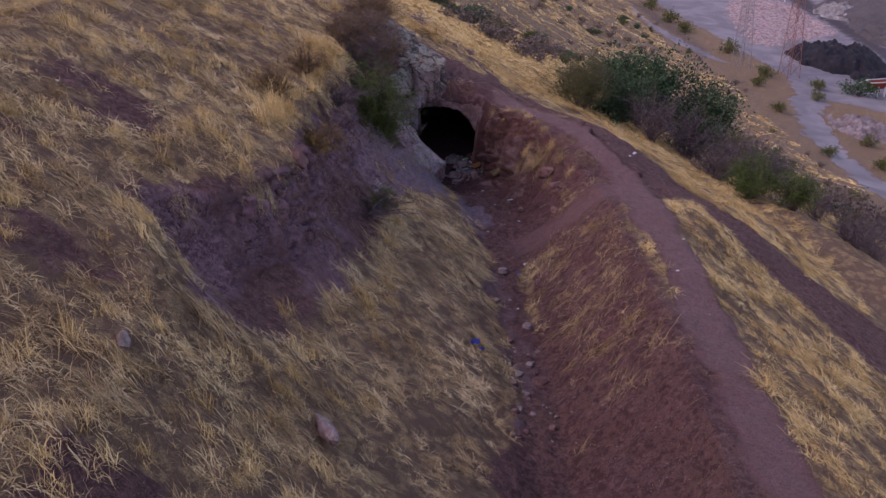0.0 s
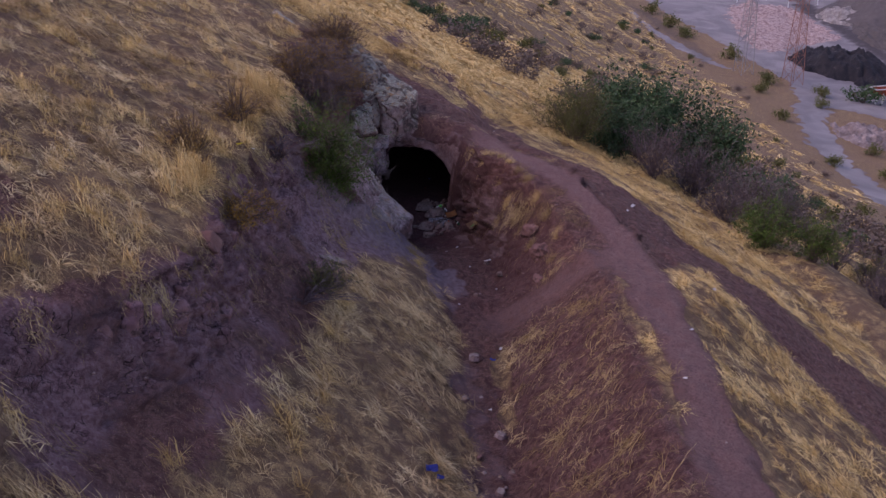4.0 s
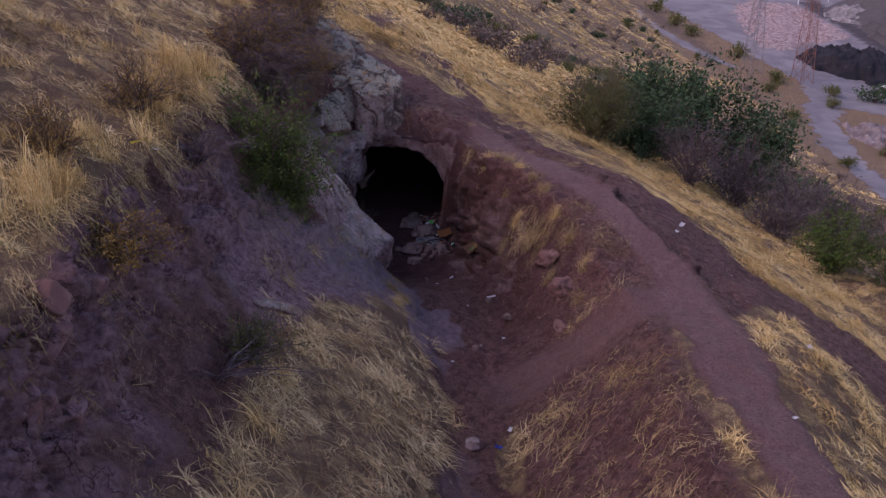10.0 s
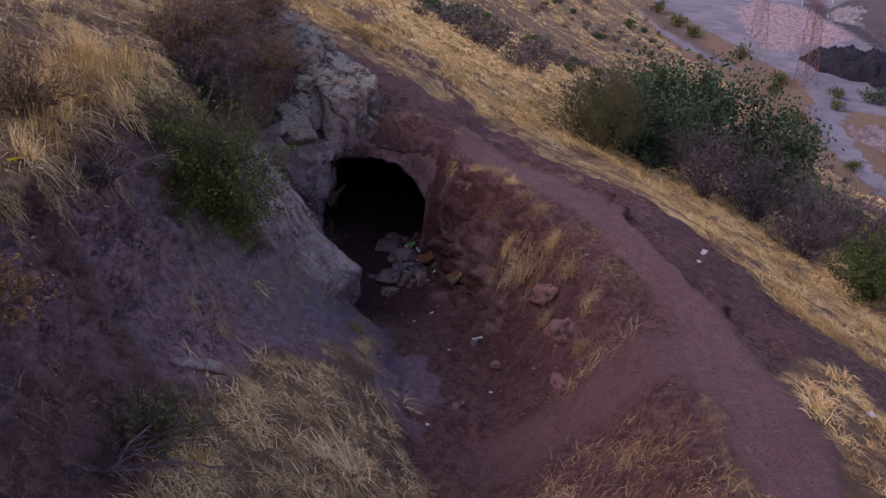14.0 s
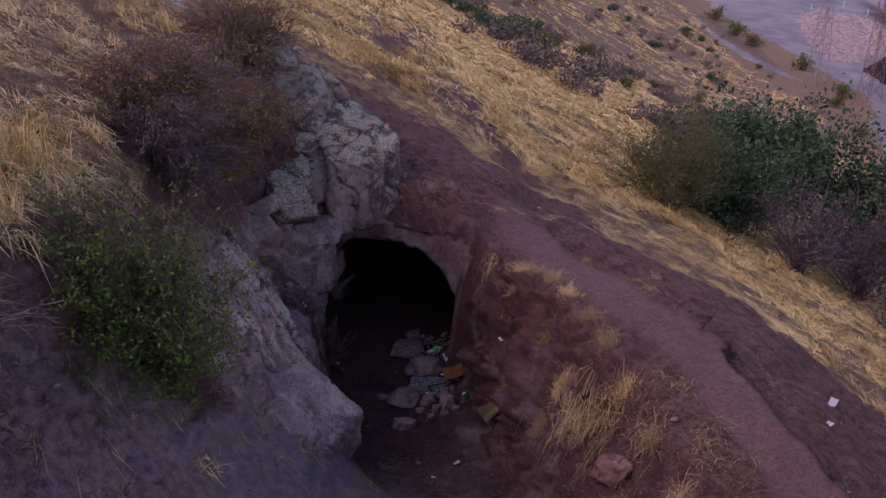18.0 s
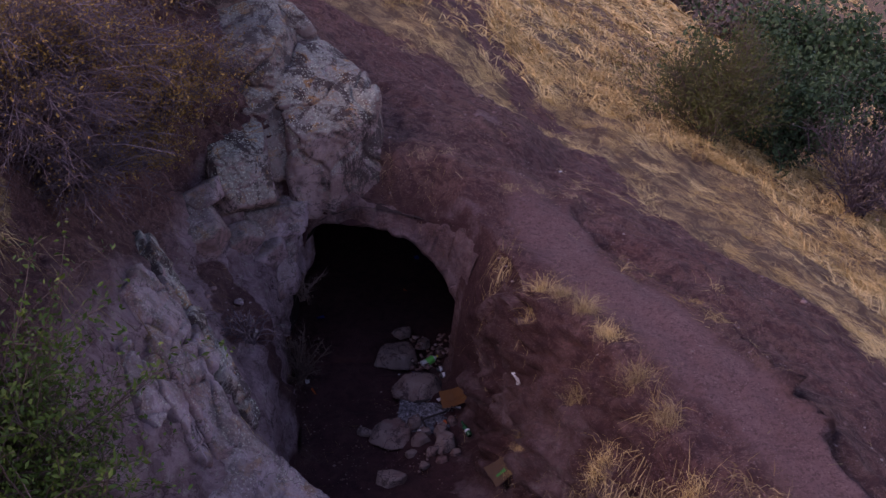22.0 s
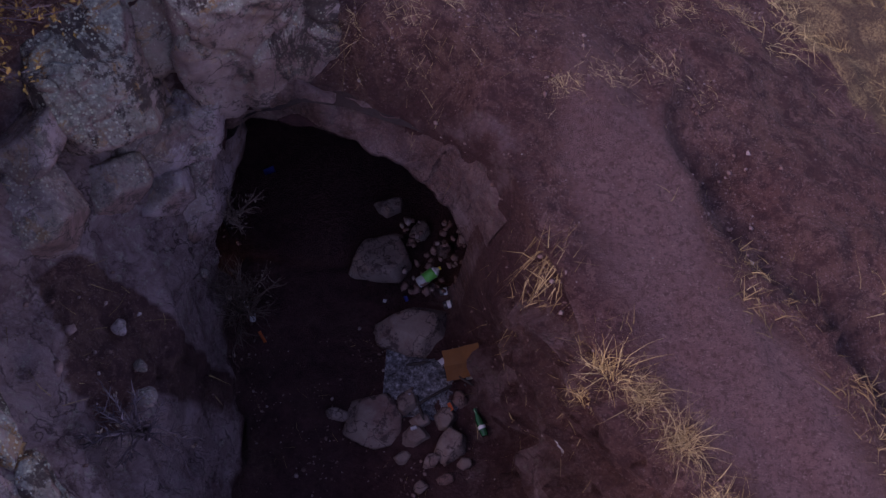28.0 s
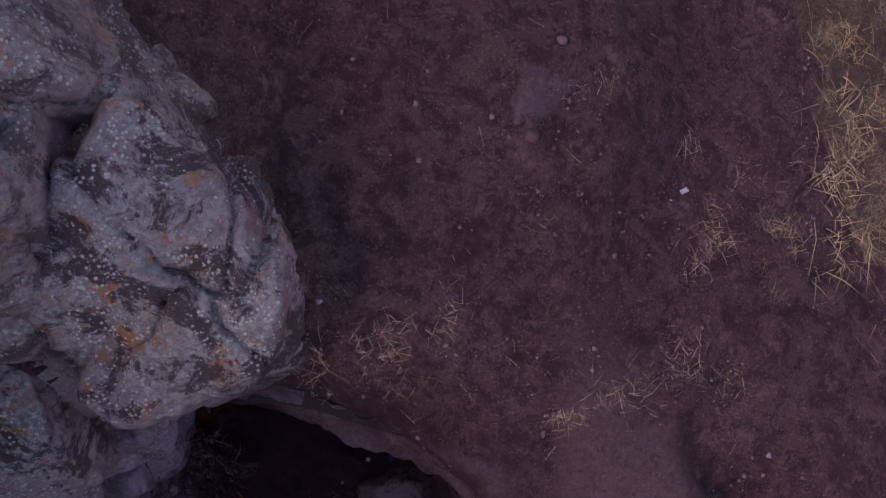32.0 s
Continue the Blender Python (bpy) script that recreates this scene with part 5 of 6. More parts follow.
# stones on the floor of the cave mouth
for x, y, sx, sy, sz, rz, sd in ((0.63, 31.27, 0.27, 0.18, 0.12, 10, 151), (0.31, 31.92, 0.23, 0.20, 0.10, 40, 157), (0.40, 30.54, 0.20, 0.20, 0.07, 0, 163), (0.71, 30.39, 0.10, 0.08, 0.06, 20, 167),
                                 (0.99, 30.33, 0.13, 0.10, 0.08, 60, 173), (0.95, 30.55, 0.10, 0.07, 0.06, 80, 179), (0.75, 30.51, 0.09, 0.06, 0.05, 15, 181), (0.42, 29.72, 0.18, 0.09, 0.08, -12, 191),
                                 (0.07, 30.54, 0.09, 0.06, 0.04, 0, 193), (0.62, 30.22, 0.07, 0.05, 0.04, 30, 197), (1.05, 30.70, 0.08, 0.06, 0.05, 110, 199), (0.63, 30.66, 0.11, 0.07, 0.05, 70, 211), (0.86, 30.20, 0.08, 0.06, 0.05, 50, 213), (0.98, 30.05, 0.07, 0.05, 0.05, 20, 217),
                                 (1.12, 30.18, 0.06, 0.05, 0.04, 70, 219), (0.78, 29.98, 0.06, 0.05, 0.04, 10, 221), (0.35, 32.45, 0.10, 0.08, 0.06, 10, 225), (0.62, 32.2, 0.09, 0.08, 0.06, 40, 231), (0.85, 32.05, 0.08, 0.06, 0.06, 80, 233),
                                 (1.6, 25.5, 0.07, 0.06, 0.05, 0, 223), (2.2, 26.6, 0.09, 0.07, 0.05, 10, 227), (1.9, 27.5, 0.06, 0.06, 0.04, 0, 229)):
    cobble("stone", "flat angular grey-brown stone lying on the earth floor", (x, y, (gz(x, y) if y < 31.4 else -0.04) + sz * 0.6), (sx * 1.05, sy * 1.05, sz), rz, sd, FLOOR_STONE, "loose stones on the floor", (0, 4))


def pebbles(name, label, x, y, lo, hi, seed, material, height=ground):
    """Small loose stones, too many to count, in one mesh."""
    rng = np.random.RandomState(seed)
    n = len(x)
    r = np.exp(rng.uniform(math.log(lo), math.log(hi), n))
    shape = np.array([(1, 0, 0), (0, 1, 0), (-1, 0, 0), (0, -1, 0), (0, 0, 1), (0, 0, -0.6), (0.7, 0.7, 0.5), (-0.7, 0.6, 0.5), (-0.6, -0.7, 0.5), (0.6, -0.7, 0.5)])
    tri = np.array([(0, 6, 9), (0, 1, 6), (1, 7, 6), (1, 2, 7), (2, 8, 7), (2, 3, 8), (3, 9, 8), (3, 0, 9), (6, 7, 4), (7, 8, 4), (8, 9, 4), (9, 6, 4), (0, 5, 1), (1, 5, 2), (2, 5, 3), (3, 5, 0)])
    co = shape[None] * rng.uniform(0.6, 1.2, (n, 10, 3)) * np.stack([r, r * rng.uniform(0.6, 1, n), r * rng.uniform(0.35, 0.7, n)], -1)[:, None]
    a = rng.uniform(0, math.tau, n)
    c, s = np.cos(a)[:, None], np.sin(a)[:, None]
    co = np.stack([co[..., 0] * c - co[..., 1] * s + x[:, None], co[..., 0] * s + co[..., 1] * c + y[:, None], co[..., 2] + (height(x, y) + 0.15 * r)[:, None]], -1)
    me = bpy.data.meshes.new(name)
    q = (np.arange(n)[:, None, None] * 10 + tri[None]).reshape(-1)
    me.vertices.add(n * 10)
    me.vertices.foreach_set("co", co.astype(np.float32).ravel())
    me.loops.add(len(q))
    me.loops.foreach_set("vertex_index", q.astype(np.int32))
    me.polygons.add(len(q) // 3)
    me.polygons.foreach_set("loop_start", np.arange(0, len(q), 3, dtype=np.int32))
    me.update(calc_edges=True)
    me.materials.append(material)
    return tagged(new(name, me), label, "pebbles", kind="stuff")


def pebble_material():
    g = Graph("pebble", 0.9)
    return g.done(g.mix(g.ramp(g.noise(60), (0.45, 0.0), (0.6, 0.5)), g.ramp(g.island(), (0.0, (0.10, 0.055, 0.05)), (0.5, (0.20, 0.12, 0.11)), (0.9, (0.25, 0.18, 0.175)), (1.0, (0.36, 0.30, 0.29))), (0.13, 0.075, 0.065)))


PEBBLE = pebble_material()


def bare_chance(x, y):
    b, p, _, _ = zones(x, y)
    return np.clip(b + p, 0, 1) * (0.15 + 0.85 * clumpy(x, y, 0.9, 0.4, 0.7, 93)) * (1 - 0.6 * p) * ~((y > 31.3) & (y < 32.3) & (x > -0.85) & (x < line_x("bank", y) + 0.1))


pebbles("pebbles", "loose reddish and grey pebbles on bare earth", *scatter(-5.5, 10, 8, 37, 46, bare_chance, 201), 0.006, 0.024, 202, PEBBLE)
pebbles("pebbles", "fine crumbs of earth and grit above the cave", *scatter(-1.2, 5, 27, 36.5, 170, bare_chance, 209), 0.005, 0.013, 210, PEBBLE)
pebbles("pebbles", "fist-sized loose stones on bare earth", *scatter(-5.5, 10, 8, 37, 0.7, bare_chance, 203), 0.025, 0.06, 204, PEBBLE)
px_, py_ = scatter(0.45, 1.05, 31.55, 32.3, 170, lambda x, y: (x > 0.55 - 0.4 * (y - 31.6)) * 1.0, 205)
pebbles("rubble", "heap of broken stones inside the cave", px_, py_, 0.02, 0.06, 206, PEBBLE, lambda x, y: 0.03 + np.clip(0.3 * (x - 0.55), 0, 1))
grass("straw_litter", "broken straws and twigs scattered on bare earth", *scatter(-5, 9, 10, 37, 14, bare_chance, 207), 3, 0.16, 0.0034, BROWN_GRASS, 0.10, 0.2, 0.15, 8)
grass("gravel_straw", "thin dry wisps on the scarp face", *scatter(-5, 0.4, 14, 29, 14, lambda x, y: soft(SCARP, x, y) * clumpy(x, y, 0.7, 0.48, 0.7, 95), 208), 14, 0.22, 0.0055, BROWN_GRASS, 0.4, 0.6, 0.10, 9)


# ---------------------------------------------------------------- shrubs
def tube_mesh(name, lines, radii, material, sides=3):
    """Thin tapering stems along polylines (n, k, 3), one mesh."""
    n, k, _ = lines.shape
    d = np.gradient(lines, axis=1)
    d /= np.maximum(np.linalg.norm(d, axis=2), 1e-6)[..., None]
    ref = np.where(np.abs(d[..., 2:3]) < 0.9, np.array([0, 0, 1.0]), np.array([1.0, 0, 0]))
    u = np.cross(d, ref)
    u /= np.maximum(np.linalg.norm(u, axis=2), 1e-6)[..., None]
    w = np.cross(d, u)
    taper = np.linspace(1, 0.25, k)[None, :, None]
    ring = [lines + (radii[:, None, None] * taper) * (math.cos(math.tau * s / sides) * u + math.sin(math.tau * s / sides) * w) for s in range(sides)]
    co = np.stack(ring, 2).reshape(-1, 3)
    base = np.arange(n)[:, None, None] * k * sides + np.arange(k - 1)[None, :, None] * sides
    s0, s1 = np.arange(sides)[None, None], (np.arange(sides)[None, None] + 1) % sides
    q = np.stack([base + s0, base + s1, base + s1 + sides, base + s0 + sides], -1).reshape(-1)
    me = bpy.data.meshes.new(name)
    me.vertices.add(len(co))
    me.vertices.foreach_set("co", co.astype(np.float32).ravel())
    me.loops.add(len(q))
    me.loops.foreach_set("vertex_index", q.astype(np.int32))
    me.polygons.add(len(q) // 4)
    me.polygons.foreach_set("loop_start", np.arange(0, len(q), 4, dtype=np.int32))
    me.polygons.foreach_set("use_smooth", np.ones(len(q) // 4, bool))
    me.update(calc_edges=True)
    me.materials.append(material)
    return me


def leaf_mesh(name, at, size, rng, material, narrow=0.45):
    """Small pointed, folded leaves at the given places, one mesh."""
    n = len(at)
    a = rng.normal(0, 1, (n, 3))
    a /= np.linalg.norm(a, axis=1)[:, None]
    b = np.cross(a, rng.normal(0, 1, (n, 3)))
    b /= np.maximum(np.linalg.norm(b, axis=1), 1e-6)[:, None]
    c = np.cross(a, b)
    s = (size * rng.uniform(0.6, 1.4, n))[:, None]
    co = np.stack([at - a * s * 0.5, at + b * s * narrow * 0.5 + c * s * 0.1, at + a * s * 0.5, at - b * s * narrow * 0.5 + c * s * 0.1], 1).reshape(-1, 3)
    me = bpy.data.meshes.new(name)
    me.vertices.add(n * 4)
    me.vertices.foreach_set("co", co.astype(np.float32).ravel())
    me.loops.add(n * 6)
    i = np.arange(n)[:, None] * 4
    me.loops.foreach_set("vertex_index", np.concatenate([i, i + 1, i + 2, i, i + 2, i + 3], 1).astype(np.int32).ravel())
    me.polygons.add(n * 2)
    me.polygons.foreach_set("loop_start", np.arange(0, n * 6, 3, dtype=np.int32))
    me.update(calc_edges=True)
    me.materials.append(material)
    return me


def shrub(name, label, x, y, height, spread, stems, twigs, leaves, leaf, leaf_mat, twig_mat, seed, droop=0.0, lean=(0, 0), thick=0.014, tips=0.35, narrow=0.45, z=None, category="shrub", group="", low=0.3):
    """Stems that fan out from one root, finer twigs on them, and leaves round the twigs."""
    rng = np.random.RandomState(seed)
    root = new(name)
    root.location = (x, y, gz(x, y) - 0.05 if z is None else z)
    k = 7
    s = np.linspace(0, 1, k)
    a = rng.uniform(0, math.tau, stems)
    out = spread * np.sqrt(rng.uniform(0.02, 1, stems))
    up = height * np.sqrt(np.clip(1.05 - (out / spread) ** 2 * 0.75, 0.1, 1)) * rng.uniform(0.55, 1.0, stems)
    start = np.column_stack([rng.normal(0, spread * 0.07, stems), rng.normal(0, spread * 0.07, stems), np.zeros(stems)])
    h = np.column_stack([np.cos(a) * out + lean[0], np.sin(a) * out + lean[1]])
    main = np.zeros((stems, k, 3))
    main[..., :2] = start[:, None, :2] + h[:, None] * (s ** 1.25)[None, :, None]
    main[..., 2] = up[:, None] * ((1 + droop) * s - droop * s ** 2.6)[None]
    main += np.cumsum(rng.normal(0, 0.035 * height, (stems, k, 3)), 1) * s[None, :, None]
    pick = rng.randint(0, stems, twigs)
    f = rng.uniform(low, 1.0, twigs)
    i0 = np.minimum((f * (k - 1)).astype(int), k - 2)
    fr = (f * (k - 1) - i0)[:, None]
    foot = main[pick, i0] * (1 - fr) + main[pick, i0 + 1] * fr
    go = main[pick, i0 + 1] - main[pick, i0]
    go /= np.maximum(np.linalg.norm(go, axis=1), 1e-6)[:, None]
    go = go + rng.normal(0, 0.75, (twigs, 3)) + np.array([0, 0, 0.25 - 0.6 * droop])
    ln = height * rng.uniform(0.10, 0.32, twigs)
    go = go / np.linalg.norm(go, axis=1)[:, None] * ln[:, None]
    fine = foot[:, None] + go[:, None] * np.linspace(0, 1, 4)[None, :, None] + np.cumsum(rng.normal(0, 0.02 * height, (twigs, 4, 3)), 1) * np.linspace(0, 1, 4)[None, :, None]
    fine[..., 2] = np.maximum(fine[..., 2], 0.02)
    part("branchwork", tube_mesh("branchwork", main, thick * rng.uniform(0.6, 1.3, stems), twig_mat, 3), None, root)["kind"] = "stuff"
    part("twig_tangle", tube_mesh("twig_tangle", fine, thick * 0.42 * rng.uniform(0.6, 1.3, twigs), twig_mat), None, root)["kind"] = "stuff"
    if leaves:
        on = rng.randint(0, twigs, leaves)
        g = rng.uniform(0.15, 1.05, leaves) ** 0.8 * 3
        j = np.minimum(g.astype(int), 2)
        gr = (g - j)[:, None]
        at = fine[on, j] * (1 - gr) + fine[on, j + 1] * gr + rng.normal(0, leaf * tips * 2, (leaves, 3))
        at[:, 2] = np.maximum(at[:, 2], 0.03)
        part("foliage", leaf_mesh("foliage", at, leaf, rng, leaf_mat, narrow), None, root)["kind"] = "stuff"
    return tagged(root, label, category, group)


shrub("green_shrub", "dense small-leaved green shrub on bare earth beside the cave", -1.9, 26.55, 2.55, 0.8, 90, 1700, 26000, 0.05, LEAF, BROWN_TWIG, 401, lean=(0.0, -0.2), z=1.95, low=0.08, droop=0.35)
shrub("brush", "arching grey-twigged shrub with ochre seed heads", -3.0, 30.5, 1.25, 1.25, 150, 3000, 9500, 0.034, OCHRE_LEAF, GREY_TWIG, 403, thick=0.009, droop=0.9, lean=(0.6, -0.3))
shrub("brush", "leafless violet-grey brush hanging down over the rock face", -2.65, 29.8, 0.9, 0.95, 120, 2400, 900, 0.03, OCHRE_LEAF, GREY_TWIG, 404, thick=0.009, droop=1.0, lean=(0.4, -0.2))
shrub("brush", "ochre-tipped dry shrub above the rocks", -2.25, 31.7, 1.1, 0.85, 80, 1500, 9000, 0.034, OCHRE_LEAF, GREY_TWIG, 405, thick=0.009, droop=0.5, lean=(0.3, -0.2))
shrub("brush", "dry brown brush among the upper rocks", -2.3, 33.2, 1.2, 1.05, 100, 1800, 6000, 0.03, OCHRE_LEAF, BROWN_TWIG, 407, droop=0.4)
shrub("brush", "greyish bare brush over the boulders", -2.0, 32.4, 0.9, 0.75, 60, 1000, 500, 0.040, DRY_LEAF, GREY_TWIG, 409, thick=0.009, droop=0.8, lean=(0.1, -0.2), z=3.3)
shrub("brush", "olive-brown upright dry shrub in straw grass", -3.75, 22.2, 0.9, 0.5, 44, 500, 3000, 0.03, OCHRE_LEAF, BROWN_TWIG, 411, lean=(-0.1, 0.1))
shrub("brush", "yellowish-olive shrub hanging on the scarp edge", -2.85, 21.4, 0.65, 0.6, 44, 500, 3600, 0.036, OCHRE_LEAF, GREY_TWIG, 413, droop=0.6, lean=(0.25, -0.15))
shrub("brush", "small olive shrub with pale bare branches on the slope", -1.55, 22.0, 0.75, 0.5, 26, 300, 2600, 0.034, OLIVE_LEAF, GREY_TWIG, 415, lean=(0.2, -0.1))
shrub("brush", "bare pale branching twigs leaning down the slope", -1.75, 21.3, 0.55, 0.75, 16, 120, 0, 0.03, DRY_LEAF, GREY_TWIG, 417, droop=0.5, lean=(0.5, -0.3))
shrub("brush", "tangled bare grey stems under the scarp edge", -2.6, 24.6, 0.6, 0.7, 26, 240, 200, 0.03, DRY_LEAF, GREY_TWIG, 419, droop=0.8, lean=(0.3, -0.2))
shrub("brush", "dry twiggy plant at the cave jamb", -0.80, 31.35, 0.75, 0.3, 24, 300, 260, 0.03, DRY_LEAF, BROWN_TWIG, 421, z=0.0)
shrub("brush", "dry rusty twigs growing from the cave wall", -0.80, 31.8, 0.5, 0.25, 14, 160, 200, 0.03, DRY_LEAF, BROWN_TWIG, 423, z=0.9)
shrub("brush", "dry wisps in a crack of the rock bench", -0.95, 29.9, 0.35, 0.35, 24, 220, 100, 0.03, DRY_LEAF, GREY_TWIG, 425, droop=0.7, z=1.7)
shrub("brush", "brown dry plant in the hillside grass", -3.4, 24.6, 0.9, 0.5, 40, 380, 1200, 0.04, OCHRE_LEAF, BROWN_TWIG, 427)
shrub("brush", "violet-grey twiggy brush hanging over the tilted rock beds", -2.4, 29.8, 0.7, 0.8, 110, 2200, 800, 0.03, OCHRE_LEAF, GREY_TWIG, 428, thick=0.008, droop=0.9, lean=(0.25, -0.1))
shrub("brush", "ochre-leaved small shrub at the top of the rock beds", -2.25, 31.05, 0.55, 0.45, 50, 700, 4200, 0.032, OCHRE_LEAF, GREY_TWIG, 430, thick=0.008, droop=0.6, lean=(0.2, -0.15))
# thicket on the outer slope
shrub("broom_shrub", "olive-green broom-like shrub in golden grass", 5.45, 39.2, 2.2, 1.35, 90, 900, 15000, 0.075, OLIVE_LEAF, BROWN_TWIG, 431, narrow=0.2, tips=0.5)
shrub("leafy_bush", "large dark green leafy bush with open crown", 8.6, 43.6, 3.9, 2.0, 46, 520, 15000, 0.14, DARK_LEAF, BROWN_TWIG, 433, thick=0.025, tips=0.6, narrow=0.55)
shrub("leafy_bush", "dark green leafy bush with gaps in its crown", 11.3, 43.4, 3.6, 2.0, 40, 420, 11000, 0.13, DARK_LEAF, BROWN_TWIG, 435, thick=0.025, tips=0.6, narrow=0.55)
shrub("leafy_bush", "low dark green leafy bush behind bare thorn brush", 7.3, 40.6, 2.3, 1.3, 44, 480, 12000, 0.10, DARK_LEAF, BROWN_TWIG, 437, thick=0.02, tips=0.5)
for x, y, h, r, sd in ((8.2, 38.6, 2.1, 1.3, 441), (9.9, 39.3, 2.4, 1.5, 443), (11.7, 38.9, 2.3, 1.5, 445), (10.6, 37.2, 1.7, 1.2, 447), (13.4, 39.8, 2.2, 1.5, 449)):
    shrub("thorn_bush", "leafless grey-violet thorn bush, a dense tangle of twigs", x, y, h, r, 60, 800, 1500, 0.07, DRY_LEAF, GREY_TWIG, sd, thick=0.016, group="thorn bushes of the thicket")
shrub("green_shrub", "rounded olive-green shrub in golden grass", 10.9, 33.6, 1.7, 1.05, 60, 700, 8000, 0.06, LEAF, BROWN_TWIG, 451)
shrub("green_shrub", "small olive-green shrub lower on the grassy slope", 12.3, 33.2, 1.5, 0.9, 50, 560, 5000, 0.06, LEAF, BROWN_TWIG, 453)
for x, y, h, r, sd, m in ((14.5, 36.8, 1.8, 1.2, 461, 0), (16.5, 38.5, 1.6, 1.1, 463, 1), (15.2, 33.0, 1.5, 1.1, 465, 0), (17.3, 34.6, 1.5, 1.1, 467, 0), (13.6, 30.6, 1.3, 0.9, 469, 0), (16.0, 29.6, 1.4, 1.0, 471, 1), (18.8, 41.5, 1.7, 1.2, 473, 0),
                          (16.6, 45.0, 1.8, 1.3, 475, 1), (20.5, 37.6, 1.5, 1.1, 477, 0), (14.6, 44.5, 1.6, 1.1, 479, 0)):
    shrub("thorn_bush", "grey twiggy half-bare bush on the grassy slope", x, y, h, r, 46, 620, 1400 if m else 500, 0.07, OLIVE_LEAF if m else DRY_LEAF, GREY_TWIG, sd, group="bushes down the slope")

# scattered shrubs of the far hillside
KINDS = [("dry_bush", "dark leafless bush on the far hillside", DRY_LEAF, BROWN_TWIG, 350), ("dry_bush", "brownish-grey bush on the far hillside", DRY_LEAF, GREY_TWIG, 500),
         ("far_bush", "dark green bush on the far hillside", DARK_LEAF, BROWN_TWIG, 800), ("far_bush", "olive bush on the far hillside", OLIVE_LEAF, BROWN_TWIG, 700)]
rng = random.Random(77)
protos = []
for k, (nm, lb, lm, tm, lv) in enumerate(KINDS):
    protos.append(shrub(nm, lb, 3.0 + 6 * k, 62.0 + 3 * k, 1.5, 1.1, 9, 34, lv, 0.17, lm, tm, 500 + k, thick=0.03, tips=0.6, narrow=0.6, group="bushes on the far hillside"))
made = 0
while made < 430:
    y = 48 + 250 * rng.random() ** 1.5
    x = rng.uniform(-14, 74) if y > 110 else rng.uniform(-12, 46)
    hz = float(hill(x, y))
    if hz < -49.0 or (y < 60 and x < 9) or float(0.5 + 0.5 * fbm(x / 14.0, y / 22.0, 2, 97)) < rng.uniform(0.15, 0.7):
        continue
    kind = protos[rng.choice((0, 0, 0, 1, 1, 1, 2, 3))]
    s = rng.uniform(0.55, 1.25)
    copy_thing(kind, pose(x, y, gz(x, y) - 0.05, 0, 0, rng.uniform(0, 360)) @ Matrix.Diagonal((s * rng.uniform(0.9, 1.4), s * rng.uniform(0.9, 1.4), s, 1)))
    made += 1
for x, y, s in ((1.9, 72.9, 0.6), (0.6, 75.5, 0.7), (-0.6, 79, 0.7), (2.9, 71.2, 0.5), (-1.6, 83, 0.6), (4.4, 80.5, 0.5)):
    copy_thing(protos[2], pose(x, y, gz(x, y), 0, 0, 40 * x) @ Matrix.Diagonal((s * 1.2, s, s, 1)))
for x, y, s in ((97.5, 232, 3.0), (74, 262, 2.4), (77, 238, 2.0), (68, 285, 2.2), (66, 298, 2.4), (64, 318, 2.5), (88, 233, 1.8), (84, 222, 1.5), (70, 205, 1.6), (71, 178, 1.4), (72, 228, 1.6), (80, 175, 1.6), (83, 190, 1.5)):
    copy_thing(protos[2 if s > 2.5 else 3], pose(x, y, gz(x, y), 0, 0, 40 * x) @ Matrix.Diagonal((s * 1.3, s, s, 1)))


# ---------------------------------------------------------------- grass tufts that can be told apart
def tuft(x, y, size, seed, material=None, label="straw-coloured grass tuft growing on the earth bank"):
    rng = np.random.RandomState(seed)
    n = 320
    a = rng.uniform(0, math.tau, n)
    lean = np.column_stack([np.cos(a), np.sin(a), np.zeros(n)]) * rng.uniform(0.25, 0.9, n)[:, None]
    base = np.column_stack([x + rng.normal(0, 0.06, n), y + rng.normal(0, 0.06, n), np.zeros(n)])
    base[:, 2] = ground(base[:, 0], base[:, 1]) - 0.02
    ob = blade_mesh("grass_tuft", base, lean, 0.85 * size * rng.uniform(0.4, 1.1, n), 0.0028 * rng.uniform(0.6, 1.4, n), rng.uniform(0.6, 1.3, n), rng.uniform(0.3, 0.8, n), np.zeros((n, 3)), material or PALE_GRASS, False, rng.uniform(0.2, 1, n))
    return tagged(ob, label, "grass tuft", group="tufts on the cutting", kind="stuff")


for k, (x, y, s) in enumerate(((1.92, 30.3, 0.42), (2.15, 30.15, 0.3), (2.38, 29.9, 0.4), (2.55, 29.5, 0.3), (2.25, 29.2, 0.3), (2.75, 28.9, 0.38), (2.45, 28.5, 0.32), (2.95, 28.4, 0.3), (2.6, 27.9, 0.34), (3.1, 27.8, 0.28),
                               (3.3, 27.0, 0.32), (2.9, 26.6, 0.28), (3.45, 26.2, 0.3), (3.3, 25.6, 0.3), (2.2, 28.4, 0.28), (1.75, 29.4, 0.2), (0.1, 27.0, 0.35), (0.35, 26.6, 0.3), (0.25, 26.2, 0.3), (-0.35, 28.7, 0.3))):
    tuft(x, y, s, 600 + k, BROWN_GRASS if k % 3 else GOLD_GRASS)
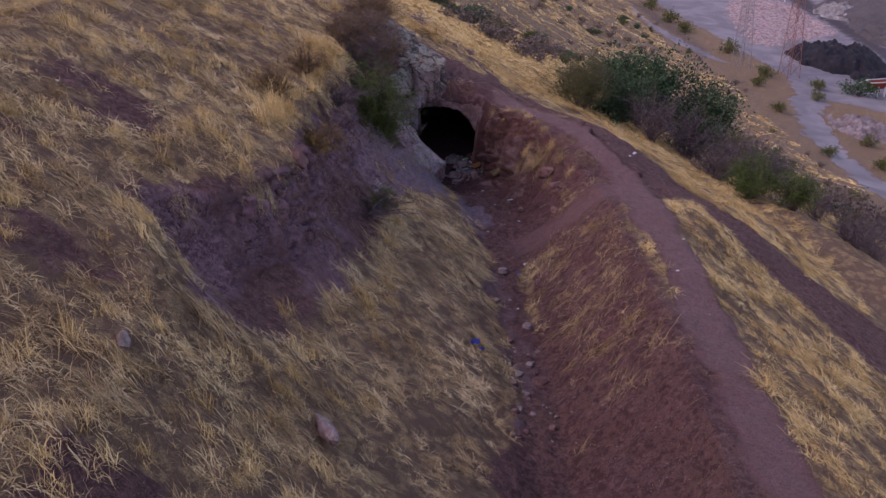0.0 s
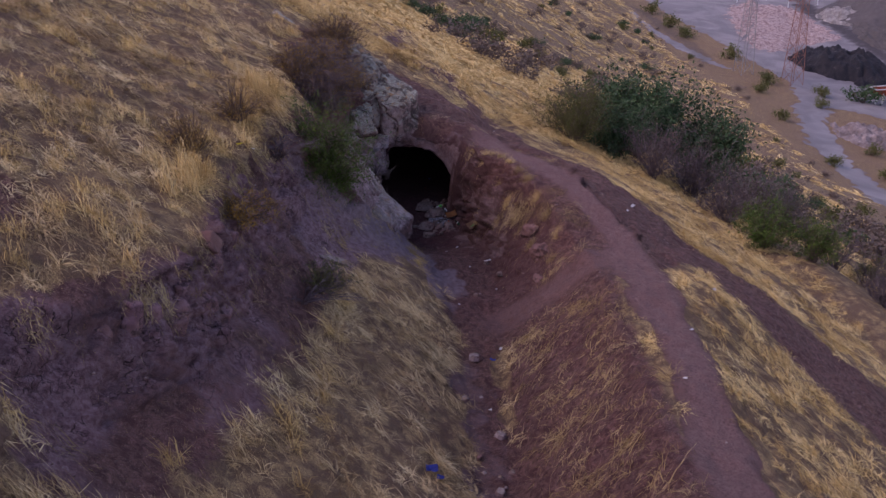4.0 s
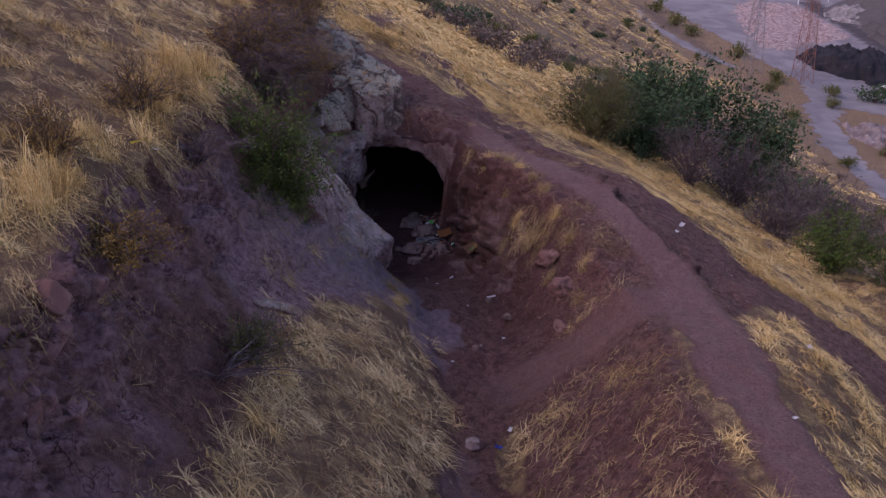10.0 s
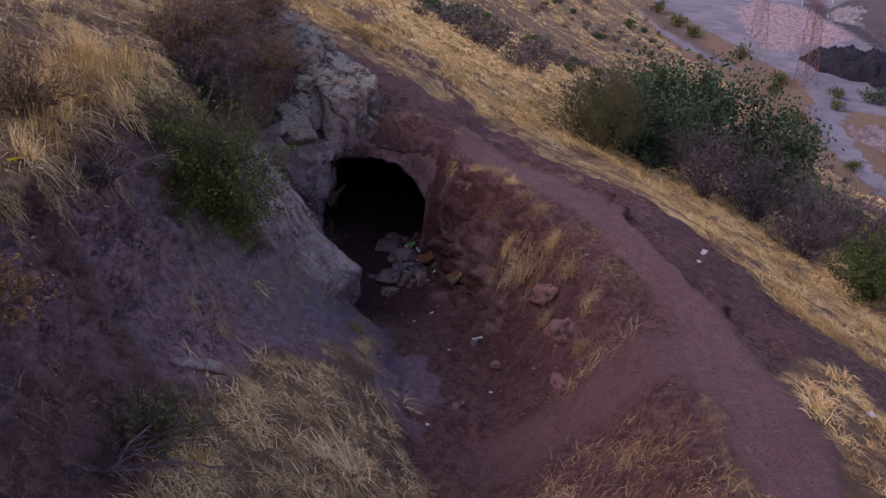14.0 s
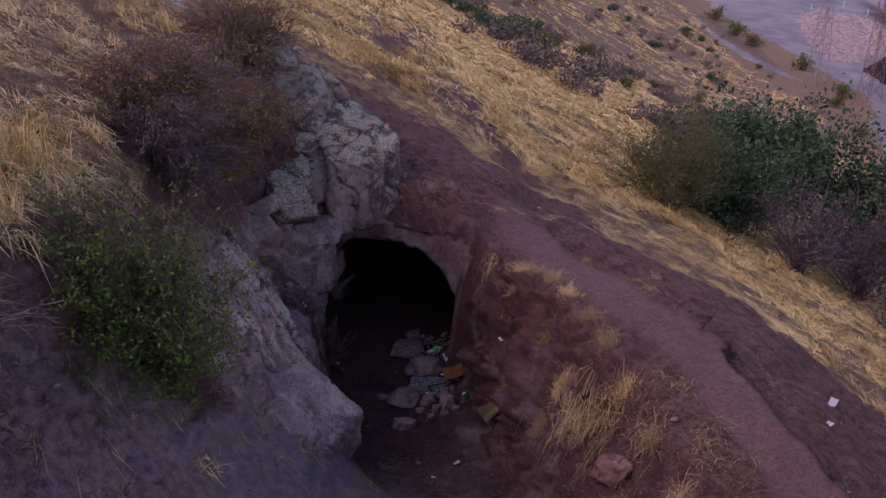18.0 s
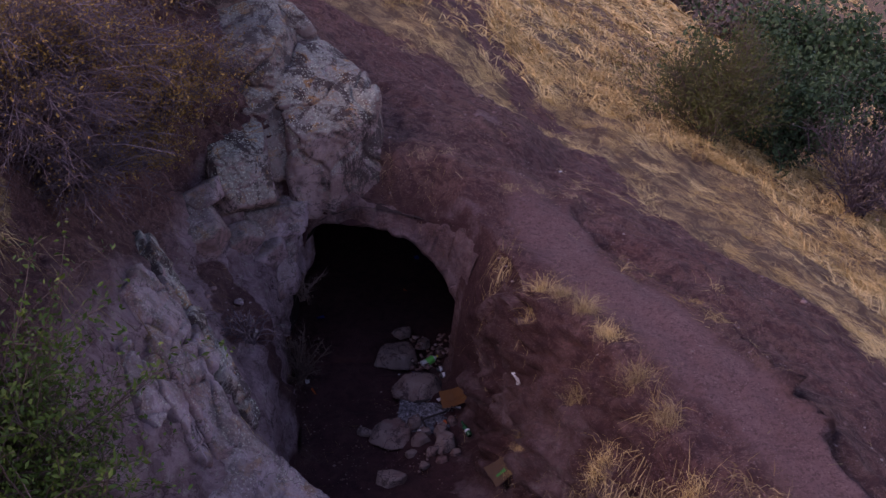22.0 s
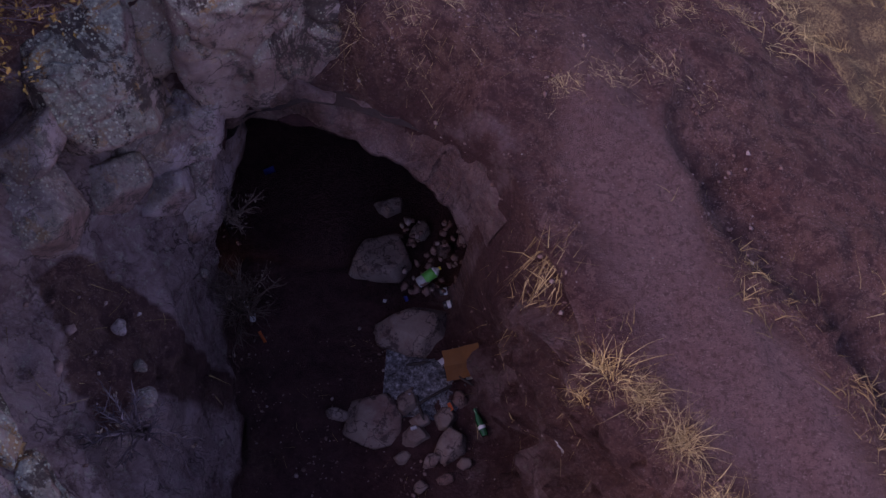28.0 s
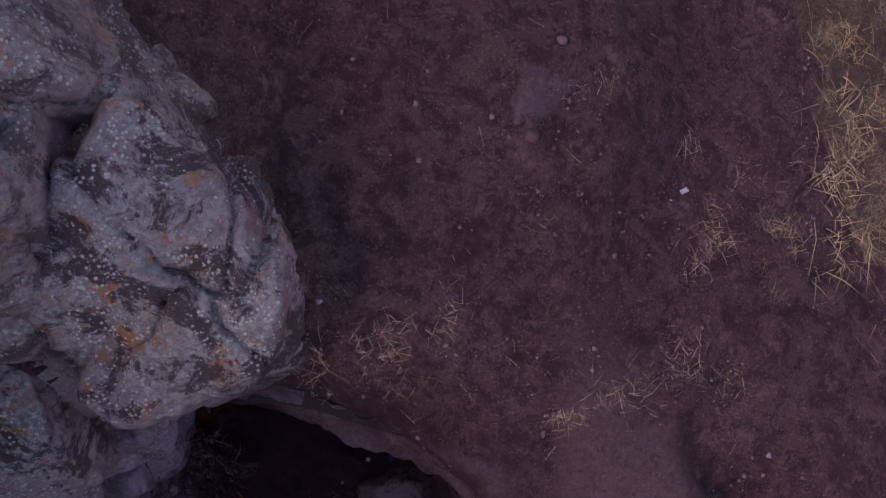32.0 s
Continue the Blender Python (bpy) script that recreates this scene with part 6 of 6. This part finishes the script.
grass("verge_grass", "sparse dry grass wisps on trodden earth above the cave", *scatter(-0.2, 3.2, 32.3, 36.2, 13, lambda x, y: 0.10 * clumpy(x, y, 0.6, 0.5, 0.7, 111) + (0.25 + 0.75 * clumpy(x, y, 0.35, 0.4, 0.6, 112)) * np.maximum(1 - step(0.15, 0.4, np.abs(x - 2.42 - 0.6 * (34 - y))), 0.8 * (1 - step(0.2, 0.45, np.hypot(x - 0.55, (y - 32.65) * 0.8)))), 301), 80, 0.12, 0.0021, PALE_GRASS, 0.3, 0.3, 0.10, 10)
grass("straw_litter", "thin broken straws and rootlets strewn over the earth above the cave", *scatter(-0.3, 3.6, 32.2, 36.4, 22, lambda x, y: 0.4 + 0.6 * clumpy(x, y, 0.7, 0.35, 0.6, 119), 304), 3, 0.15, 0.0027, PALE_GRASS, 0.08, 0.1, 0.12, 16)
grass("wall_grass", "thin dry grass on the earth wall", *scatter(1.5, 4.2, 24.8, 31.2, 52, lambda x, y: clumpy(x, y, 0.5, 0.5, 0.75, 113) * (x > line_x("bank", y) + 0.1) * (1 - step(0.1, 0.4, path_weight(x, y))), 302), 22, 0.2, 0.006, BROWN_GRASS, 0.6, 0.5, 0.08, 11)
grass("straw_mat", "straw swept down over the gravel slope", *scatter(-1.4, 1.1, 19.0, 26.2, 7, lambda x, y: clumpy(x, y, 0.8, 0.35, 0.6, 115) * (1 - soft(TRENCH, x, y)), 303), 50, 0.32, 0.0075, PALE_GRASS, 0.5, 0.45, 0.08, 12)


# ---------------------------------------------------------------- litter
def lathe(name, profile, material, parent=None, label="", seg=20, crush=0.0, seed=0):
    """A turned shape standing on its base: (radius, height) pairs."""
    bm = bmesh.new()
    rings = []
    rng = random.Random(seed)
    for r, h in profile:
        dx, dy = rng.uniform(-crush, crush), rng.uniform(-crush, crush)
        rings.append([bm.verts.new((r * math.cos(math.tau * k / seg) * (1 + rng.uniform(-crush, crush) * 6) + dx, r * math.sin(math.tau * k / seg) + dy, h)) for k in range(seg)])
    for a, b in zip(rings, rings[1:]):
        for k in range(seg):
            bm.faces.new((a[k], a[(k + 1) % seg], b[(k + 1) % seg], b[k])).smooth = True
    bm.faces.new(list(reversed(rings[0])))
    bm.faces.new(rings[-1])
    return part(name, bm, material, parent, label)


def gloss(name, colour, rough=0.15, glass=0.0):
    g = Graph(name, rough)
    g.b.inputs["Transmission Weight"].default_value = glass
    g.b.inputs["Specular IOR Level"].default_value = 0.5
    return g.done(g.mix(g.ramp(g.noise(40), (0.45, 0.0), (0.65, 0.5)), colour, tuple(0.6 * k + 0.03 for k in colour)))


GREEN_PLASTIC = gloss("green_label", (0.05, 0.40, 0.07), 0.3)
CLEAR_PLASTIC = gloss("clear_plastic", (0.62, 0.66, 0.66), 0.2, 0.4)
GREEN_GLASS = gloss("green_glass", (0.015, 0.12, 0.05), 0.08, 0.3)
BLACK_CAN = gloss("black_can", (0.03, 0.03, 0.035), 0.3)
WHITE_PRINT = plain("white_print", (0.62, 0.64, 0.66), 0.5)
CARD = plain("cardboard", (0.30, 0.135, 0.052), 0.85, 0, 0.2, 12)
CARD_PALE = plain("faded_cardboard", (0.22, 0.135, 0.085), 0.85, 0, 0.4, 12)
PAPER = plain("white_paper", (0.68, 0.68, 0.70), 0.8, 0, 0.15)
BLUE = plain("blue_plastic", (0.03, 0.06, 0.35), 0.4)
YELLOW = plain("yellow_plastic", (0.60, 0.50, 0.03), 0.5)
ORANGE = plain("orange_plastic", (0.55, 0.12, 0.03), 0.5)
STEEL = plain("galvanised_steel", (0.30, 0.30, 0.31), 0.55, 0.6, 0.2, 2)
RUST_STEEL = plain("rusty_steel", (0.26, 0.12, 0.09), 0.7, 0.3, 0.2, 2)


def crumple(name, label, x, y, z, size, material, seed, thick=0.004, bend=0.35, turn=None, category="litter", group="litter"):
    """A creased sheet of paper, card or film with thickness."""
    rng = np.random.RandomState(seed)
    n = 7
    bm = bmesh.new()
    vs = [[None] * n for _ in range(n)]
    k1, k2 = rng.normal(0, 1, 2), rng.normal(0, 1, 2)
    for i in range(n):
        for j in range(n):
            u, v = i / (n - 1) - 0.5, j / (n - 1) - 0.5
            h = bend * (abs(u * k1[0] + v * k1[1]) + 0.5 * abs(u * k2[0] + v * k2[1])) + rng.normal(0, 0.03 * bend)
            vs[i][j] = bm.verts.new((u * size[0] + rng.normal(0, 0.01 * size[0]), v * size[1] + rng.normal(0, 0.01 * size[1]), h * size[1]))
    for i in range(n - 1):
        for j in range(n - 1):
            bm.faces.new((vs[i][j], vs[i + 1][j], vs[i + 1][j + 1], vs[i][j + 1]))
    bmesh.ops.solidify(bm, geom=bm.faces[:], thickness=thick)
    ob = part(name, bm, material)
    ob.matrix_world = pose(x, y, z, *(turn or (rng.uniform(-10, 10), rng.uniform(-10, 10), rng.uniform(0, 360))))
    return tagged(ob, label, category, group)


bottle = new("plastic_bottle")
lathe("bottle_body", [(0.02, 0.0), (0.052, 0.01), (0.055, 0.05), (0.05, 0.09), (0.055, 0.10)], CLEAR_PLASTIC, bottle, crush=0.004, seed=1)
lathe("label", [(0.0535, 0.10), (0.056, 0.105), (0.054, 0.17), (0.056, 0.235), (0.053, 0.24)], GREEN_PLASTIC, bottle, "green printed wrapper", crush=0.003, seed=2)
lathe("neck", [(0.053, 0.24), (0.045, 0.265), (0.02, 0.30), (0.014, 0.315)], CLEAR_PLASTIC, bottle, crush=0.002, seed=3)
lathe("cap", [(0.016, 0.312), (0.017, 0.315), (0.017, 0.333), (0.015, 0.335)], YELLOW, bottle, "yellow screw cap")
bottle.matrix_world = pose(0.64, 31.68, 0.06, 80, 0, 128) @ Matrix.Diagonal((0.9, 0.9, 0.72, 1))
tagged(bottle, "crushed clear plastic bottle with a green wrapper", "bottle", "litter")

for x, y, rz, sd in ((0.83, 31.62, 105, 1), (0.87, 31.50, 108, 2)):
    can = new("drink_can")
    lathe("can_body", [(0.026, 0.0), (0.033, 0.008), (0.033, 0.06), (0.031, 0.075), (0.033, 0.09), (0.033, 0.155), (0.027, 0.165)], BLACK_CAN, can, crush=0.002, seed=sd)
    lathe("print_band", [(0.0335, 0.035), (0.0342, 0.037), (0.0342, 0.065), (0.0335, 0.067)], WHITE_PRINT, can, "white printed band")
    can.matrix_world = pose(x, y, 0.05, 84, 0, rz)
    tagged(can, "dark drink can with white print lying on its side", "can", "litter")

glass = new("glass_bottle")
lathe("bottle_body", [(0.025, 0.0), (0.03, 0.006), (0.031, 0.13), (0.028, 0.15), (0.014, 0.185), (0.0125, 0.22), (0.0145, 0.225), (0.0135, 0.235)], GREEN_GLASS, glass)
lathe("label", [(0.0312, 0.06), (0.0318, 0.062), (0.0318, 0.085), (0.0312, 0.087)], WHITE_PRINT, glass, "torn paper label")
glass.matrix_world = pose(1.27, 30.40, gz(1.2, 30.3) + 0.07, 86, 0, 205)
tagged(glass, "green glass bottle lying on its side", "bottle", "litter")

crumple("cardboard", "folded brown cardboard sheet propped on rubbish", 1.07, 30.99, 0.12, (0.31, 0.25), CARD, 11, 0.008, 0.18, (12, -14, 12), "cardboard")
crumple("cardboard", "torn cardboard packaging with a green print", 1.64, 29.50, gz(1.58, 29.50) + 0.06, (0.30, 0.24), CARD_PALE, 12, 0.006, 0.4, (6, -24, 28), "cardboard")
crumple("leaflet", "small green printed piece on cardboard", 1.60, 29.50, gz(1.55, 29.50) + 0.14, (0.12, 0.07), GREEN_PLASTIC, 13, 0.003, 0.15, (6, -20, 28))
for x, y, z, sx, sy, m, sd, nm in ((0.90, 31.0, 0.10, 0.07, 0.05, PAPER, 21, "white paper scrap beside cardboard"), (1.12, 30.88, 0.08, 0.06, 0.04, PAPER, 22, "white plastic scrap on rubbish"), (0.98, 30.62, 0.09, 0.07, 0.03, ORANGE, 23, "orange plastic scrap among stones"),
                                   (0.37, 31.52, 0.03, 0.03, 0.03, PAPER, 24, "small white bottle top on earth"), (0.55, 31.55, 0.04, 0.05, 0.03, BLUE, 25, "blue plastic scrap on earth"), (0.70, 30.42, 0.12, 0.05, 0.03, PAPER, 26, "white wrapper among stones"),
                                   (-0.80, 31.42, 0.05, 0.10, 0.06, PAPER, 27, "pale crumpled wrapper under dry twigs"), (-0.72, 31.30, 0.05, 0.08, 0.05, PAPER, 28, "grey crumpled plastic by the wall"), (-0.62, 31.14, 0.04, 0.11, 0.025, ORANGE, 29, "red-orange plastic strip on earth"),
                                   (0.30, 33.3, 0.07, 0.05, 0.03, ORANGE, 30, "small orange scrap in the cave"), (-0.78, 32.74, -0.03, 0.10, 0.07, BLUE, 31, "blue and white wrapper in the cave"), (0.40, 34.16, 0.06, 0.09, 0.06, BLUE, 32, "blue wrapper deep in the cave"),
                                   (1.2, 28.8, 0, 0.10, 0.04, PAPER, 33, "white paper strip on the earth floor"), (0.92, 28.4, 0, 0.06, 0.04, PAPER, 34, "white scrap on the earth floor"), (1.5, 27.2, 0, 0.05, 0.04, PAPER, 35, "white scrap on the earth floor"), (1.95, 27.6, 0, 0.18, 0.05, PAPER, 36, "white plastic cutlery piece on earth"),
                                   (2.1, 26.0, 0, 0.06, 0.05, PAPER, 37, "white scrap below the bank"), (2.05, 23.2, 0, 0.11, 0.06, PAPER, 38, "white wrapper in the trench"), (1.86, 22.8, 0, 0.12, 0.07, BLUE, 39, "blue drink carton in the trench"), (5.44, 21.1, 0, 0.08, 0.06, PAPER, 40, "white scrap beside the path"),
                                   (6.55, 23.75, 0, 0.14, 0.08, PAPER, 41, "white wrapper in dry grass"), (5.62, 28.4, 0, 0.16, 0.09, PAPER, 42, "white scrap below the path"), (5.35, 27.7, 0, 0.10, 0.07, PAPER, 43, "pale scrap below the path"), (-3.15, 23.72, 0, 0.26, 0.05, YELLOW, 44, "yellow plastic stick in straw grass"),
                                   (-2.95, 23.75, 0, 0.09, 0.05, PAPER, 45, "white scrap in straw grass"), (-6.7, 17.3, 0, 0.10, 0.07, PAPER, 46, "white scrap on the grassy hillside"), (2.35, 33.75, 0, 0.05, 0.03, PAPER, 47, "white scrap on earth above the cave"), (4.9, 19.2, 0, 0.07, 0.05, PAPER, 48, "white scrap on the path"),
                                   (1.75, 21.2, 0, 0.07, 0.05, PAPER, 49, "white scrap in the trench"), (1.2, 25.0, 0, 0.06, 0.05, PAPER, 50, "white scrap on gravel")):
    crumple("scrap", nm, x, y, z or gz(x, y) + 0.03, (sx, sy), m, sd)
for k, (x, y, s) in enumerate(((0.65, 18.3, 0.2), (0.8, 18.22, 0.12))):
    crumple("plastic_bag", "crumpled blue plastic bag in dry grass", x, y, gz(x, y) + 0.06, (s, s * 0.8), BLUE, 60 + k, 0.004, 0.7)


def ash():
    """Spent campfire: a low spread of grey ash flakes and charred sticks."""
    g = Graph("ash", 0.95)
    m = g.done(g.ramp(g.noise(22, 7, 0.8), (0.38, (0.035, 0.032, 0.035)), (0.52, (0.16, 0.16, 0.18)), (0.66, (0.48, 0.49, 0.53))), g.noise(40, 6, 0.8), 1.0, 0.03)
    x, y = np.meshgrid(np.linspace(-0.34, 0.34, 44), np.linspace(-0.30, 0.30, 44))
    r = np.hypot(x / 0.30, y / 0.26) + 0.25 * fbm(x / 0.12, y / 0.12, 2, 5)
    z = 0.06 * (1 - step(0.2, 1.05, r)) + 0.016 * fbm(x / 0.03, y / 0.03, 2, 6) * (r < 0.95) - 0.025 * step(0.9, 1.1, r)
    ob = sheet("ash", x + 0.76, y + 30.83, z + 0.02, np.ones((43, 43), bool), {}, m)
    tagged(ob, "grey-white campfire ash spread between stones", "ash", kind="stuff")
    char = plain("charred_wood", (0.03, 0.026, 0.026), 0.9)
    for k, (px, py, ln, rz) in enumerate(((0.9, 30.95, 0.30, 60), (0.98, 30.8, 0.34, -55), (0.7, 30.7, 0.22, 20), (0.6, 30.95, 0.2, 100))):
        st = lathe("charred_stick", [(0.008, 0), (0.014, 0.02), (0.012, ln * 0.5), (0.013, ln * 0.8), (0.006, ln)], char, seg=8, crush=0.003, seed=k)
        st.matrix_world = pose(px, py, 0.09, 84, 0, rz)
        tagged(st, "charred stick in a spent campfire", "stick", "charred sticks")


ash()


# ---------------------------------------------------------------- the valley: pylons, heaps, hopper
def bar(bm, a, b, w):
    a, b = Vector(a), Vector(b)
    m = (b - a).to_track_quat("Z", "Y").to_matrix().to_4x4()
    bmesh.ops.create_cube(bm, size=1, matrix=Matrix.Translation((a + b) / 2) @ m @ Matrix.Diagonal((w, w, (b - a).length, 1)))


def pylon(label, x, y, base, top, height, arms, material, rz):
    root = new("pylon")
    def corner(k, h):
        s = base + (top - base) * h / height
        return (s / 2 * (1 if k in (0, 3) else -1), s / 2 * (1 if k < 2 else -1), h)
    for k in range(4):
        bm = bmesh.new()
        bar(bm, corner(k, 0), corner(k, height), 0.13)
        part("leg", bm, material, root)
    levels = [height * (1 - (1 - i / 9) ** 1.15) for i in range(10)]
    for h0, h1 in zip(levels, levels[1:]):
        for k in range(4):
            for a, b in ((corner(k, h0), corner((k + 1) % 4, h1)), (corner((k + 1) % 4, h0), corner(k, h1)), (corner(k, h1), corner((k + 1) % 4, h1))):
                bm = bmesh.new()
                bar(bm, a, b, 0.055)
                part("brace", bm, material, root)
    for h in arms:
        for sgn in (-1, 1):
            bm = bmesh.new()
            s = base + (top - base) * h / height
            for yy in (-s / 2, s / 2):
                bar(bm, (sgn * s / 2, yy, h), (sgn * 4.2, 0, h + 0.2), 0.07)
                bar(bm, (sgn * s / 2, yy, h + 1.2), (sgn * 4.2, 0, h + 0.2), 0.07)
            arm = part("cross_arm", bm, material, root)
            part("insulator", cylinder_mesh(0.12, 1.3), WHITE_PRINT, arm).location = (sgn * 4.1, 0, h - 0.6)
    root.matrix_world = pose(x, y, gz(x, y), 0, 0, rz)
    return tagged(root, label, "pylon", "power pylons")


def cylinder_mesh(r, h):
    bm = bmesh.new()
    bmesh.ops.create_cone(bm, cap_ends=True, segments=10, radius1=r, radius2=r * 0.8, depth=h)
    me = bpy.data.meshes.new("insulator")
    bm.to_mesh(me)
    bm.free()
    return me


pylon("grey steel lattice power pylon beside the gravel yard", 73.2, 246.5, 3.4, 1.0, 27, (18.5, 22.5), STEEL, 20)
pylon("rust-red steel lattice power pylon beside the gravel yard", 83.6, 241.5, 3.6, 1.1, 28, (19.5, 23.5), RUST_STEEL, 20)


def heap(name, label, x, y, rx, ry, h, lump, colours, seed, power=1.0):
    g = Graph(name, 0.8)
    m = g.done(g.ramp(g.noise(0.5, 7, 0.75), (0.35, colours[0]), (0.62, colours[1]), (0.72, colours[2])), g.noise(1.4, 6, 0.8), 1.0, 0.4)
    u, v = np.meshgrid(np.linspace(-1.15, 1.15, 90), np.linspace(-1.15, 1.15, 90))
    r = np.maximum(np.hypot(u, v) + 0.13 * fbm(u * 2.2, v * 2.2, 3, seed), 0.0)
    z = h * np.clip(1 - r ** power, 0, 1) + lump * fbm(u * 5, v * 5, 4, seed + 3) * (r < 1)
    px, py = x + u * rx, y + v * ry
    ob = sheet(name, px, py, hill(px, py) + z - 0.5 * step(0.95, 1.15, r) + 0.05, np.ones((89, 89), bool), {}, m)
    return tagged(ob, label, "heap")


heap("coal_mound", "black heap of coal with dusty grey flanks", 104.5, 266, 12.5, 18, 4.2, 1.5, [(0.012, 0.013, 0.020), (0.030, 0.028, 0.034), (0.16, 0.14, 0.14)], 5, 2.2)
heap("stone_mound", "tall dark grey heap of crushed stone", 155, 335, 30, 34, 17, 0.5, [(0.075, 0.068, 0.072), (0.10, 0.092, 0.095), (0.13, 0.12, 0.12)], 9, 1.0)
heap("stone_mound", "low whitish heap of crushed stone in the yard", 131, 335, 9, 12, 3.0, 0.8, [(0.12, 0.11, 0.11), (0.30, 0.29, 0.29), (0.55, 0.53, 0.50)], 12, 1.6)
heap("stone_mound", "low dark heap of rubble along the yard road", 131, 300, 7, 26, 3.0, 0.6, [(0.06, 0.055, 0.058), (0.10, 0.09, 0.09), (0.2, 0.18, 0.17)], 14, 1.6)
heap("rubble_mound", "pale rubble tipped beside the lower road", 87, 202, 7, 8, 2.0, 0.7, [(0.12, 0.09, 0.09), (0.32, 0.27, 0.27), (0.5, 0.46, 0.45)], 16, 1.6)


def hopper():
    """A red loading bin on white legs at the yard's edge."""
    root = new("loading_hopper")
    red, white = plain("red_paint", (0.38, 0.075, 0.04), 0.6, 0, 0.3, 1.0), plain("white_paint", (0.62, 0.60, 0.57), 0.6, 0, 0.3, 1.0)
    bm = bmesh.new()
    lo = [bm.verts.new((sx * 2.4, sy * 0.8, 1.9)) for sx, sy in ((-1, -1), (1, -1), (1, 1), (-1, 1))]
    hi = [bm.verts.new((sx * 3.2, sy * 1.5, 3.6)) for sx, sy in ((-1, -1), (1, -1), (1, 1), (-1, 1))]
    bm.faces.new(lo[::-1])
    for k in range(4):
        bm.faces.new((lo[k], lo[(k + 1) % 4], hi[(k + 1) % 4], hi[k]))
    bmesh.ops.solidify(bm, geom=bm.faces[:], thickness=0.08)
    part("bin", bm, red, root)
    bm = bmesh.new()
    for a, b in (((-3.2, -1.5), (3.2, -1.5)), ((3.2, -1.5), (3.2, 1.5)), ((3.2, 1.5), (-3.2, 1.5)), ((-3.2, 1.5), (-3.2, -1.5))):
        bar(bm, (*a, 3.62), (*b, 3.62), 0.2)
    part("rim", bm, white, root, "white rim")
    for x in (-2.6, -0.9, 0.9, 2.6):
        for y in (-1.0, 1.0):
            bm = bmesh.new()
            bar(bm, (x, y, 0), (x, y * 0.95, 2.6), 0.24)
            part("leg", bm, white, root)
    root.matrix_world = pose(102.5, 233.5, gz(102.5, 233.5), 0, 0, 12)
    tagged(root, "red loading hopper standing on white legs", "hopper")


hopper()


def paint_mark():
    """A splash of white paint that follows the earth wall."""
    k = int(np.argmin((gx0 - 1.66) ** 2 + (gy0 - 30.1) ** 2))
    i, j = k // gx0.shape[1], k % gx0.shape[1]
    u, v = np.meshgrid(np.linspace(-4, 4, 49), np.linspace(-3, 3, 49))
    a, b = np.floor(v).astype(int), np.floor(u).astype(int)
    fa, fb = v - a, u - b

    def at(g):
        return (g[i + a, j + b] * (1 - fb) + g[i + a, j + b + 1] * fb) * (1 - fa) + (g[i + a + 1, j + b] * (1 - fb) + g[i + a + 1, j + b + 1] * fb) * fa

    x, y, z = at(gx1) - 0.012, at(gy1) - 0.005, at(gz1) + 0.008
    w = np.maximum(1 - np.hypot(u / 3.2, v / 1.0), 1 - np.hypot(u / 1.0, (v - 0.4) / 2.2)) + 0.45 * fbm(u / 0.9, v / 0.9, 3, 15)
    keep = (w[:-1, :-1] > 0.66)
    ob = sheet("paint_mark", x, y, z, keep, {}, WHITE_PRINT)
    tagged(ob, "small splash of white paint on the earth wall", "paint mark")


paint_mark()
